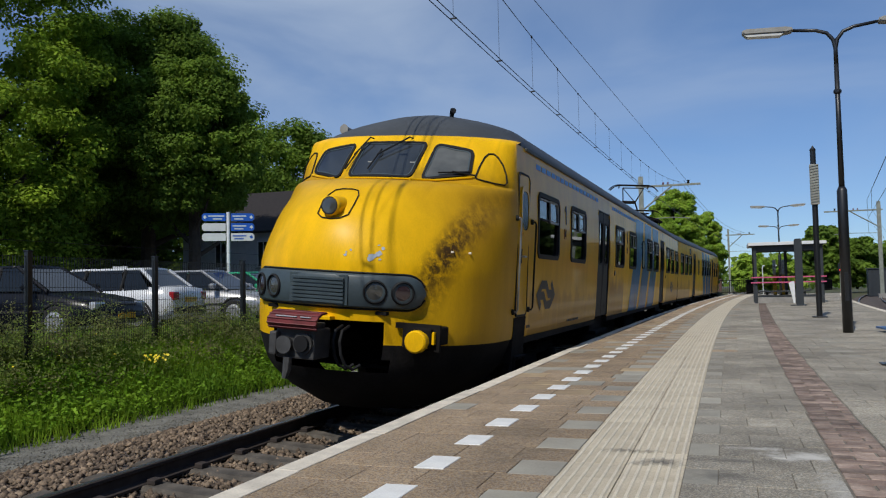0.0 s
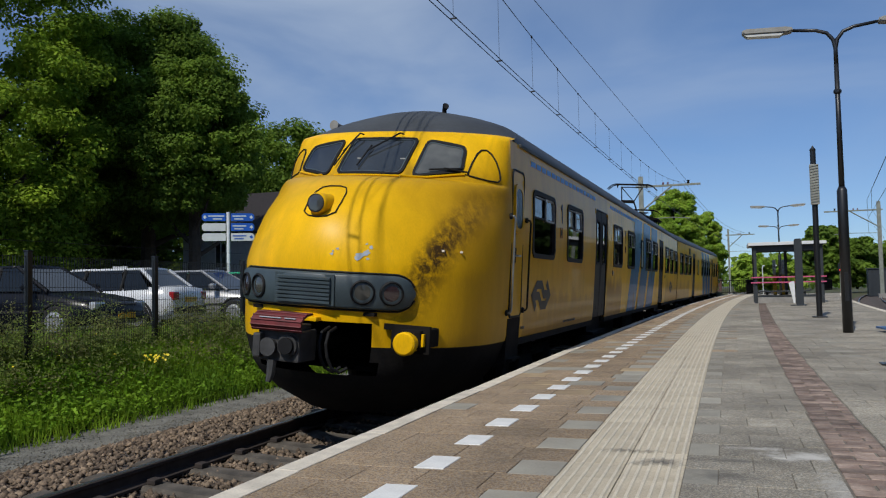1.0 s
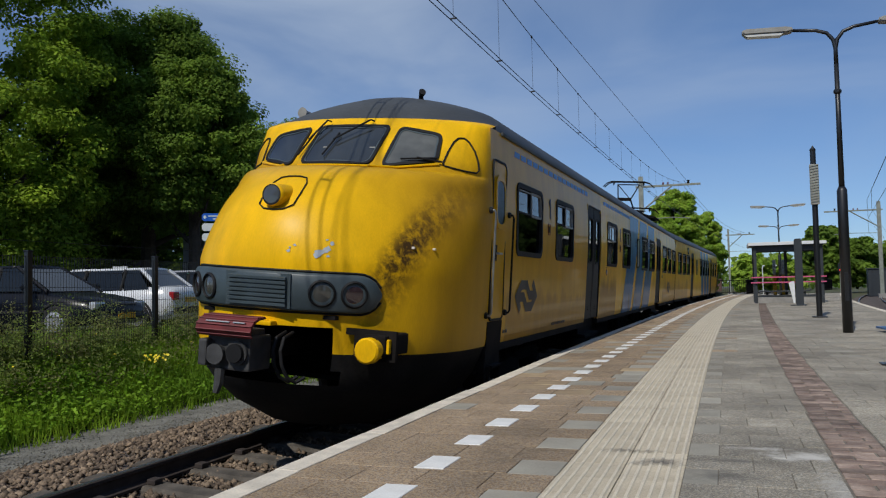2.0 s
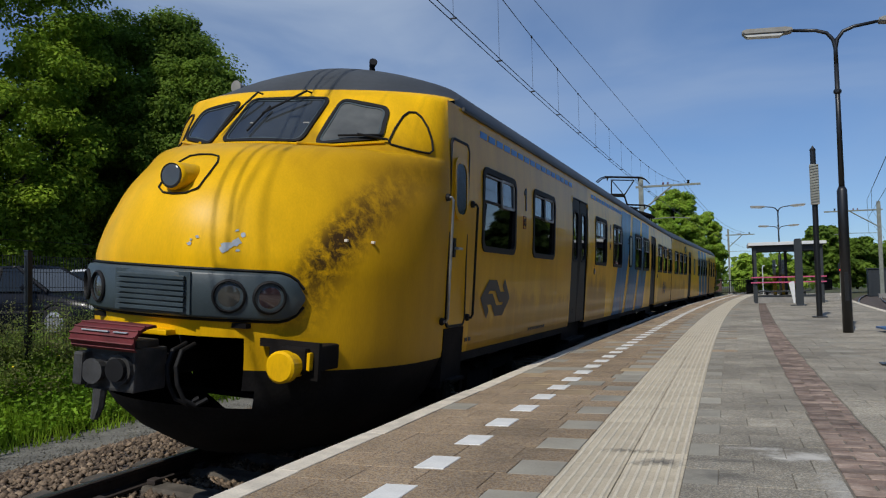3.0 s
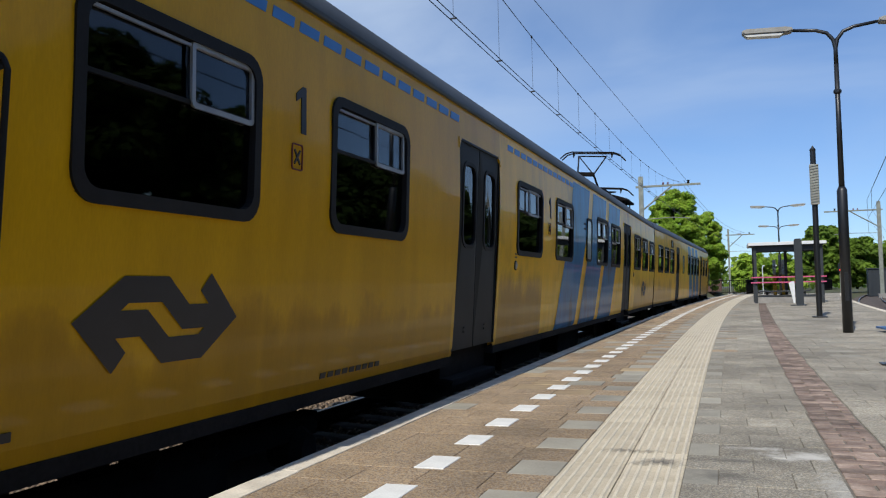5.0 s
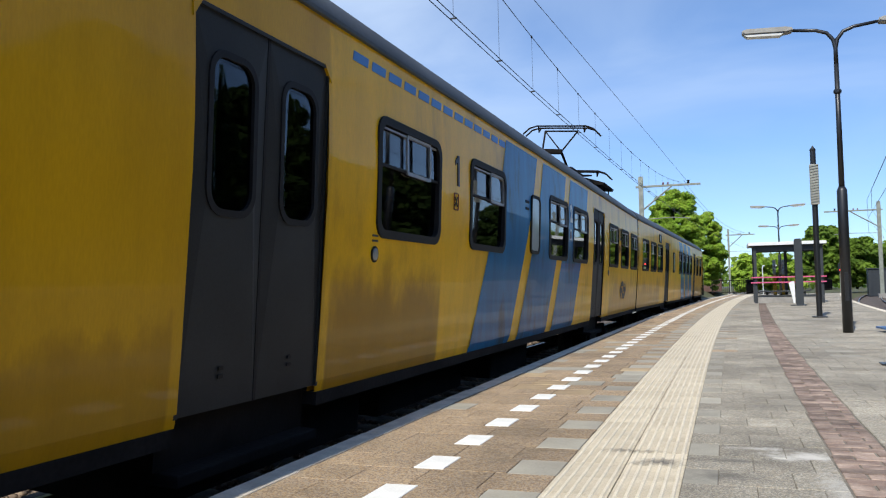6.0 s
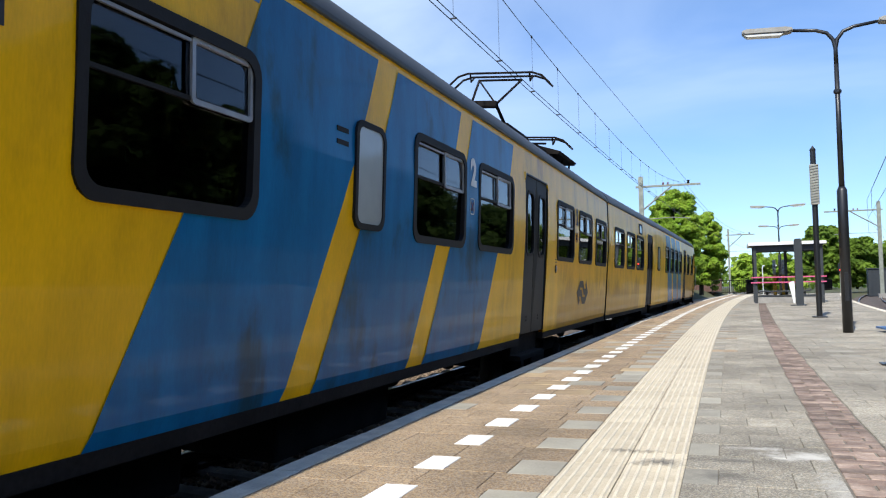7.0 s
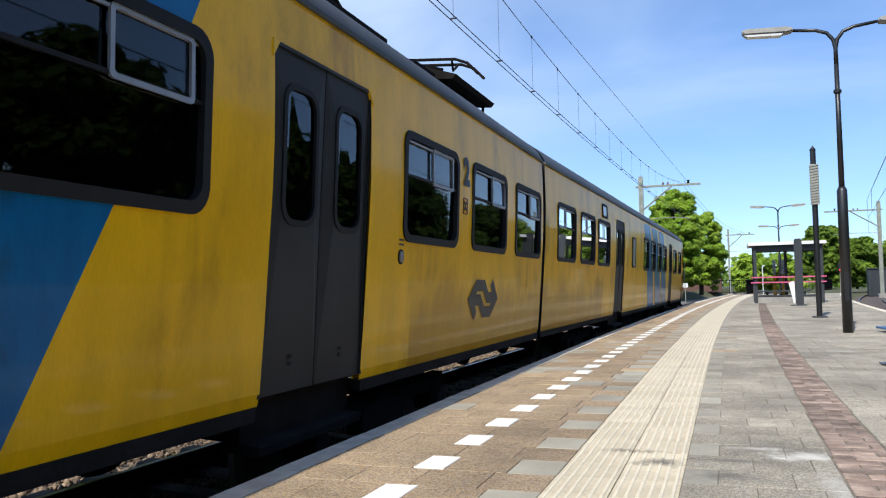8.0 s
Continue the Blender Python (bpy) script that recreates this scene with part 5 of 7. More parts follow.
# ---- overhead line ----
def mast(x, y, top, reach, arm_z, label, thick=0.11):
    m = tagged(empty("catenary_mast", pose(x, y, -0.3)), label, "catenary mast", "catenary masts")
    h = top + 0.3
    t2 = thick * 0.55
    part("mast_post", slab([(-thick, -thick), (thick, -thick), (thick, -t2), (0.02, -t2), (0.02, t2), (thick, t2), (thick, thick), (-thick, thick), (-thick, t2), (-0.02, t2), (-0.02, -t2), (-thick, -t2)], 0, h, lambda a, c, t: (a, c, t)), MASTGREY, m)
    part("mast_foot", box(-0.3, 0.3, -0.3, 0.3, -0.1, 0.55, 0.03), CONCRETE, m)
    az = arm_z + 0.3
    sg = 1 if reach > 0 else -1
    part("arm", box(min(-0.3 * sg, reach), max(-0.3 * sg, reach), -0.06, 0.06, az - 0.06, az + 0.06, 0.01), MASTGREY, m)
    part("strut", tube([(0, 0, az - 1.45), (reach * 0.52, 0, az - 0.05)], 0.05, 8), MASTGREY, m)
    for k in (0.38, 0.46):
        part("insulator", lathe([(0.03, 0.05), (0.07, 0.08), (0.03, 0.11), (0.07, 0.14), (0.03, 0.20)], 10, m=Matrix.Translation((reach * k, 0, az))), REDBROWN, m)
    part("hanger", lathe([(0.05, 0.05), (0.08, 0.12), (0.05, 0.2), (0.12, 0.24)], 10, m=Matrix.Translation((reach * 0.80, 0, az))), UNDER, m)
    part("registration_arm", tube([(0, 0, az - 1.95), (reach * 0.5, 0, az - 1.90), (reach * 0.82, 0, az - 1.98)], 0.025, 6), MASTGREY, m)
    return m


mast(-4.60, 50, 7.85, 3.4, 7.24, "grey steel mast whose arm carries the wires over the track", 0.13)
mast(0.45, 102, 7.7, 2.9, 7.0, "grey mast with short bracket beside the bend, far along the line")
mast(12.35, 77, 8.0, -4.2, 7.3, "pale grey mast with diagonal strut beside the far track", 0.14)
mast(15.0, 118, 7.4, -3.2, 6.8, "grey mast with bracket arm, far along the other track")
mast(13.6, 135, 7.4, -3.0, 6.6, "grey mast with bracket arm, far along the other track")
mast(-6.3, -14, 7.9, 3.4, 7.24, "grey steel mast whose arm carries the wires over the track", 0.13)


def wires():
    def messenger(y):
        d = y - 29
        return 6.2 + 0.00035 * y * (51 - y) + (0.0027 if d > 0 else 0.0013) * d * d if y < 50 else 7.39 - 0.03 * (y - 50) + 0.0006 * (y - 50) ** 2
    ys = [-14 + 2.0 * k for k in range(33)] + [51.0]
    def line(name, lat_, zf, r, label):
        return tagged(part(name, tube([rail_point(y, lat_, zf(y)) for y in ys], r, 5), WIRE), label, "overhead wire", "overhead wires")
    for a in (-0.05, 0.05):
        c = line("contact_wire", a, lambda y: 5.45, 0.008, "thin dark copper contact wire hung over the track")
    ms = line("messenger_wire", 0.0, messenger, 0.008, "sagging carrier wire with droppers to the contact wires")
    f0, f1 = Vector((-4.40, -14.0, 6.30)), Vector((-1.97, 50.0, 7.46))
    tagged(part("feeder_wire", tube([f0.lerp(f1, k / 32) + Vector((0, 0, 0.10 * math.sin(math.pi * k / 32))) for k in range(33)], 0.007, 5), WIRE), "high feeder wire strung from mast to mast", "overhead wire", "overhead wires")
    for k in range(-8, 16):
        y = 11.5 + 2.5 * k
        d = part("dropper", tube([rail_point(y, 0, 5.46), rail_point(y, 0, messenger(y))], 0.004, 4), WIRE, ms)
        part("clamp", box(-0.055, 0.055, -0.010, 0.010, -0.010, 0.015, 0.003, m=Matrix.Translation(rail_point(y, 0, 5.455))), WIRE, ms)
        part("clamp", box(-0.015, 0.015, -0.03, 0.03, -0.025, 0.02, 0.004, m=Matrix.Translation(rail_point(y, 0, messenger(y)))), WIRE, ms)
    # beyond the first mast, and over the other track
    ys2 = [51, 60, 70, 80, 90, 102]
    for a, z0, z1 in ((0.0, 5.45, 5.45), (0.0, 7.39, 6.9), (0.1, 7.6, 7.2)):
        tagged(part("overhead_wire", tube([Vector((line_x(y) + a, y, z0 + (z1 - z0) * (y - 51) / 51 - 0.6 * (z0 > 6) * math.sin((y - 51) / 51 * math.pi))) for y in ys2], 0.012, 5), WIRE), "dark overhead wire running on round the bend", "overhead wire", "overhead wires")
    for a, z in ((0.0, 5.45), (0.0, 6.7), (0.3, 7.4)):
        tagged(part("overhead_wire", tube([Vector((right_x(y) + 1.66 + a, y, z)) for y in (0, 20, 40, 60, 77, 100, 118)], 0.012, 5), WIRE), "dark overhead wire over the far track", "overhead wire", "overhead wires")


wires()


# ---- platform furniture ----
def platform_lamp(x, y, label):
    lp = tagged(empty("platform_lamp", pose(x, y, PLAT)), label, "lamp post", "platform lamps")
    part("base_tube", tube([(0, 0, 0), (0, 0, 2.26), (0, 0, 2.32)], [0.078, 0.078, 0.05], 16), POSTBLACK, lp, smooth=True)
    part("door_plate", box(-0.03, 0.03, -0.084, -0.07, 0.5, 0.95, 0.004), POSTBLACK, lp)
    part("pole", tube([(0, 0, 2.3), (0, 0, 4.30)], [0.045, 0.036], 12), POSTBLACK, lp, smooth=True)
    for z in (2.28, 3.85):
        part("collar", lathe([(0.05, -0.03), (0.062, -0.01), (0.062, 0.02), (0.045, 0.04)], 14, m=Matrix.Translation((0, 0, z))), POSTBLACK, lp)
    for sg in (-1, 1):
        arm = part("arm", tube([(0, 0, 4.25), (0, 0, 4.55), (sg * 0.03, 0, 4.70), (sg * 0.12, 0, 4.82), (sg * 0.28, 0, 4.88), (sg * 0.62, 0, 4.90 + 0.02)], [0.036, 0.034, 0.032, 0.030, 0.028, 0.026], 10), POSTBLACK, lp, smooth=True)
        hx = Matrix.Translation((sg * 0.62, 0, 4.92)) @ Matrix.Rotation(radians(-sg * 3), 4, "Y")
        b = slab([(0.0, -0.02), (0.10, -0.045), (0.74, -0.045), (0.80, 0.0), (0.74, 0.05), (0.10, 0.055), (0.0, 0.03)], -0.10, 0.10, lambda a, c, t: (sg * a, t, c))
        bmesh.ops.recalc_face_normals(b, faces=b.faces[:])
        bmesh.ops.bevel(b, geom=b.edges[:], offset=0.018, segments=2, affect="EDGES")
        hd = part("lamp_head", b, LAMPGREY, lp, "long grey lamp head", m=hx)
        b = slab([(0.14, -0.047), (0.20, -0.085), (0.70, -0.080), (0.75, -0.047)], -0.08, 0.08, lambda a, c, t: (sg * a, t, c))
        bmesh.ops.recalc_face_normals(b, faces=b.faces[:])
        part("lamp_bowl", b, LAMPGLASS, hd, "pale translucent lamp bowl")
    return lp


platform_lamp(1.80, 14.4, "black double-armed platform lamp post with long grey heads")
platform_lamp(2.80, 48, "black double-armed lamp post behind the shelter")
platform_lamp(3.80, 65, "black double-armed lamp post far along the platform")


def notice_post():
    p = tagged(empty("notice_post", pose(1.98, 20.4, PLAT)), "black post with a narrow striped metal board and pointed top", "notice post")
    part("post", tube([(0, 0, 0), (0, 0, 3.78)], 0.062, 14), POSTBLACK, p)
    part("finial", lathe([(0.062, 0), (0.066, 0.05), (0.03, 0.10), (0.008, 0.14)], 14, m=Matrix.Translation((0, 0, 3.78))), POSTBLACK, p)
    part("base_plate", box(-0.15, 0.15, -0.15, 0.15, 0, 0.03, 0.008), POSTBLACK, p)
    bd = part("board", box(-0.095, 0.095, -0.11, -0.07, 2.56, 3.48, 0.008), LAMPGREY, p, "narrow grey board with slanting ribs")
    for k in range(14):
        z = 2.60 + 0.063 * k
        part("rib", slab([(-0.09, z), (0.09, z + 0.03), (0.09, z + 0.055), (-0.09, z + 0.025)], -0.125, -0.108, lambda a, c, t: (a, t, c)), MASTGREY, bd)


notice_post()


def shelter():
    s = tagged(empty("waiting_shelter", pose(2.25, 34.2, PLAT)), "dark grey glazed waiting shelter with flat white-edged roof", "shelter")
    x0, x1, y1 = -1.15, 1.22, 1.7
    part("roof", box(x0 - 0.22, x1 + 0.16, -0.15, y1 + 0.2, 2.22, 2.30, 0.01), SHELTERGREY, s)
    for nm, b in (("fascia", box(x0 - 0.24, x1 + 0.18, -0.18, -0.15, 2.24, 2.36, 0.006)), ("fascia", box(x0 - 0.24, x0 - 0.21, -0.15, y1 + 0.2, 2.24, 2.36, 0.006)), ("fascia", box(x1 + 0.15, x1 + 0.18, -0.15, y1 + 0.2, 2.24, 2.36, 0.006))):
        part(nm, b, WHITEMETAL, s, "white roof edge")
    part("ceiling_beam", box(x0, x1, 0.0, 0.10, 2.02, 2.22, 0.01), SHELTERGREY, s)
    part("ceiling_beam", box(x0, x1, y1 - 0.10, y1, 2.02, 2.22, 0.01), SHELTERGREY, s)
    for x in (x0, 0.05, x1):
        for y in (0.04, y1 - 0.04):
            if x == 0.05 and y < 1:
                continue
            part("post", box(x - 0.055, x + 0.055, y - 0.055, y + 0.055, 0, 2.22, 0.008), SHELTERGREY, s)
    part("plinth", box(x0, x1, y1 - 0.12, y1 + 0.02, 0.0, 0.30, 0.01), CONCRETE, s, "pale concrete plinth")
    part("front_plinth", box(x0 + 0.06, x1 - 0.06, 0.0, 0.08, 0.0, 0.24, 0.01), CONCRETE, s, "pale concrete plinth")
    part("sill_bar", box(x0, x1, -0.02, 0.10, 0.25, 0.30, 0.006), SHELTERGREY, s)
    for a, b in ((x0 + 0.06, -0.01), (0.11, x1 - 0.06)):
        part("back_pane", box(a, b, y1 - 0.05, y1 - 0.04, 0.30, 2.02), CLEARGLASS, s).visible_shadow = False
    for x in (x0, x1):
        part("side_pane", box(x - 0.005, x + 0.005, 0.10, y1 - 0.10, 0.30, 2.02), CLEARGLASS, s).visible_shadow = False
    for z in (0.78, 0.98):
        part("tape", box(x0 - 0.18, x1 + 0.14, -0.09, -0.075, z, z + 0.045, 0.003), PINK, s, "pink and white barrier band")
    b = box(-0.05, 0.35, 0.7, 1.1, 0.42, 0.46, 0.01)
    part("bench", box(-0.9, 0.9, y1 - 0.55, y1 - 0.2, 0.42, 0.47, 0.01, b), SHELTERGREY, s)
    for x in (-0.7, 0.7):
        part("bench_leg", box(x - 0.03, x + 0.03, y1 - 0.45, y1 - 0.3, 0, 0.42), SHELTERGREY, s)


shelter()


def loose_platform_things():
    p = tagged(empty("information_pillar", pose(2.36, 30.4, PLAT)), "dark grey information pillar with rounded top", "pillar")
    part("pillar_body", slab([(x, z + 1.14) for x, z in round_rect(0.24, 2.28, 0.06, 4)], -0.08, 0.08, lambda a, c, t: (a, t, c)), SHELTERGREY, p)
    part("foot_plate", box(-0.3, 0.2, -0.2, 0.2, 0.0, 0.03, 0.006), SHELTERGREY, p)
    w = tagged(part("white_notice_panel", slab([(-0.13, 0.78), (0.05, 0.84), (0.08, 0.76), (0.08, 0.0), (0.02, 0.0)], -0.02, 0.02, lambda a, c, t: (a, t, c)), WHITEMETAL, m=pose(2.36, 33.5, PLAT)), "white tapering notice panel standing before the shelter", "notice panel")
    for x, h in ((1.91, 1.1), (2.25, 1.1)):
        q = tagged(empty("ticket_post", pose(x, 36.6, PLAT)), "slim post with yellow lower half and white top", "ticket post", "ticket posts")
        part("post_body", box(-0.07, 0.07, -0.05, 0.05, 0, h, 0.015), YELLOWPOST, q, "yellow casing")
        part("post_top", box(-0.06, 0.06, -0.045, 0.045, h, h + 0.62, 0.03), WHITEMETAL, q, "white top")
    for x in (1.55, 2.05):
        q = tagged(empty("white_lamp_globe", pose(x, 39, PLAT)), "slim white post with a bent top behind the shelter", "post", "white posts")
        part("post", tube([(0, 0, 0), (0, 0, 1.45)], 0.022, 10), WHITEMETAL, q)
        part("bent_head", tube([(0, 0, 1.45), (0.03, 0, 1.55), (0.10, 0, 1.53)], 0.03, 8), WHITEMETAL, q)
    b = tagged(empty("platform_bench", pose(2.88, 14.6, PLAT, 0, 0, 8)), "blue slatted platform bench on dark legs", "bench")
    for k in range(3):
        part("seat_slat", box(-0.62, 0.75, -0.2 + 0.14 * k, -0.08 + 0.14 * k, 0.05 + 0.0, 0.085, 0.008), BLUEBENCH, b)
    for x in (-0.4, 0.5):
        part("leg", box(x - 0.04, x + 0.04, -0.15, 0.18, 0.0, 0.05, 0.005), POSTBLACK, b)
    # a shadow on the paving, modelled as a thin dark strip
    g = tagged(empty("drain_grate", pose(1.75, 9.0, PLAT + 0.006)), "flat dark strip standing in for a shadow on the paving", "cover plate")
    part("plate", box(-0.35, 0.4, -0.10, 0.10, 0.0, 0.012, 0.004), POSTBLACK, g)


loose_platform_things()


def railing(name, pts, label, mat_=MASTGREY, step=1.0, h=1.0):
    r = tagged(empty(name), label, "railing", "railings")
    pts = [Vector(p) for p in pts]
    for a, b in zip(pts, pts[1:]):
        n = max(1, int((b - a).length / step))
        for k in range(n + 1):
            p = a + (b - a) * k / n
            part("post", tube([p, p + Vector((0, 0, h))], 0.03, 6), mat_, r)
        m = max(1, int((b - a).length / 0.16))
        for z in (0.12, h):
            part("rail_bar", tube([a + Vector((0, 0, z)), b + Vector((0, 0, z))], 0.025, 6), mat_, r)
        bm = bmesh.new()
        for k in range(m):
            p = a + (b - a) * (k + 0.5) / m
            tube([p + Vector((0, 0, 0.12)), p + Vector((0, 0, h))], 0.010, 4, bm, False)
        q = part("balusters", bm, mat_, r)
        q["kind"] = "stuff"


railing("railing", [(-0.95, 61.5, 0.6), (1.4, 63, 0.6), (2.6, 78, 0.6)], "grey barred railing at the platform's end", UNDER)
railing("railing", [(6.2, 61, 0.6), (7.6, 76, 0.6), (10.2, 92, 0.5)], "dark barred railing along the far track", UNDER)


# ---- greenery ----
def quads_mesh(name, centres, normals, sizes, material, parent=None, label="", aspect=0.7, curl=0.0):
    """Many small leaf-like lozenges as one mesh."""
    n = len(centres)
    rng = np.random.RandomState(len(name) + n)
    nn = normals / np.maximum(1e-6, np.linalg.norm(normals, axis=1, keepdims=True))
    r = rng.normal(size=(n, 3))
    u = np.cross(nn, r)
    u /= np.maximum(1e-6, np.linalg.norm(u, axis=1, keepdims=True))
    v = np.cross(nn, u)
    s = sizes[:, None]
    a = centres + u * s
    b = centres + v * s * aspect + nn * s * curl
    c = centres - u * s
    d = centres - v * s * aspect + nn * s * curl
    verts = np.stack([a, b, c, d], 1).reshape(-1, 3)
    me = bpy.data.meshes.new(name)
    me.vertices.add(4 * n)
    me.vertices.foreach_set("co", verts.astype(np.float32).ravel())
    me.loops.add(4 * n)
    me.loops.foreach_set("vertex_index", np.arange(4 * n, dtype=np.int32))
    me.polygons.add(n)
    me.polygons.foreach_set("loop_start", np.arange(0, 4 * n, 4, dtype=np.int32))
    me.update(calc_edges=True)
    me.materials.append(material)
    ob = new(name, me)
    if parent is not None:
        ob.parent = parent
    if label:
        ob["label"] = label
    return ob


def tree(x, y, z, height, radius, leaf, label, seed, clumps=90, per=150, low=0.16, size=0.16, lean=(0, 0), clump=1.0, group="trees by the car park"):
    """A tapered trunk with limbs, and a crown of clumps of small leaves with an uneven outline and gaps."""
    rng = np.random.RandomState(seed)
    t = tagged(empty("tree", pose(x, y, z)), label, "tree", group)
    trunk = tube([(0, 0, -0.2), (0.05, 0.03, height * 0.25), (lean[0] * 0.4, lean[1] * 0.4, height * 0.55), (lean[0], lean[1], height * 0.85)],
                 [height * 0.030, height * 0.024, height * 0.016, height * 0.005], 9)
    ends = []
    for k in range(9):
        a = k * 2.4 + rng.rand()
        z0 = height * (0.22 + 0.055 * k)
        rr = radius * (0.85 - 0.04 * k)
        p0 = Vector((0, 0, z0))
        p2 = Vector((math.cos(a) * rr * 0.8, math.sin(a) * rr * 0.8, z0 + height * 0.16))
        tube([p0, (p0 + p2) / 2 + Vector((0, 0, -0.02 * height)), p2], [height * 0.011, height * 0.007, height * 0.002], 6, trunk)
    part("trunk", trunk, BARK, t)
    C, Nn, S = [], [], []
    for k in range(clumps):
        f = rng.rand()
        zc = height * (low + (0.97 - low) * f)
        g = (zc / height - low) / (1 - low)
        rr = radius * (math.sin(math.pi * min(1, 0.16 + 0.80 * g)) ** 0.55)
        a = rng.rand() * math.tau
        q = math.sqrt(rng.rand()) * 0.45 + 0.55 * rng.rand() ** 0.3 * 0.98
        c = np.array([math.cos(a) * rr * q, math.sin(a) * rr * q, zc + rng.normal() * 0.25])
        cr = radius * (0.16 + 0.15 * rng.rand()) * clump
        d = rng.normal(size=(per, 3))
        d /= np.linalg.norm(d, axis=1, keepdims=True)
        rad = cr * rng.rand(per) ** 0.4
        pts = c + d * rad[:, None] * np.array([1.15, 1.15, 0.72])
        C.append(pts)
        Nn.append(d + np.array([0, 0, 0.7]) + rng.normal(size=(per, 3)) * 0.5)
        S.append(size * (0.6 + 0.8 * rng.rand(per)))
    quads_mesh("crown", np.concatenate(C), np.concatenate(Nn), np.concatenate(S), leaf, t, "", 0.62, 0.12)
    return t


tree(-26.6, 23.5, 0.6, 19.0, 5.0, LEAF_MID, "tall broadleaf tree with bright leaf tips beside the car park", 1, 620, 300, 0.06, 0.080, clump=0.62)
tree(-33.0, 25.0, 0.6, 12.6, 5.0, LEAF_MID, "tall broadleaf tree at the edge of the car park", 2, 300, 260, 0.06, 0.095, clump=0.7)
tree(-25.3, 31.5, 0.6, 13.7, 5.2, LEAF_DARK, "dense dark green tree with a domed crown beside the car park", 3, 560, 300, 0.30, 0.080, clump=0.62)
tree(-21.4, 29.6, 0.6, 10.6, 3.0, LEAF_DARK, "dense dark green tree with a ragged edge behind the signpost", 4, 300, 260, 0.44, 0.075, clump=0.75)
tree(-34.5, 38.0, 0.6, 14.0, 5.5, LEAF_DARK, "dark tree standing behind the others", 5, 200, 200, 0.05, 0.16, clump=0.8)
tree(-31.0, 37.0, 0.6, 10.4, 3.6, LEAF_DARK, "dark rounded tree standing beside the white building", 6, 260, 220, 0.36, 0.11, clump=0.75)
tree(-28.2, 50.5, 0.6, 12.2, 5.2, LEAF_DARK, "dark rounded tree behind the white building", 17, 260, 240, 0.14, 0.12, clump=0.75)
tree(-43.0, 55.0, 0.6, 11.5, 6.0, LEAF_DARK, "dark tree closing the car park", 7, 110, 200, 0.06, 0.24)
tree(-4.3, 78.0, 0.4, 9.5, 2.7, LEAF_BRIGHT, "bright green roadside tree in full sun beyond the train", 8, 300, 330, 0.16, 0.105, clump=0.66, group="trees beyond the platform")
tree(-2.4, 88.0, 0.4, 8.0, 2.6, LEAF_BRIGHT, "bright green roadside tree with low crown beyond the train", 9, 280, 320, 0.14, 0.11, clump=0.66, group="trees beyond the platform")
tree(-10.5, 94.0, 0.4, 7.6, 3.2, LEAF_BRIGHT, "bright green tree behind the line", 10, 100, 180, 0.2, 0.3, group="trees beyond the platform")
tree(12.4, 118.0, 0.4, 7.9, 3.4, LEAF_DARK, "broad round tree beyond the far platform", 11, 90, 160, 0.18, 0.32, group="trees beyond the platform")
tree(16.6, 122.0, 0.4, 6.3, 3.6, LEAF_DARK, "low broad tree beyond the far track", 12, 90, 150, 0.10, 0.32, group="trees beyond the platform")
tree(3.4, 125.0, 0.4, 4.6, 3.0, LEAF_BRIGHT, "low broad tree beyond the platform's end", 13, 80, 150, 0.06, 0.32, group="trees beyond the platform")
tree(8.0, 128.0, 0.4, 4.4, 3.0, LEAF_BRIGHT, "low broad tree beyond the platform's end", 16, 80, 150, 0.06, 0.32, group="trees beyond the platform")
tree(22.5, 126.0, 0.4, 6.0, 4.2, LEAF_DARK, "broad tree beyond the far track", 14, 80, 150, 0.08, 0.34, group="trees beyond the platform")
tree(30.0, 130.0, 0.4, 8.0, 5.5, LEAF_DARK, "broad tree beyond the far track", 15, 80, 150, 0.08, 0.36, group="trees beyond the platform")
# unseen trees added on the far side of the line, for dark reflections in the train's windows and paint
for k, (x, y, h, r) in enumerate(((19, -6, 10, 5), (20, 5, 11, 5.2), (21, 16, 10, 5), (22, 28, 11, 5.2), (24, 41, 10.5, 5.2), (27, 54, 10, 5), (33, 70, 11, 5.5), (41, 90, 9, 6), (22, 62, 9.5, 4.5), (28, 82, 8, 5), (36, 106, 10, 6), (24.5, 100, 8, 4), (17, -18, 11, 5.5), (7, -26, 11, 5.5), (-4, -30, 11, 5.5), (-15, -27, 11, 5.5))):
    tree(x, y, 0.3, h, r, LEAF_SHADE, "unseen broadleaf tree added across the line for reflections", 30 + k, 120, 170, 0.0, 0.33, group="trees across the line")


def far_woods():
    rng = np.random.RandomState(5)
    C, Nn = [], []
    for k in range(520):
        a = rng.uniform(-75, 75)
        d = rng.uniform(170, 210)
        c = np.array([d * math.sin(radians(a)), d * math.cos(radians(a)), 0.0])
        h = rng.uniform(3, 7.5) * (1.0 if abs(a) < 25 else 1.5)
        pts = c + np.stack([rng.normal(size=44) * 2.4, rng.normal(size=44) * 2.4, rng.rand(44) * h], 1)
        C.append(pts)
        Nn.append(rng.normal(size=(44, 3)) + np.array([0, -0.6, 0.8]))
    C = np.concatenate(C)
    tagged(quads_mesh("far_woods", C, np.concatenate(Nn), 0.4 + 0.4 * rng.rand(len(C)), LEAF_DARK, None, "", 0.7, 0.1), "low belt of distant green trees along the horizon", "woods", "", "stuff")


far_woods()


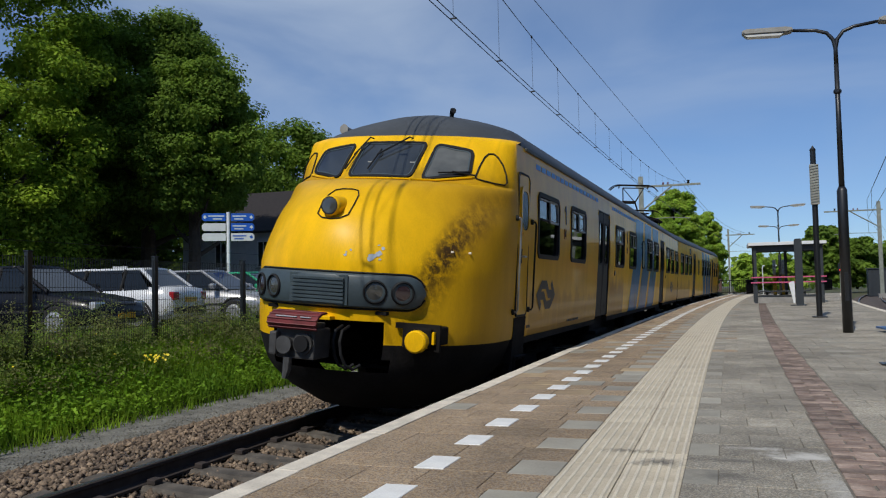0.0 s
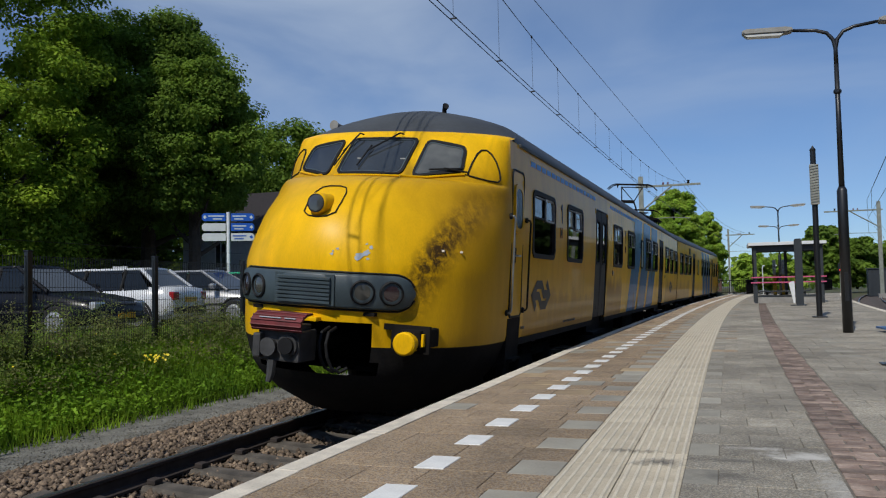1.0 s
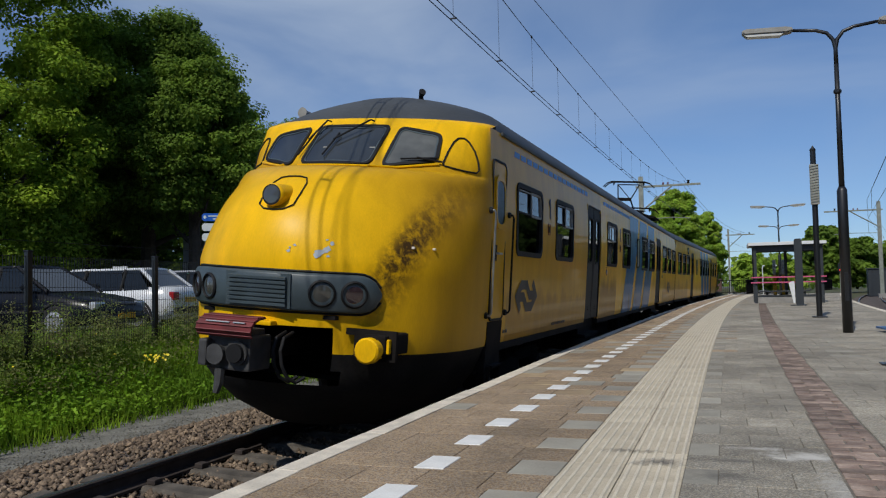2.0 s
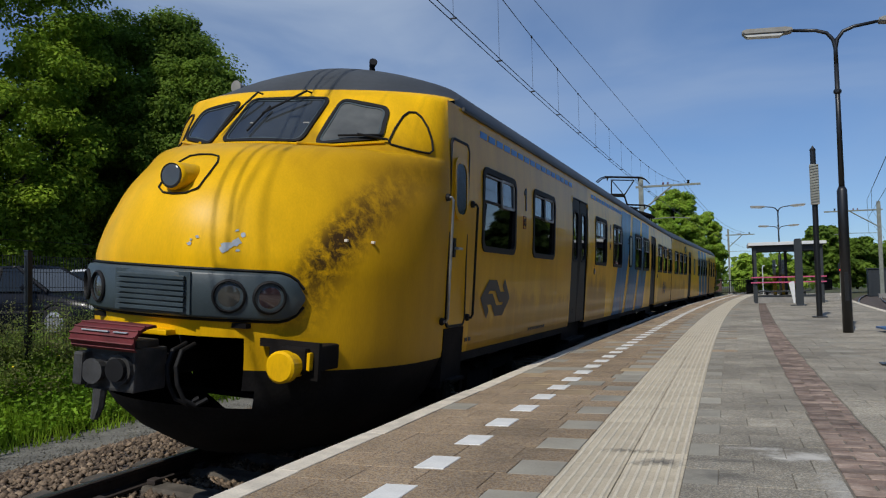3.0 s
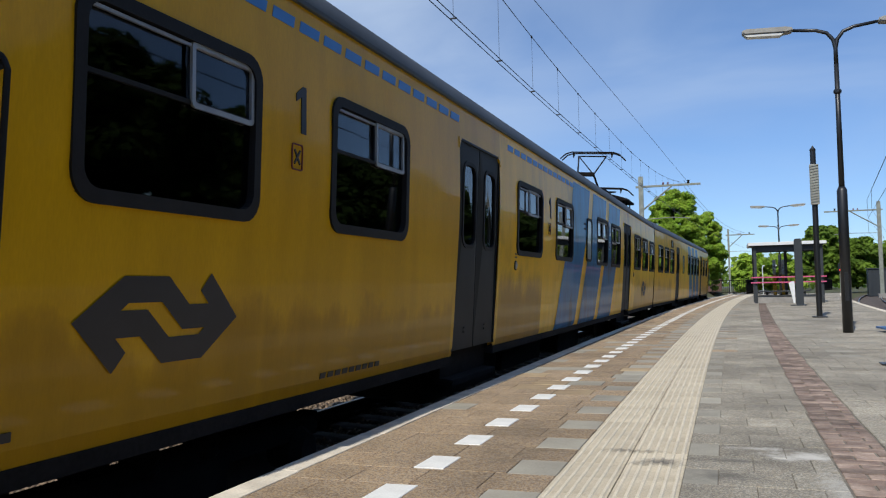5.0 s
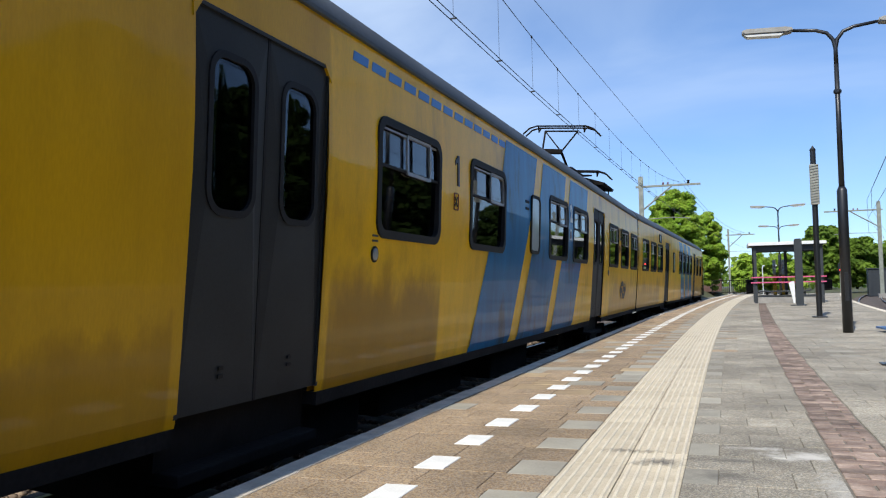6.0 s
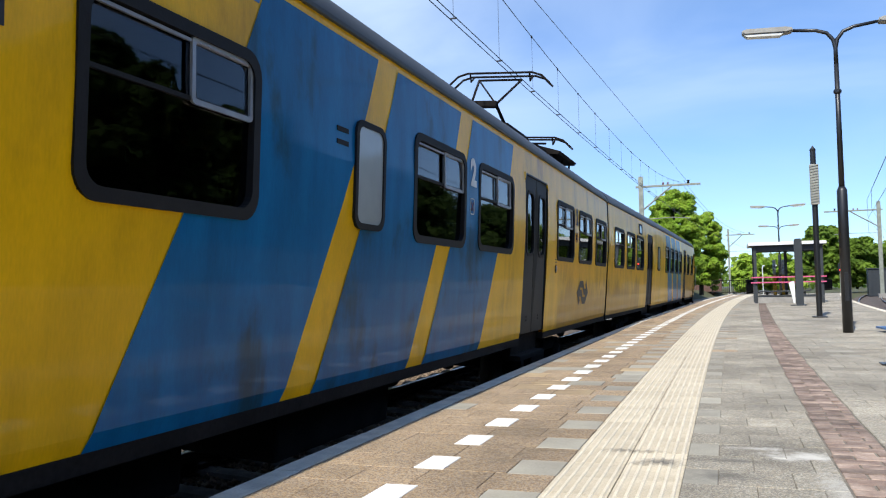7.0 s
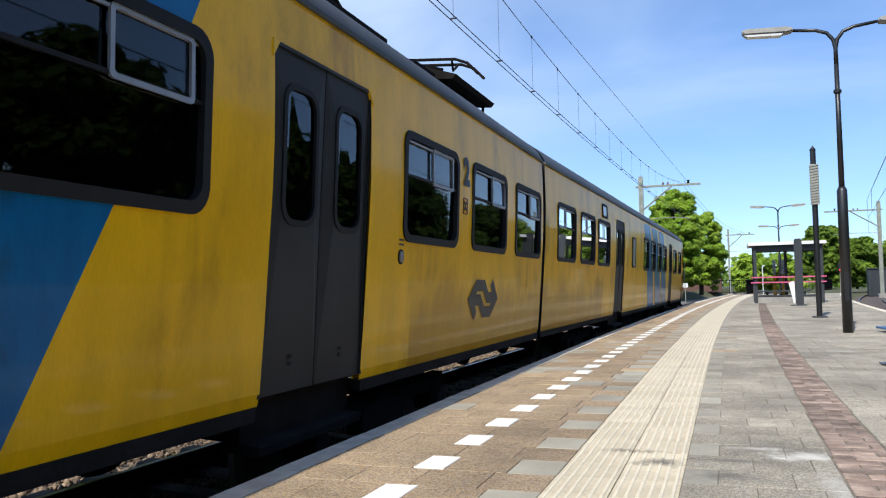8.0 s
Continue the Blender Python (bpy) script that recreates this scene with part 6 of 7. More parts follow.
def verge():
    rng = np.random.RandomState(11)
    prof = [(-7.0, 0.60), (-6.2, 0.60), (-5.4, 0.58), (-4.9, 0.50), (-4.5, 0.30), (-4.1, 0.02), (-3.7, -0.22), (-3.4, -0.30)]

    def gz(q):
        return np.interp(q, [p[0] for p in prof], [p[1] for p in prof])

    def scatter(n, q0, q1, y0, y1, power=1.0):
        y = y0 + (y1 - y0) * rng.rand(n) ** 1.4
        q = q0 + (q1 - q0) * rng.rand(n) ** power
        x = np.array([line_x(v) for v in y]) + q
        return x, y, q

    # blades of grass
    n = 90000
    x, y, q = scatter(n, -6.9, -3.55, 4.5, 34)
    keep = (q < -3.75) | (rng.rand(n) < 0.35)
    x, y, q = x[keep], y[keep], q[keep]
    n = len(x)
    patch = np.array([noise.noise(Vector((a * 0.9, b * 0.5, 0))) for a, b in zip(x, y)])
    h = (0.11 + 0.16 * rng.rand(n)) * (1 + 0.7 * patch)
    a = rng.rand(n) * math.tau
    w = 0.006 + 0.008 * rng.rand(n)
    lean = rng.normal(size=(n, 2)) * 0.06
    z = gz(q) - 0.01
    base = np.stack([x, y, z], 1)
    side = np.stack([np.cos(a) * w, np.sin(a) * w, 0 * w], 1)
    tip = base + np.stack([lean[:, 0], lean[:, 1], h], 1)
    verts = np.stack([base - side, base + side, tip], 1).reshape(-1, 3)
    me = bpy.data.meshes.new("grass")
    me.vertices.add(3 * n)
    me.vertices.foreach_set("co", verts.astype(np.float32).ravel())
    me.loops.add(3 * n)
    me.loops.foreach_set("vertex_index", np.arange(3 * n, dtype=np.int32))
    me.polygons.add(n)
    me.polygons.foreach_set("loop_start", np.arange(0, 3 * n, 3, dtype=np.int32))
    me.update(calc_edges=True)
    me.materials.append(GRASS)
    tagged(new("grass", me), "rough green grass on the bank beside the track", "grass", "", "stuff")
    # broad low leaves
    n = 120000
    x, y, q = scatter(n, -6.9, -3.7, 4.5, 34)
    z = gz(q) + 0.02 + 0.20 * rng.rand(n) ** 1.4
    tagged(quads_mesh("verge_leaves", np.stack([x, y, z], 1), rng.normal(size=(n, 3)) * 0.6 + np.array([0, 0, 1.0]), 0.016 + 0.030 * rng.rand(n), VERGE, None, "", 0.6, 0.1), "low leafy plants among the grass", "weeds", "", "stuff")
    # tall weeds along the fence
    C, S = [], []
    for k in range(1500):
        yy = 5.0 + 26 * rng.rand() ** 1.3
        qq = -4.25 - 1.15 * rng.rand() ** 0.7
        hh = (0.36 + 0.50 * rng.rand()) * (1.0 if qq < -4.5 else 0.6) * (0.6 + 0.8 * (0.5 + noise.noise(Vector((yy * 0.7, qq, 3)))))
        m = 60
        f = rng.rand(m)
        C.append(np.stack([line_x(yy) + qq + rng.normal(size=m) * 0.07 + 0.05 * f, yy + rng.normal(size=m) * 0.07, gz(qq) + hh * f], 1))
        S.append((0.014 + 0.030 * rng.rand(m)) * (1.25 - 0.7 * f))
    C = np.concatenate(C)
    tagged(quads_mesh("tall_weeds", C, rng.normal(size=C.shape) + np.array([0, 0, 0.4]), np.concatenate(S), WEED, None, "", 0.42, 0.15), "tall seeding weeds along the foot of the fence", "weeds", "", "stuff")
    n = 60
    x, y, q = scatter(n, -5.6, -4.3, 6, 20)
    tagged(quads_mesh("yellow_flowers", np.stack([x, y, gz(q) + 0.18 + 0.2 * rng.rand(n)], 1), rng.normal(size=(n, 3)) * 0.4 + np.array([0.4, -0.6, 0.8]), 0.012 + 0.012 * rng.rand(n), PETAL, None, "", 0.9, 0.1), "small yellow wild flowers in the verge", "flowers", "", "stuff")
    c = np.array([line_x(10.2) - 4.35, 10.2, 0.50])
    m = 26
    tagged(quads_mesh("yellow_flowers", c + rng.normal(size=(m, 3)) * np.array([0.08, 0.08, 0.03]), rng.normal(size=(m, 3)) * 0.4 + np.array([0.4, -0.6, 0.8]), 0.016 + 0.014 * rng.rand(m), PETAL, None, "", 0.9, 0.1), "cluster of yellow wild flowers in the grass", "flowers", "", "stuff")


verge()


def ballast_stones():
    rng = np.random.RandomState(21)
    base = np.array([[1, 0, 0], [-1, 0, 0], [0, 1, 0], [0, -1, 0], [0, 0, 1], [0, 0, -1]], float)
    tri = np.array([[0, 2, 4], [2, 1, 4], [1, 3, 4], [3, 0, 4], [2, 0, 5], [1, 2, 5], [3, 1, 5], [0, 3, 5]])

    def stones(name, n, q0, q1, y0, y1, zf, material, s0, s1, basef, label):
        y = y0 + (y1 - y0) * rng.rand(n) ** 1.5
        q = q0 + (q1 - q0) * rng.rand(n)
        x = np.array([basef(v) for v in y]) + q
        s = s0 + (s1 - s0) * rng.rand(n)
        v = base[None] * (0.6 + 0.8 * rng.rand(n, 6, 1)) * s[:, None, None] + rng.normal(size=(n, 6, 3)) * (s[:, None, None] * 0.22)
        ang = rng.rand(n) * math.tau
        ca, sa = np.cos(ang)[:, None], np.sin(ang)[:, None]
        v = np.stack([v[..., 0] * ca - v[..., 1] * sa, v[..., 0] * sa + v[..., 1] * ca, v[..., 2] * 0.75], -1)
        v += np.stack([x, y, zf(q) + 0.3 * s], 1)[:, None]
        f = (tri[None] + 6 * np.arange(n)[:, None, None]).reshape(-1)
        me = bpy.data.meshes.new(name)
        me.vertices.add(6 * n)
        me.vertices.foreach_set("co", v.astype(np.float32).ravel())
        me.loops.add(len(f))
        me.loops.foreach_set("vertex_index", f.astype(np.int32))
        me.polygons.add(8 * n)
        me.polygons.foreach_set("loop_start", np.arange(0, 24 * n, 3, dtype=np.int32))
        me.update(calc_edges=True)
        me.materials.append(material)
        tagged(new(name, me), label, "ballast", "", "stuff")

    stones("ballast_stones", 34000, -2.85, 0.9, 2.5, 26, lambda q: np.interp(q, [-2.85, -2.2, -1.4, -0.7, 0, 1.5], [-0.26, -0.13, -0.10, -0.13, -0.18, -0.22]), STONE, 0.016, 0.038, line_x, "loose brown ballast stones round the sleepers")
    stones("gravel_stones", 7000, -3.7, -2.7, 4.0, 24, lambda q: np.interp(q, [-3.7, -3.4, -2.7], [-0.24, -0.265, -0.265]), GRAVEL, 0.006, 0.016, line_x, "fine grey gravel beside the ballast")


ballast_stones()


# ---- sleepers ----
def sleepers():
    b = box(-1.28, 1.28, -0.125, 0.125, -0.20, 0.0, 0.0)
    bmesh.ops.bevel(b, geom=[e for e in b.edges if abs(e.verts[0].co.z) < 0.01 and abs(e.verts[1].co.z) < 0.01], offset=0.03, segments=1, affect="EDGES")
    first = None
    for k in range(74):
        y = 0.6 + 0.62 * (k if k < 60 else 59 - k)
        m = pose(path_x(y), y, -0.135 + 0.0, 0, 0, -math.degrees(heading(y))) @ pose(0, 0, 0, 0, CANT, 0)
        if first is None:
            s = tagged(part("sleeper", b, SLEEPER, m=m), "worn grey concrete sleeper bedded in ballast", "sleeper", "sleepers under the rails")
            for sg in (-1, 1):
                for d in (-1, 1):
                    part("fastening", box(sg * 0.7525 + d * 0.11 - 0.04, sg * 0.7525 + d * 0.11 + 0.04, -0.05, 0.05, 0.0, 0.045, 0.008), RAILSIDE, s)
            first = s
        else:
            copy_thing(first, m)


sleepers()


# ---- fence, cars, sign and building beyond the verge ----
def fence():
    f = tagged(empty("mesh_fence"), "black steel fence of wire mesh panels between square posts", "fence")
    fx = -8.65
    ys = [8.42 + 2.53 * k for k in range(-4, 14)]
    zb = 0.50
    for i, y in enumerate(ys):
        p = part("post", box(fx - 0.035, fx + 0.035, y - 0.04, y + 0.04, zb - 0.2, 2.03, 0.006), POSTBLACK, f)
        part("post_cap", box(fx - 0.042, fx + 0.042, y - 0.047, y + 0.047, 2.03, 2.05, 0.005), POSTBLACK, p)
        if i + 1 < len(ys):
            verts, faces = [], []

            def bar(x0, x1, y0, y1, z0, z1):
                n = len(verts)
                verts.extend([(x0, y0, z0), (x1, y0, z0), (x1, y1, z0), (x0, y1, z0), (x0, y0, z1), (x1, y0, z1), (x1, y1, z1), (x0, y1, z1)])
                faces.extend([(n, n + 1, n + 5, n + 4), (n + 1, n + 2, n + 6, n + 5), (n + 2, n + 3, n + 7, n + 6), (n + 3, n, n + 4, n + 7)])
            for k in range(1, 50):
                yy = y + 2.53 * k / 50
                bar(fx - 0.0025, fx + 0.0025, yy - 0.0025, yy + 0.0025, zb, 1.98)
            for k in range(9):
                z = zb + 0.03 + 0.205 * k
                bar(fx - 0.009, fx - 0.003, y, y + 2.53, z, z + 0.006)
            q = raw("mesh_panel", verts, faces, POSTBLACK, f)
            q["kind"] = "stuff"


fence()


def loft_x(sections, bm=None):
    """Skins closed rings of equal count."""
    b = bm or bmesh.new()
    rings = [[b.verts.new(p) for p in s] for s in sections]
    n = len(rings[0])
    for a, c in zip(rings, rings[1:]):
        for k in range(n):
            b.faces.new((a[k], a[(k + 1) % n], c[(k + 1) % n], c[k]))
    b.faces.new(rings[0][::-1])
    b.faces.new(rings[-1])
    bmesh.ops.recalc_face_normals(b, faces=b.faces[:])
    return b


def parked_car(m, paint, label, estate=False, tail_shade=False):
    """A saloon or hatchback: body shell, glazed cabin, wheels with rims, lamps, bumpers, mirrors. Its front points to +x."""
    c = tagged(empty("parked_car", m), label, "car", "cars in the car park")
    # lower body: (x, half width, floor, belt)
    secs = []
    for x, w, lo, hi in ((-2.22, 0.66, 0.42, 0.80), (-2.18, 0.78, 0.32, 0.92), (-1.95, 0.84, 0.24, 0.98), (-1.2, 0.865, 0.20, 0.95), (0.0, 0.87, 0.19, 0.92), (0.9, 0.865, 0.20, 0.90), (1.5, 0.85, 0.22, 0.82), (1.95, 0.82, 0.24, 0.74), (2.15, 0.74, 0.28, 0.66), (2.24, 0.60, 0.36, 0.58)):
        secs.append([(x, -w * 0.92, lo), (x, -w, lo + 0.14), (x, -w, (lo + hi) / 2 + 0.08), (x, -w * 0.95, hi - 0.06), (x, -w * 0.84, hi), (x, 0, hi + 0.02), (x, w * 0.84, hi), (x, w * 0.95, hi - 0.06), (x, w, (lo + hi) / 2 + 0.08), (x, w, lo + 0.14), (x, w * 0.92, lo)])
    part("body", loft_x(secs), paint, c, smooth=True)
    rear = -1.95 if estate else -1.35
    top = [(rear, 0.62), (rear + 0.25, 0.60), (0.15, 0.60), (0.35, 0.585)]
    roof = [[(x, -w, 1.36), (x, -w * 0.9, 1.41), (x, 0, 1.43), (x, w * 0.9, 1.41), (x, w, 1.36), (x, 0, 1.345)] for x, w in top]
    part("roof", loft_x(roof), paint, c, smooth=True)
    base_r, base_f = (-2.08 if estate else -1.85), 1.15
    def pane(name, pts, mat_=CARGLASS):
        b = bmesh.new()
        v = [b.verts.new(p) for p in pts]
        b.faces.new(v)
        ex = bmesh.ops.extrude_face_region(b, geom=b.faces[:])
        bmesh.ops.translate(b, verts=[q for q in ex["geom"] if isinstance(q, bmesh.types.BMVert)], vec=Vector((0, 0, -0.012)))
        bmesh.ops.recalc_face_normals(b, faces=b.faces[:])
        return part(name, b, mat_, c)
    pane("windscreen", [(base_f, -0.70, 0.90), (base_f, 0.70, 0.90), (0.36, 0.57, 1.37), (0.36, -0.57, 1.37)])
    pane("rear_window", [(base_r, -0.70, 0.97), (base_r, 0.70, 0.97), (rear, 0.60, 1.37), (rear, -0.60, 1.37)])
    for sg in (-1, 1):
        for a0, a1, r0, r1 in ((base_f - 0.12, 0.02, 0.30, -0.02), (-0.06, -0.95, -0.08, -0.90), (-1.03, base_r + 0.22, -0.98, rear + 0.06)):
            pane("side_window", [(a0, sg * 0.80, 0.91), (a1, sg * 0.80, 0.92), (r1, sg * 0.615, 1.355), (r0, sg * 0.605, 1.355)])
        for xa, xb in ((0.02, -0.02), (-0.95, -0.98)):
            part("pillar", tube([(xa, sg * 0.805, 0.9), (xb, sg * 0.615, 1.37)], 0.03, 6), TYRE, c)
        part("pillar", tube([(base_f, sg * 0.79, 0.88), (0.33, sg * 0.60, 1.375)], 0.035, 6), paint, c)
        part("pillar", tube([(base_r, sg * 0.79, 0.95), (rear, sg * 0.61, 1.375)], 0.045, 6), paint, c)
        part("mirror", box(0.78, 0.92, sg * 0.98 - 0.09, sg * 0.98 + 0.09, 0.92, 1.05, 0.04), paint, c)
        part("headlamp", box(2.02, 2.17, sg * 0.62 - 0.16, sg * 0.62 + 0.14, 0.54, 0.69, 0.04), HEADLAMP, c, "clear headlamp")
        part("tail_lamp", box(-2.225, -2.10, sg * 0.66 - 0.15, sg * 0.66 + 0.12, 0.66, 0.86, 0.03), TAIL, c, "red tail lamp")
        part("trim_strip", box(-1.3, 1.2, sg * 0.868 - 0.012, sg * 0.868 + 0.012, 0.50, 0.55, 0.006), TYRE, c)
        for x in (-1.36, 1.38):
            wh = part("wheel", lathe([(0.20, -0.10), (0.29, -0.10), (0.315, -0.06), (0.315, 0.06), (0.29, 0.10), (0.20, 0.10)], 24, "y", m=Matrix.Translation((x, sg * 0.80, 0.315))), TYRE, c)
            part("rim", lathe([(0.205, -0.02), (0.205, 0.02), (0.15, 0.035), (0.05, 0.03)], 20, "y", m=Matrix.Translation((x, sg * 0.885, 0.315)) @ Matrix.Rotation(radians(0 if sg < 0 else 180), 4, "Z")), ALU, wh, "alloy rim")
            part("wheel_arch", tube([(x + 0.36 * math.cos(a), sg * 0.862, 0.315 + 0.36 * math.sin(a)) for a in [math.pi * k / 10 for k in range(11)]], 0.03, 6), TYRE, c)
    part("bumper", box(2.10, 2.28, -0.70, 0.70, 0.33, 0.46, 0.05), paint, c)
    # tail_shade: a black bumper colour stands for the shade on the tail
    part("bumper", box(-2.28, -2.12, -0.72, 0.72, 0.36, 0.52, 0.05), TYRE if tail_shade else paint, c)
    part("grille", box(2.14, 2.235, -0.38, 0.38, 0.52, 0.64, 0.02), TYRE, c)
    part("number_plate", box(2.27, 2.29, -0.26, 0.26, 0.36, 0.46, 0.004), YELLOWPOST, c, "plain yellow plate")
    part("number_plate", box(-2.245, -2.225, -0.26, 0.26, 0.62, 0.73, 0.004), YELLOWPOST, c, "plain yellow plate")
    return c


GZ = 0.635
parked_car(pose(-13.15, 12.75, GZ, 0, 0, 5), CAR_BLACK, "black saloon car parked nose to the fence")
parked_car(pose(-13.85, 15.65, GZ, 0, 0, 189), CAR_WHITE, "white saloon car parked tail to the fence", tail_shade=True)
parked_car(pose(-13.1, 18.5, GZ, 0, 0, 5), CAR_SILVER, "silver hatchback car parked nose to the fence", estate=True)
parked_car(pose(-14.6, 9.9, GZ, 0, 0, 5), CAR_BLACK, "dark saloon car parked in the row")
parked_car(pose(-13.6, 21.4, GZ, 0, 0, 5), CAR_GREEN, "green car parked at the end of the row", estate=True)
parked_car(pose(-21.6, 21.5, GZ, 0, 0, 183), CAR_SILVER, "silver car parked across the car park")


def signpost():
    s = tagged(empty("direction_sign", pose(-14.62, 22.0, 0.62, 0, 0, 33)), "white post with three pairs of blue and white direction boards", "direction sign")
    part("post", tube([(0, 0, 0), (0, 0, 3.34)], 0.055, 12), WHITEMETAL, s)
    for k, (lm, rm) in enumerate(((SIGNBLUE, SIGNBLUE), (SIGNWHITE, SIGNBLUE), (SIGNWHITE, SIGNWHITE))):
        z = 3.18 - 0.31 * k
        for sg, mm in ((-1, lm), (1, rm)):
            out = [(0.08, z - 0.12), (0.73, z - 0.12), (0.79, z - 0.06), (0.79, z + 0.06), (0.73, z + 0.12), (0.08, z + 0.12)]
            bd = part("board", slab(out, -0.02, 0.02, lambda a, c, t: (sg * a, t, c)), mm, s, "blue direction board" if mm is SIGNBLUE else "white direction board")
            if mm is SIGNBLUE or sg > 0:
                ink = SIGNWHITE if mm is SIGNBLUE else SIGNBLUE
                for j, (a0, a1, dz) in enumerate(((0.13, 0.55, 0.035), (0.18, 0.46, -0.055))):
                    if k == 0 and sg < 0 and j == 0:
                        a0, a1 = 0.12, 0.60
                    part("lettering_bar", slab([(a0, z + dz - 0.018), (a1, z + dz - 0.018), (a1, z + dz + 0.018), (a0, z + dz + 0.018)], -0.026, -0.021, lambda a, c, t: (sg * a, t, c)), ink, bd)
                part("arrow_mark", slab([(0.64, z), (0.69, z - 0.05), (0.72, z - 0.05), (0.75, z), (0.72, z + 0.05), (0.69, z + 0.05)], -0.026, -0.021, lambda a, c, t: (sg * a, t, c)), ink, bd)
    q = tagged(empty("small_lamp_post", pose(-14.0, 24.5, 0.62)), "slim grey post with a hooked top beside the direction sign", "post")
    part("post", tube([(0, 0, 0), (0, 0, 3.5), (0.06, 0, 3.62), (0.2, 0, 3.6)], 0.035, 8), MASTGREY, q)
    for x, y, z, mm, lb in ((-16.2, 19.0, 2.02, WHITEMETAL, "small white notice on a slim post in the car park"), (-17.6, 18.0, 1.85, YELLOWPOST, "small yellow and red notice on a slim post")):
        q = tagged(empty("notice_board", pose(x, y, 0.63, 0, 0, 35)), lb, "notice")
        part("post", tube([(0, 0, 0), (0, 0, z - 0.63)], 0.025, 8), MASTGREY, q)
        part("board", box(-0.2, 0.2, -0.02, 0.02, z - 0.78, z - 0.4, 0.01), mm, q)


signpost()


def house(x0, x1, y0, y1, zb, eave, ridge, wall, label, windows, axis="x"):
    h = tagged(empty("house"), label, "house", "houses round the station")
    part("wall", box(x0, x1, y0, y1, zb, eave), wall, h)
    o = 0.3
    ym = (y0 + y1) / 2
    b = slab([(y0 - o, eave - 0.05), (ym, ridge), (y1 + o, eave - 0.05), (y1 + o, eave - 0.18), (ym, ridge - 0.15), (y0 - o, eave - 0.18)], x0 - o, x1 + o, lambda a, c, t: (t, a, c))
    bmesh.ops.recalc_face_normals(b, faces=b.faces[:])
    part("roof", b, ROOFTILE, h)
    part("gable", slab([(y0, eave), (y1, eave), (ym, ridge - 0.2)], x1 - 0.2, x1 - 0.01, lambda a, c, t: (t, a, c)), wall, h)
    part("base_band", box(x0 - 0.02, x1 + 0.02, y0 - 0.02, y1 + 0.02, zb + 1.55, zb + 1.7), ROOFTILE, h)
    for wx, wz, ww, wh in windows:
        w = part("window", ring([(wx + a, wz + c) for a, c in round_rect(ww, wh, 0.02, 1)], [(wx + a, wz + c) for a, c in round_rect(ww - 0.14, wh - 0.14, 0.02, 1)], y0 - 0.05, y0 + 0.02, lambda a, c, t: (a, t, c)), WHITEPAINT, h)
        part("pane", box(wx - ww / 2 + 0.05, wx + ww / 2 - 0.05, y0 - 0.03, y0 - 0.02, wz - wh / 2 + 0.05, wz + wh / 2 - 0.05), CARGLASS, w)
        part("glazing_bar", box(wx - 0.025, wx + 0.025, y0 - 0.05, y0 - 0.03, wz - wh / 2, wz + wh / 2), WHITEPAINT, w)
        part("sill", box(wx - ww / 2 - 0.08, wx + ww / 2 + 0.08, y0 - 0.12, y0 + 0.02, wz - wh / 2 - 0.08, wz - wh / 2), CONCRETE, w)
    return h


house(-30.0, -17.5, 40.5, 48.0, 0.55, 4.95, 7.6, PLASTER, "low white rendered building with a dark tiled roof", [(-24.6, 3.6, 0.8, 1.5), (-21.9, 3.6, 0.8, 1.5), (-19.2, 3.6, 0.8, 1.5), (-27.4, 3.6, 0.8, 1.5)])
house(-7.5, -0.5, 104.0, 112.0, 0.4, 2.9, 5.2, SHADOWBRICK, "low brick building with a dark roof beyond the bend", [(-6.2, 2.0, 0.9, 1.1), (-4.2, 2.0, 0.9, 1.1), (-2.0, 2.0, 0.9, 1.1)])


def line_side():
    q = tagged(empty("relay_cabinet", pose(13.2, 84, -0.2)), "dark green metal relay cabinet beside the far track", "cabinet")
    part("cabinet_body", box(-0.9, 0.9, -0.5, 0.5, 0.1, 2.6, 0.03), SHELTERGREY, q)
    part("cabinet_roof", box(-1.0, 1.0, -0.6, 0.6, 2.6, 2.68, 0.02), SHELTERGREY, q)
    part("cabinet_plinth", box(-0.85, 0.85, -0.45, 0.45, 0.0, 0.12), CONCRETE, q)
    s = tagged(empty("rail_signal", pose(13.4, 112, 0.0)), "black railway signal on a slim post showing red", "signal")
    part("post", tube([(0, 0, 0), (0, 0, 3.4)], 0.07, 8), MASTGREY, s)
    part("signal_head", box(-0.25, 0.25, -0.12, 0.12, 2.4, 3.5, 0.05), POSTBLACK, s)
    part("red_lamp", lathe([(0.02, -0.15), (0.10, -0.14), (0.11, -0.10)], 14, "y", m=Matrix.Translation((0, 0.0, 2.7)) @ Matrix.Rotation(radians(180), 4, "Z")), mat("signal_red", (0.6, 0.02, 0.02), 0.3, emit=(1.0, 0.05, 0.03, 1.5)), s, "glowing red lamp")
    for x, y in ((-4.4, 63), (-3.2, 71)):
        p = tagged(empty("marker_post", pose(x, y, -0.3)), "slim grey post with a small white board beside the track", "marker post", "marker posts")
        part("post", tube([(0, 0, 0), (0, 0, 1.7)], 0.04, 8), MASTGREY, p)
        part("board", box(-0.22, 0.22, -0.03, 0.0, 1.4, 1.75, 0.01), WHITEMETAL, p)
    w = tagged(part("garden_wall", box(-11.0, -3.4, 96, 96.3, 0.2, 2.0, 0.02), SHADOWBRICK), "dark brick garden wall beyond the bend", "wall")


line_side()


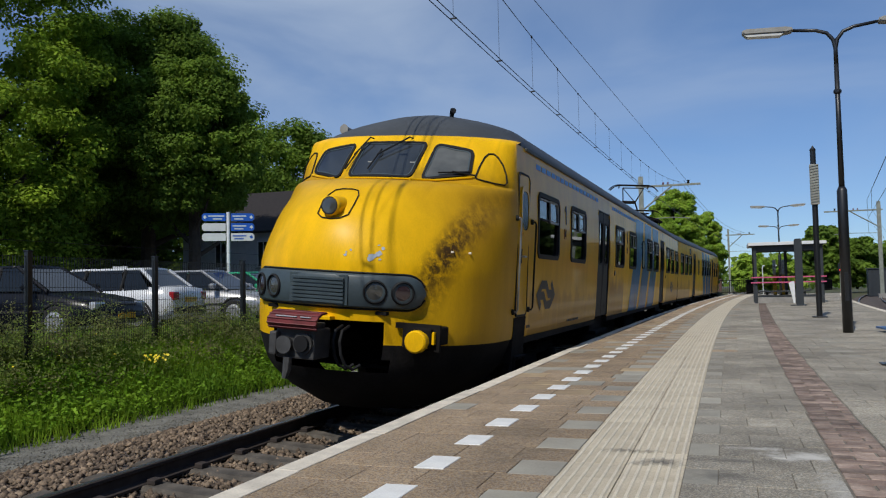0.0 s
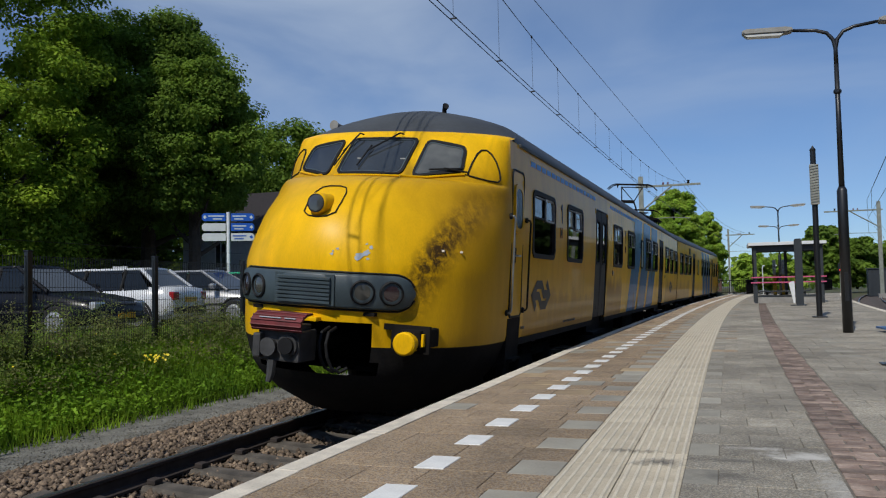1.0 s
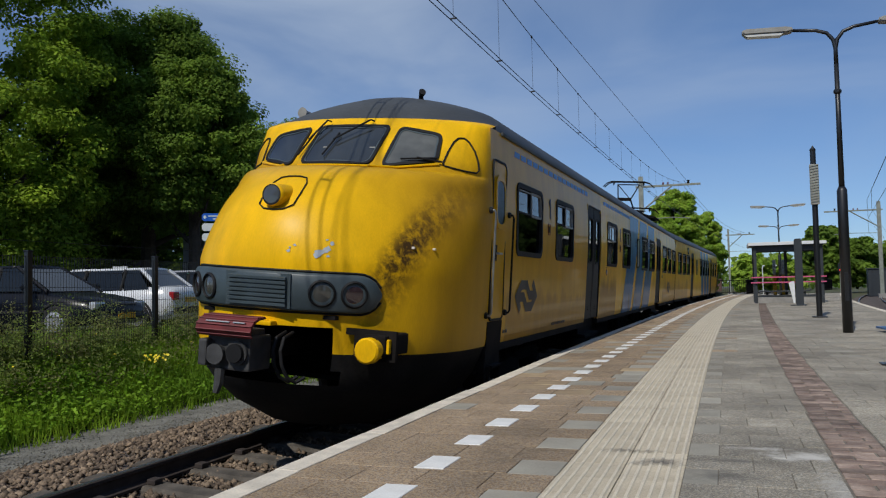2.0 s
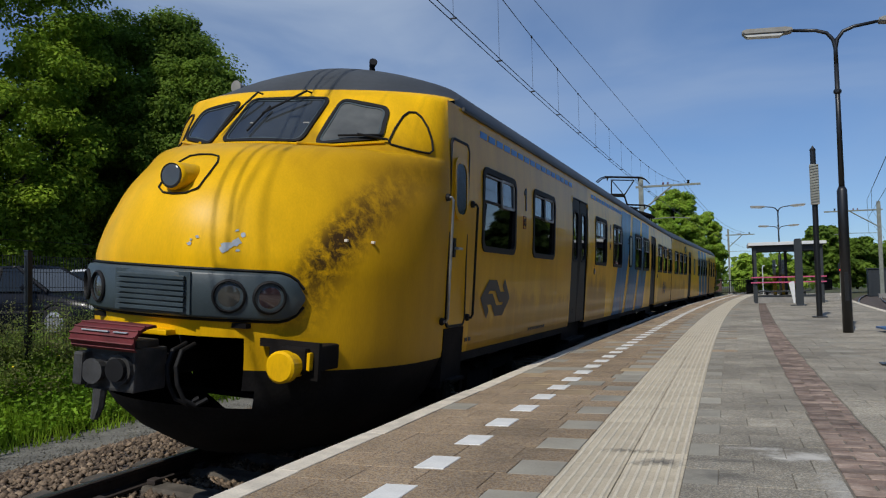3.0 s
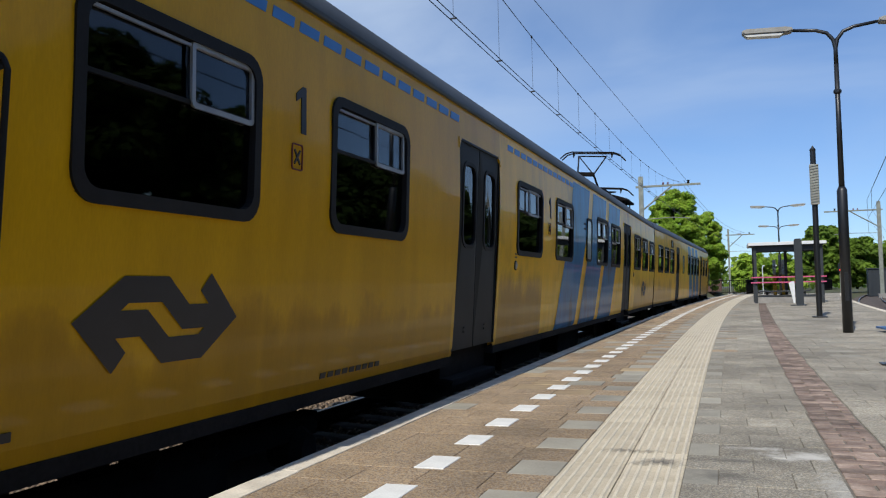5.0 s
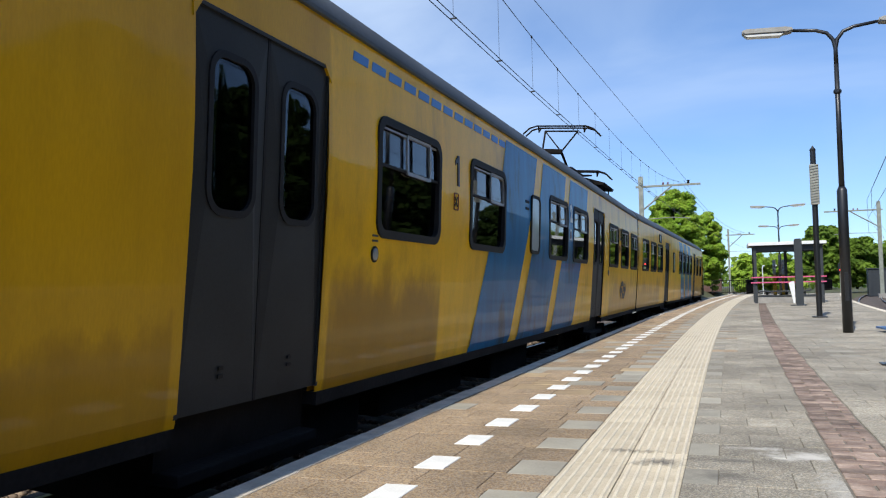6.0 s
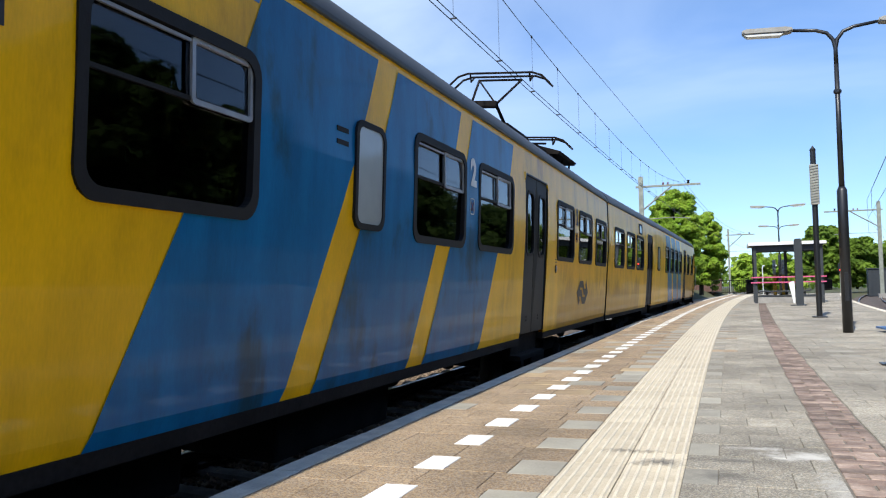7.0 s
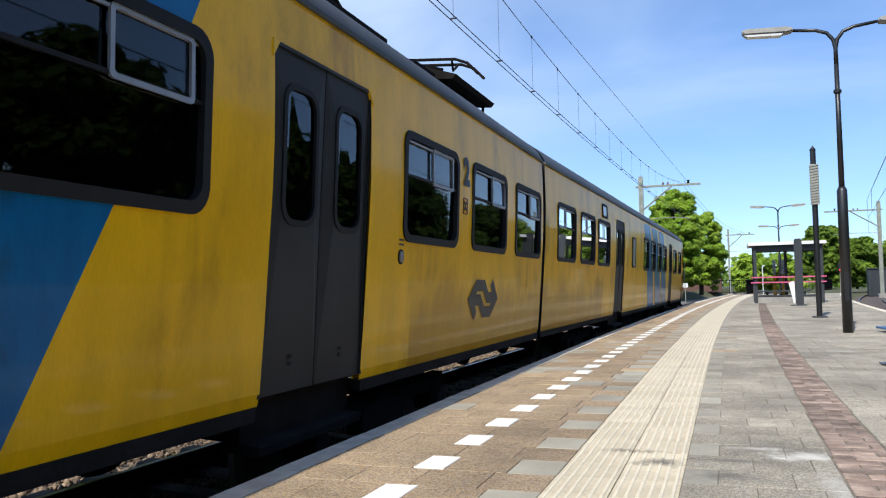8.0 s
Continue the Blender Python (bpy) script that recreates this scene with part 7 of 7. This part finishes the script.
# ---- paving, piece by piece ----
def paving():
    rng = random.Random(4)
    G = 0.003
    meshes = {}

    def tile_mesh(w, l, material, t=0.035):
        key = (round(w, 3), round(l, 3), material.name)
        if key not in meshes:
            b = box(-w / 2, w / 2, -l / 2, l / 2, -t, 0.0)
            bmesh.ops.bevel(b, geom=[e for e in b.edges if e.verts[0].co.z > -0.001 and e.verts[1].co.z > -0.001], offset=0.0025, segments=1, affect="EDGES")
            me = bpy.data.meshes.new("tile")
            b.to_mesh(me)
            b.free()
            me.materials.append(material)
            meshes[key] = me
        return meshes[key]

    def rib_mesh(w, l, material):
        key = ("rib", w, l)
        if key not in meshes:
            b = box(-w / 2, w / 2, -l / 2, l / 2, -0.035, 0.0)
            for k in range(6):
                x = -w / 2 + w * (k + 0.5) / 6
                v = [b.verts.new(p) for p in ((x - 0.009, -l / 2, 0), (x - 0.005, -l / 2, 0.0045), (x + 0.005, -l / 2, 0.0045), (x + 0.009, -l / 2, 0), (x - 0.009, l / 2, 0), (x - 0.005, l / 2, 0.0045), (x + 0.005, l / 2, 0.0045), (x + 0.009, l / 2, 0))]
                for q in range(3):
                    b.faces.new((v[q], v[q + 1], v[q + 5], v[q + 4]))
                b.faces.new((v[3], v[2], v[1], v[0]))
                b.faces.new((v[4], v[5], v[6], v[7]))
            for f in b.faces:
                if max(v.co.z for v in f.verts) > 0.001:
                    f.material_index = 1
            bmesh.ops.recalc_face_normals(b, faces=b.faces[:])
            me = bpy.data.meshes.new("tactile_tile")
            b.to_mesh(me)
            b.free()
            me.materials.append(material)
            me.materials.append(TACTILE_RIB)
            meshes[key] = me
        return meshes[key]

    def band_drift(y):
        """The red band runs a little askew of the other lines."""
        return round(-0.06 + 0.008 * min(max(y, 0.0), 24.0), 2)

    rest = {}
    counts = {}

    def lay(name, me, x, y, dz=0.0, tilt=0.25, limit=300):
        counts[name] = counts.get(name, 0) + (1 if limit else 0)
        slope = 0.00148 * max(0.0, y - 6.0)
        m = Matrix.Translation((x + strip_shift(y), y, PLAT + dz + rng.uniform(-0.0015, 0.0015))) @ Euler((radians(rng.uniform(-tilt, tilt)), radians(rng.uniform(-tilt, tilt)), -slope)).to_matrix().to_4x4()
        if limit and counts[name] <= limit:
            ob = bpy.data.objects.new(name, me)
            scene.collection.objects.link(ob)
            ob.parent = PLATFORM
            ob.matrix_basis = m
        else:
            key = (name, me.materials[0].name)
            vs, fs, mt, ix = rest.setdefault(key, ([], [], list(me.materials), []))
            n = len(vs)
            vs.extend([tuple(m @ v.co) for v in me.vertices])
            fs.extend([tuple(i + n for i in p.vertices) for p in me.polygons])
            ix.extend([p.material_index for p in me.polygons])

    # coping over the track, in stones of one metre
    y = 0.4
    while y < 61:
        lay("coping_stone", tile_mesh(0.125, 0.99, COPING, 0.12), -1.955 + rng.uniform(-0.006, 0.006), y + 0.5, 0.006, 0.2)
        y += 1.0
    row = 0
    y = 0.15
    while y < 60:
        even = row % 2 == 0
        # between the coping and the ribbed strip
        if even:
            cells = [(-1.905, -1.71, TILE_TAN), (-1.71, -1.41, TILE_TAN), (-1.41, -1.26, WHITEPAINT), (-1.26, -0.96, TILE_TAN), (-0.96, -0.735, TILE_PLAIN)]
        else:
            cells = [(-1.905, -1.61, TILE_TAN), (-1.61, -1.31, TILE_TAN), (-1.31, -1.01, TILE_TAN), (-1.01, -0.735, TILE_TAN)]
        for a, b, mt in cells:
            if mt is TILE_TAN and rng.random() < 0.07:
                mt = TILE_PLAIN
            elif mt is TILE_TAN and rng.random() < 0.10:
                mt = TILE_BUFF
            if mt is WHITEPAINT:
                lay("white_tile", tile_mesh(b - a - G, 0.27, mt), (a + b) / 2, y, 0.002)
            else:
                lay("paving_tile", tile_mesh(b - a - G, 0.30 - G, mt), (a + b) / 2, y)
        drift = band_drift(y)
        # beside the ribbed strip, up to the red band
        if even:
            cells = [(-0.205, -0.06, TILE_PLAIN), (-0.06, 0.24, TILE_GREY), (0.24, 0.465 + drift, TILE_GREY)]
        else:
            cells = [(-0.205, 0.09, TILE_TAN if rng.random() < 0.15 else TILE_GREY), (0.09, 0.34, TILE_GREY), (0.34, 0.465 + drift, TILE_GREY)]
        for a, b, mt in cells:
            lay("middle_tile", tile_mesh(b - a - G, 0.30 - G, mt), (a + b) / 2, y)
        # beyond the red band
        x = 0.735 + drift - (0.15 if even else 0.0)
        edge = right_x(y) - strip_shift(y) - 0.16
        while x < edge - 0.05:
            a, b = max(x, 0.735 + drift), min(x + 0.30, edge)
            if b - a > 0.04:
                lay("outer_tile", tile_mesh(round(b - a, 2) - G, 0.30 - G, TILE_PLAIN if rng.random() < 0.06 else TILE_GREY), (a + b) / 2, y, limit=300 if y > 2.2 else 0)
            x += 0.30
        row += 1
        y += 0.30
    # ribbed strip in two rows
    y = 0.15
    while y < 60:
        for c in (-0.60, -0.335):
            lay("tactile_tile", rib_mesh(0.261, 0.30 - G, TACTILE), c, y, 0.001, 0.15)
        y += 0.30
    # red brick band
    y, r = 2.0, 0
    while y < 40:
        off = 0.0 if r % 2 == 0 else 0.10
        for k in range(-1, 2):
            a, b = max(0.47, 0.47 + off + 0.20 * k - 0.0), min(0.73, 0.47 + off + 0.20 * (k + 1))
            if b - a > 0.03:
                lay("paving_brick", tile_mesh(round(b - a - 0.010, 3), 0.090, REDBRICK), (a + b) / 2 + band_drift(y), y, -0.001, 0.8)
        y += 0.10
        r += 1
    # far coping
    y = 0.4
    while y < 60:
        c = right_x(y + 0.5) - strip_shift(y + 0.5) - 0.08
        lay("far_coping_stone", tile_mesh(0.15, 0.99, COPING, 0.12), c, y + 0.5, 0.006, 0.2)
        y += 1.0
    # the same courses behind the viewer, joined
    for k in range(34):
        y = -0.15 - 0.30 * k
        lay("white_tile", tile_mesh(0.147, 0.27, WHITEPAINT), -1.335, y, 0.002, limit=0) if k % 2 else None
        for c in (-1.757, -1.56, -1.16, -0.885) + (() if k % 2 else (-1.36,)):
            lay("paving_tile", tile_mesh(0.297 if c > -1.7 else 0.10, 0.297, TILE_TAN), c, y, -0.001, limit=0)
        for c in (-0.60, -0.335):
            lay("tactile_tile", rib_mesh(0.261, 0.297, TACTILE), c, y, 0.001, 0.15, limit=0)
        x = -0.205
        while x < right_x(y) - strip_shift(y) - 0.3:
            lay("outer_tile", tile_mesh(0.297, 0.297, TILE_GREY), x + 0.15, y, limit=0)
            x += 0.30
        if k % 3 == 0:
            lay("coping_stone", tile_mesh(0.125, 0.89, COPING, 0.12), -1.972, y - 0.30, 0.006, 0.2, limit=0)
    for k in range(20):
        for c in (0.535, 0.665):
            lay("paving_brick", tile_mesh(0.12, 0.090, REDBRICK), c, 1.9 - 0.10 * k, -0.001, 0.8, limit=0)
    for (name, mn), (vs, fs, mt, ix) in rest.items():
        ob = raw(name + "s_beyond", vs, fs, mt[0], PLATFORM)
        for extra in mt[1:]:
            ob.data.materials.append(extra)
        ob.data.polygons.foreach_set("material_index", ix)
        ob["kind"] = "stuff"


paving()


# ---- what moves: the two coaches roll in along the bend ----
RUN = [(0.0, 6.87), (0.5, 6.77), (1.0, 6.59), (1.5, 6.27), (2.0, 5.79), (2.4, 5.33), (2.8, 4.79), (3.0, 4.44), (3.5, 3.38), (4.0, 2.19), (4.5, 0.70), (4.7, 0.06),
       (5.2, -1.62), (5.8, -3.93), (6.0, -4.78), (6.5, -7.18), (7.0, -9.62), (7.5, -12.45), (8.0, -15.25)]


def motions():
    walk(CAR_A, [(t, on_track(s + 13)) for t, s in RUN])
    walk(CAR_B, [(t, on_track(s + 13 + 26.1) @ pose(0, 0, 0, 0, 0, 180)) for t, s in RUN])


motions()
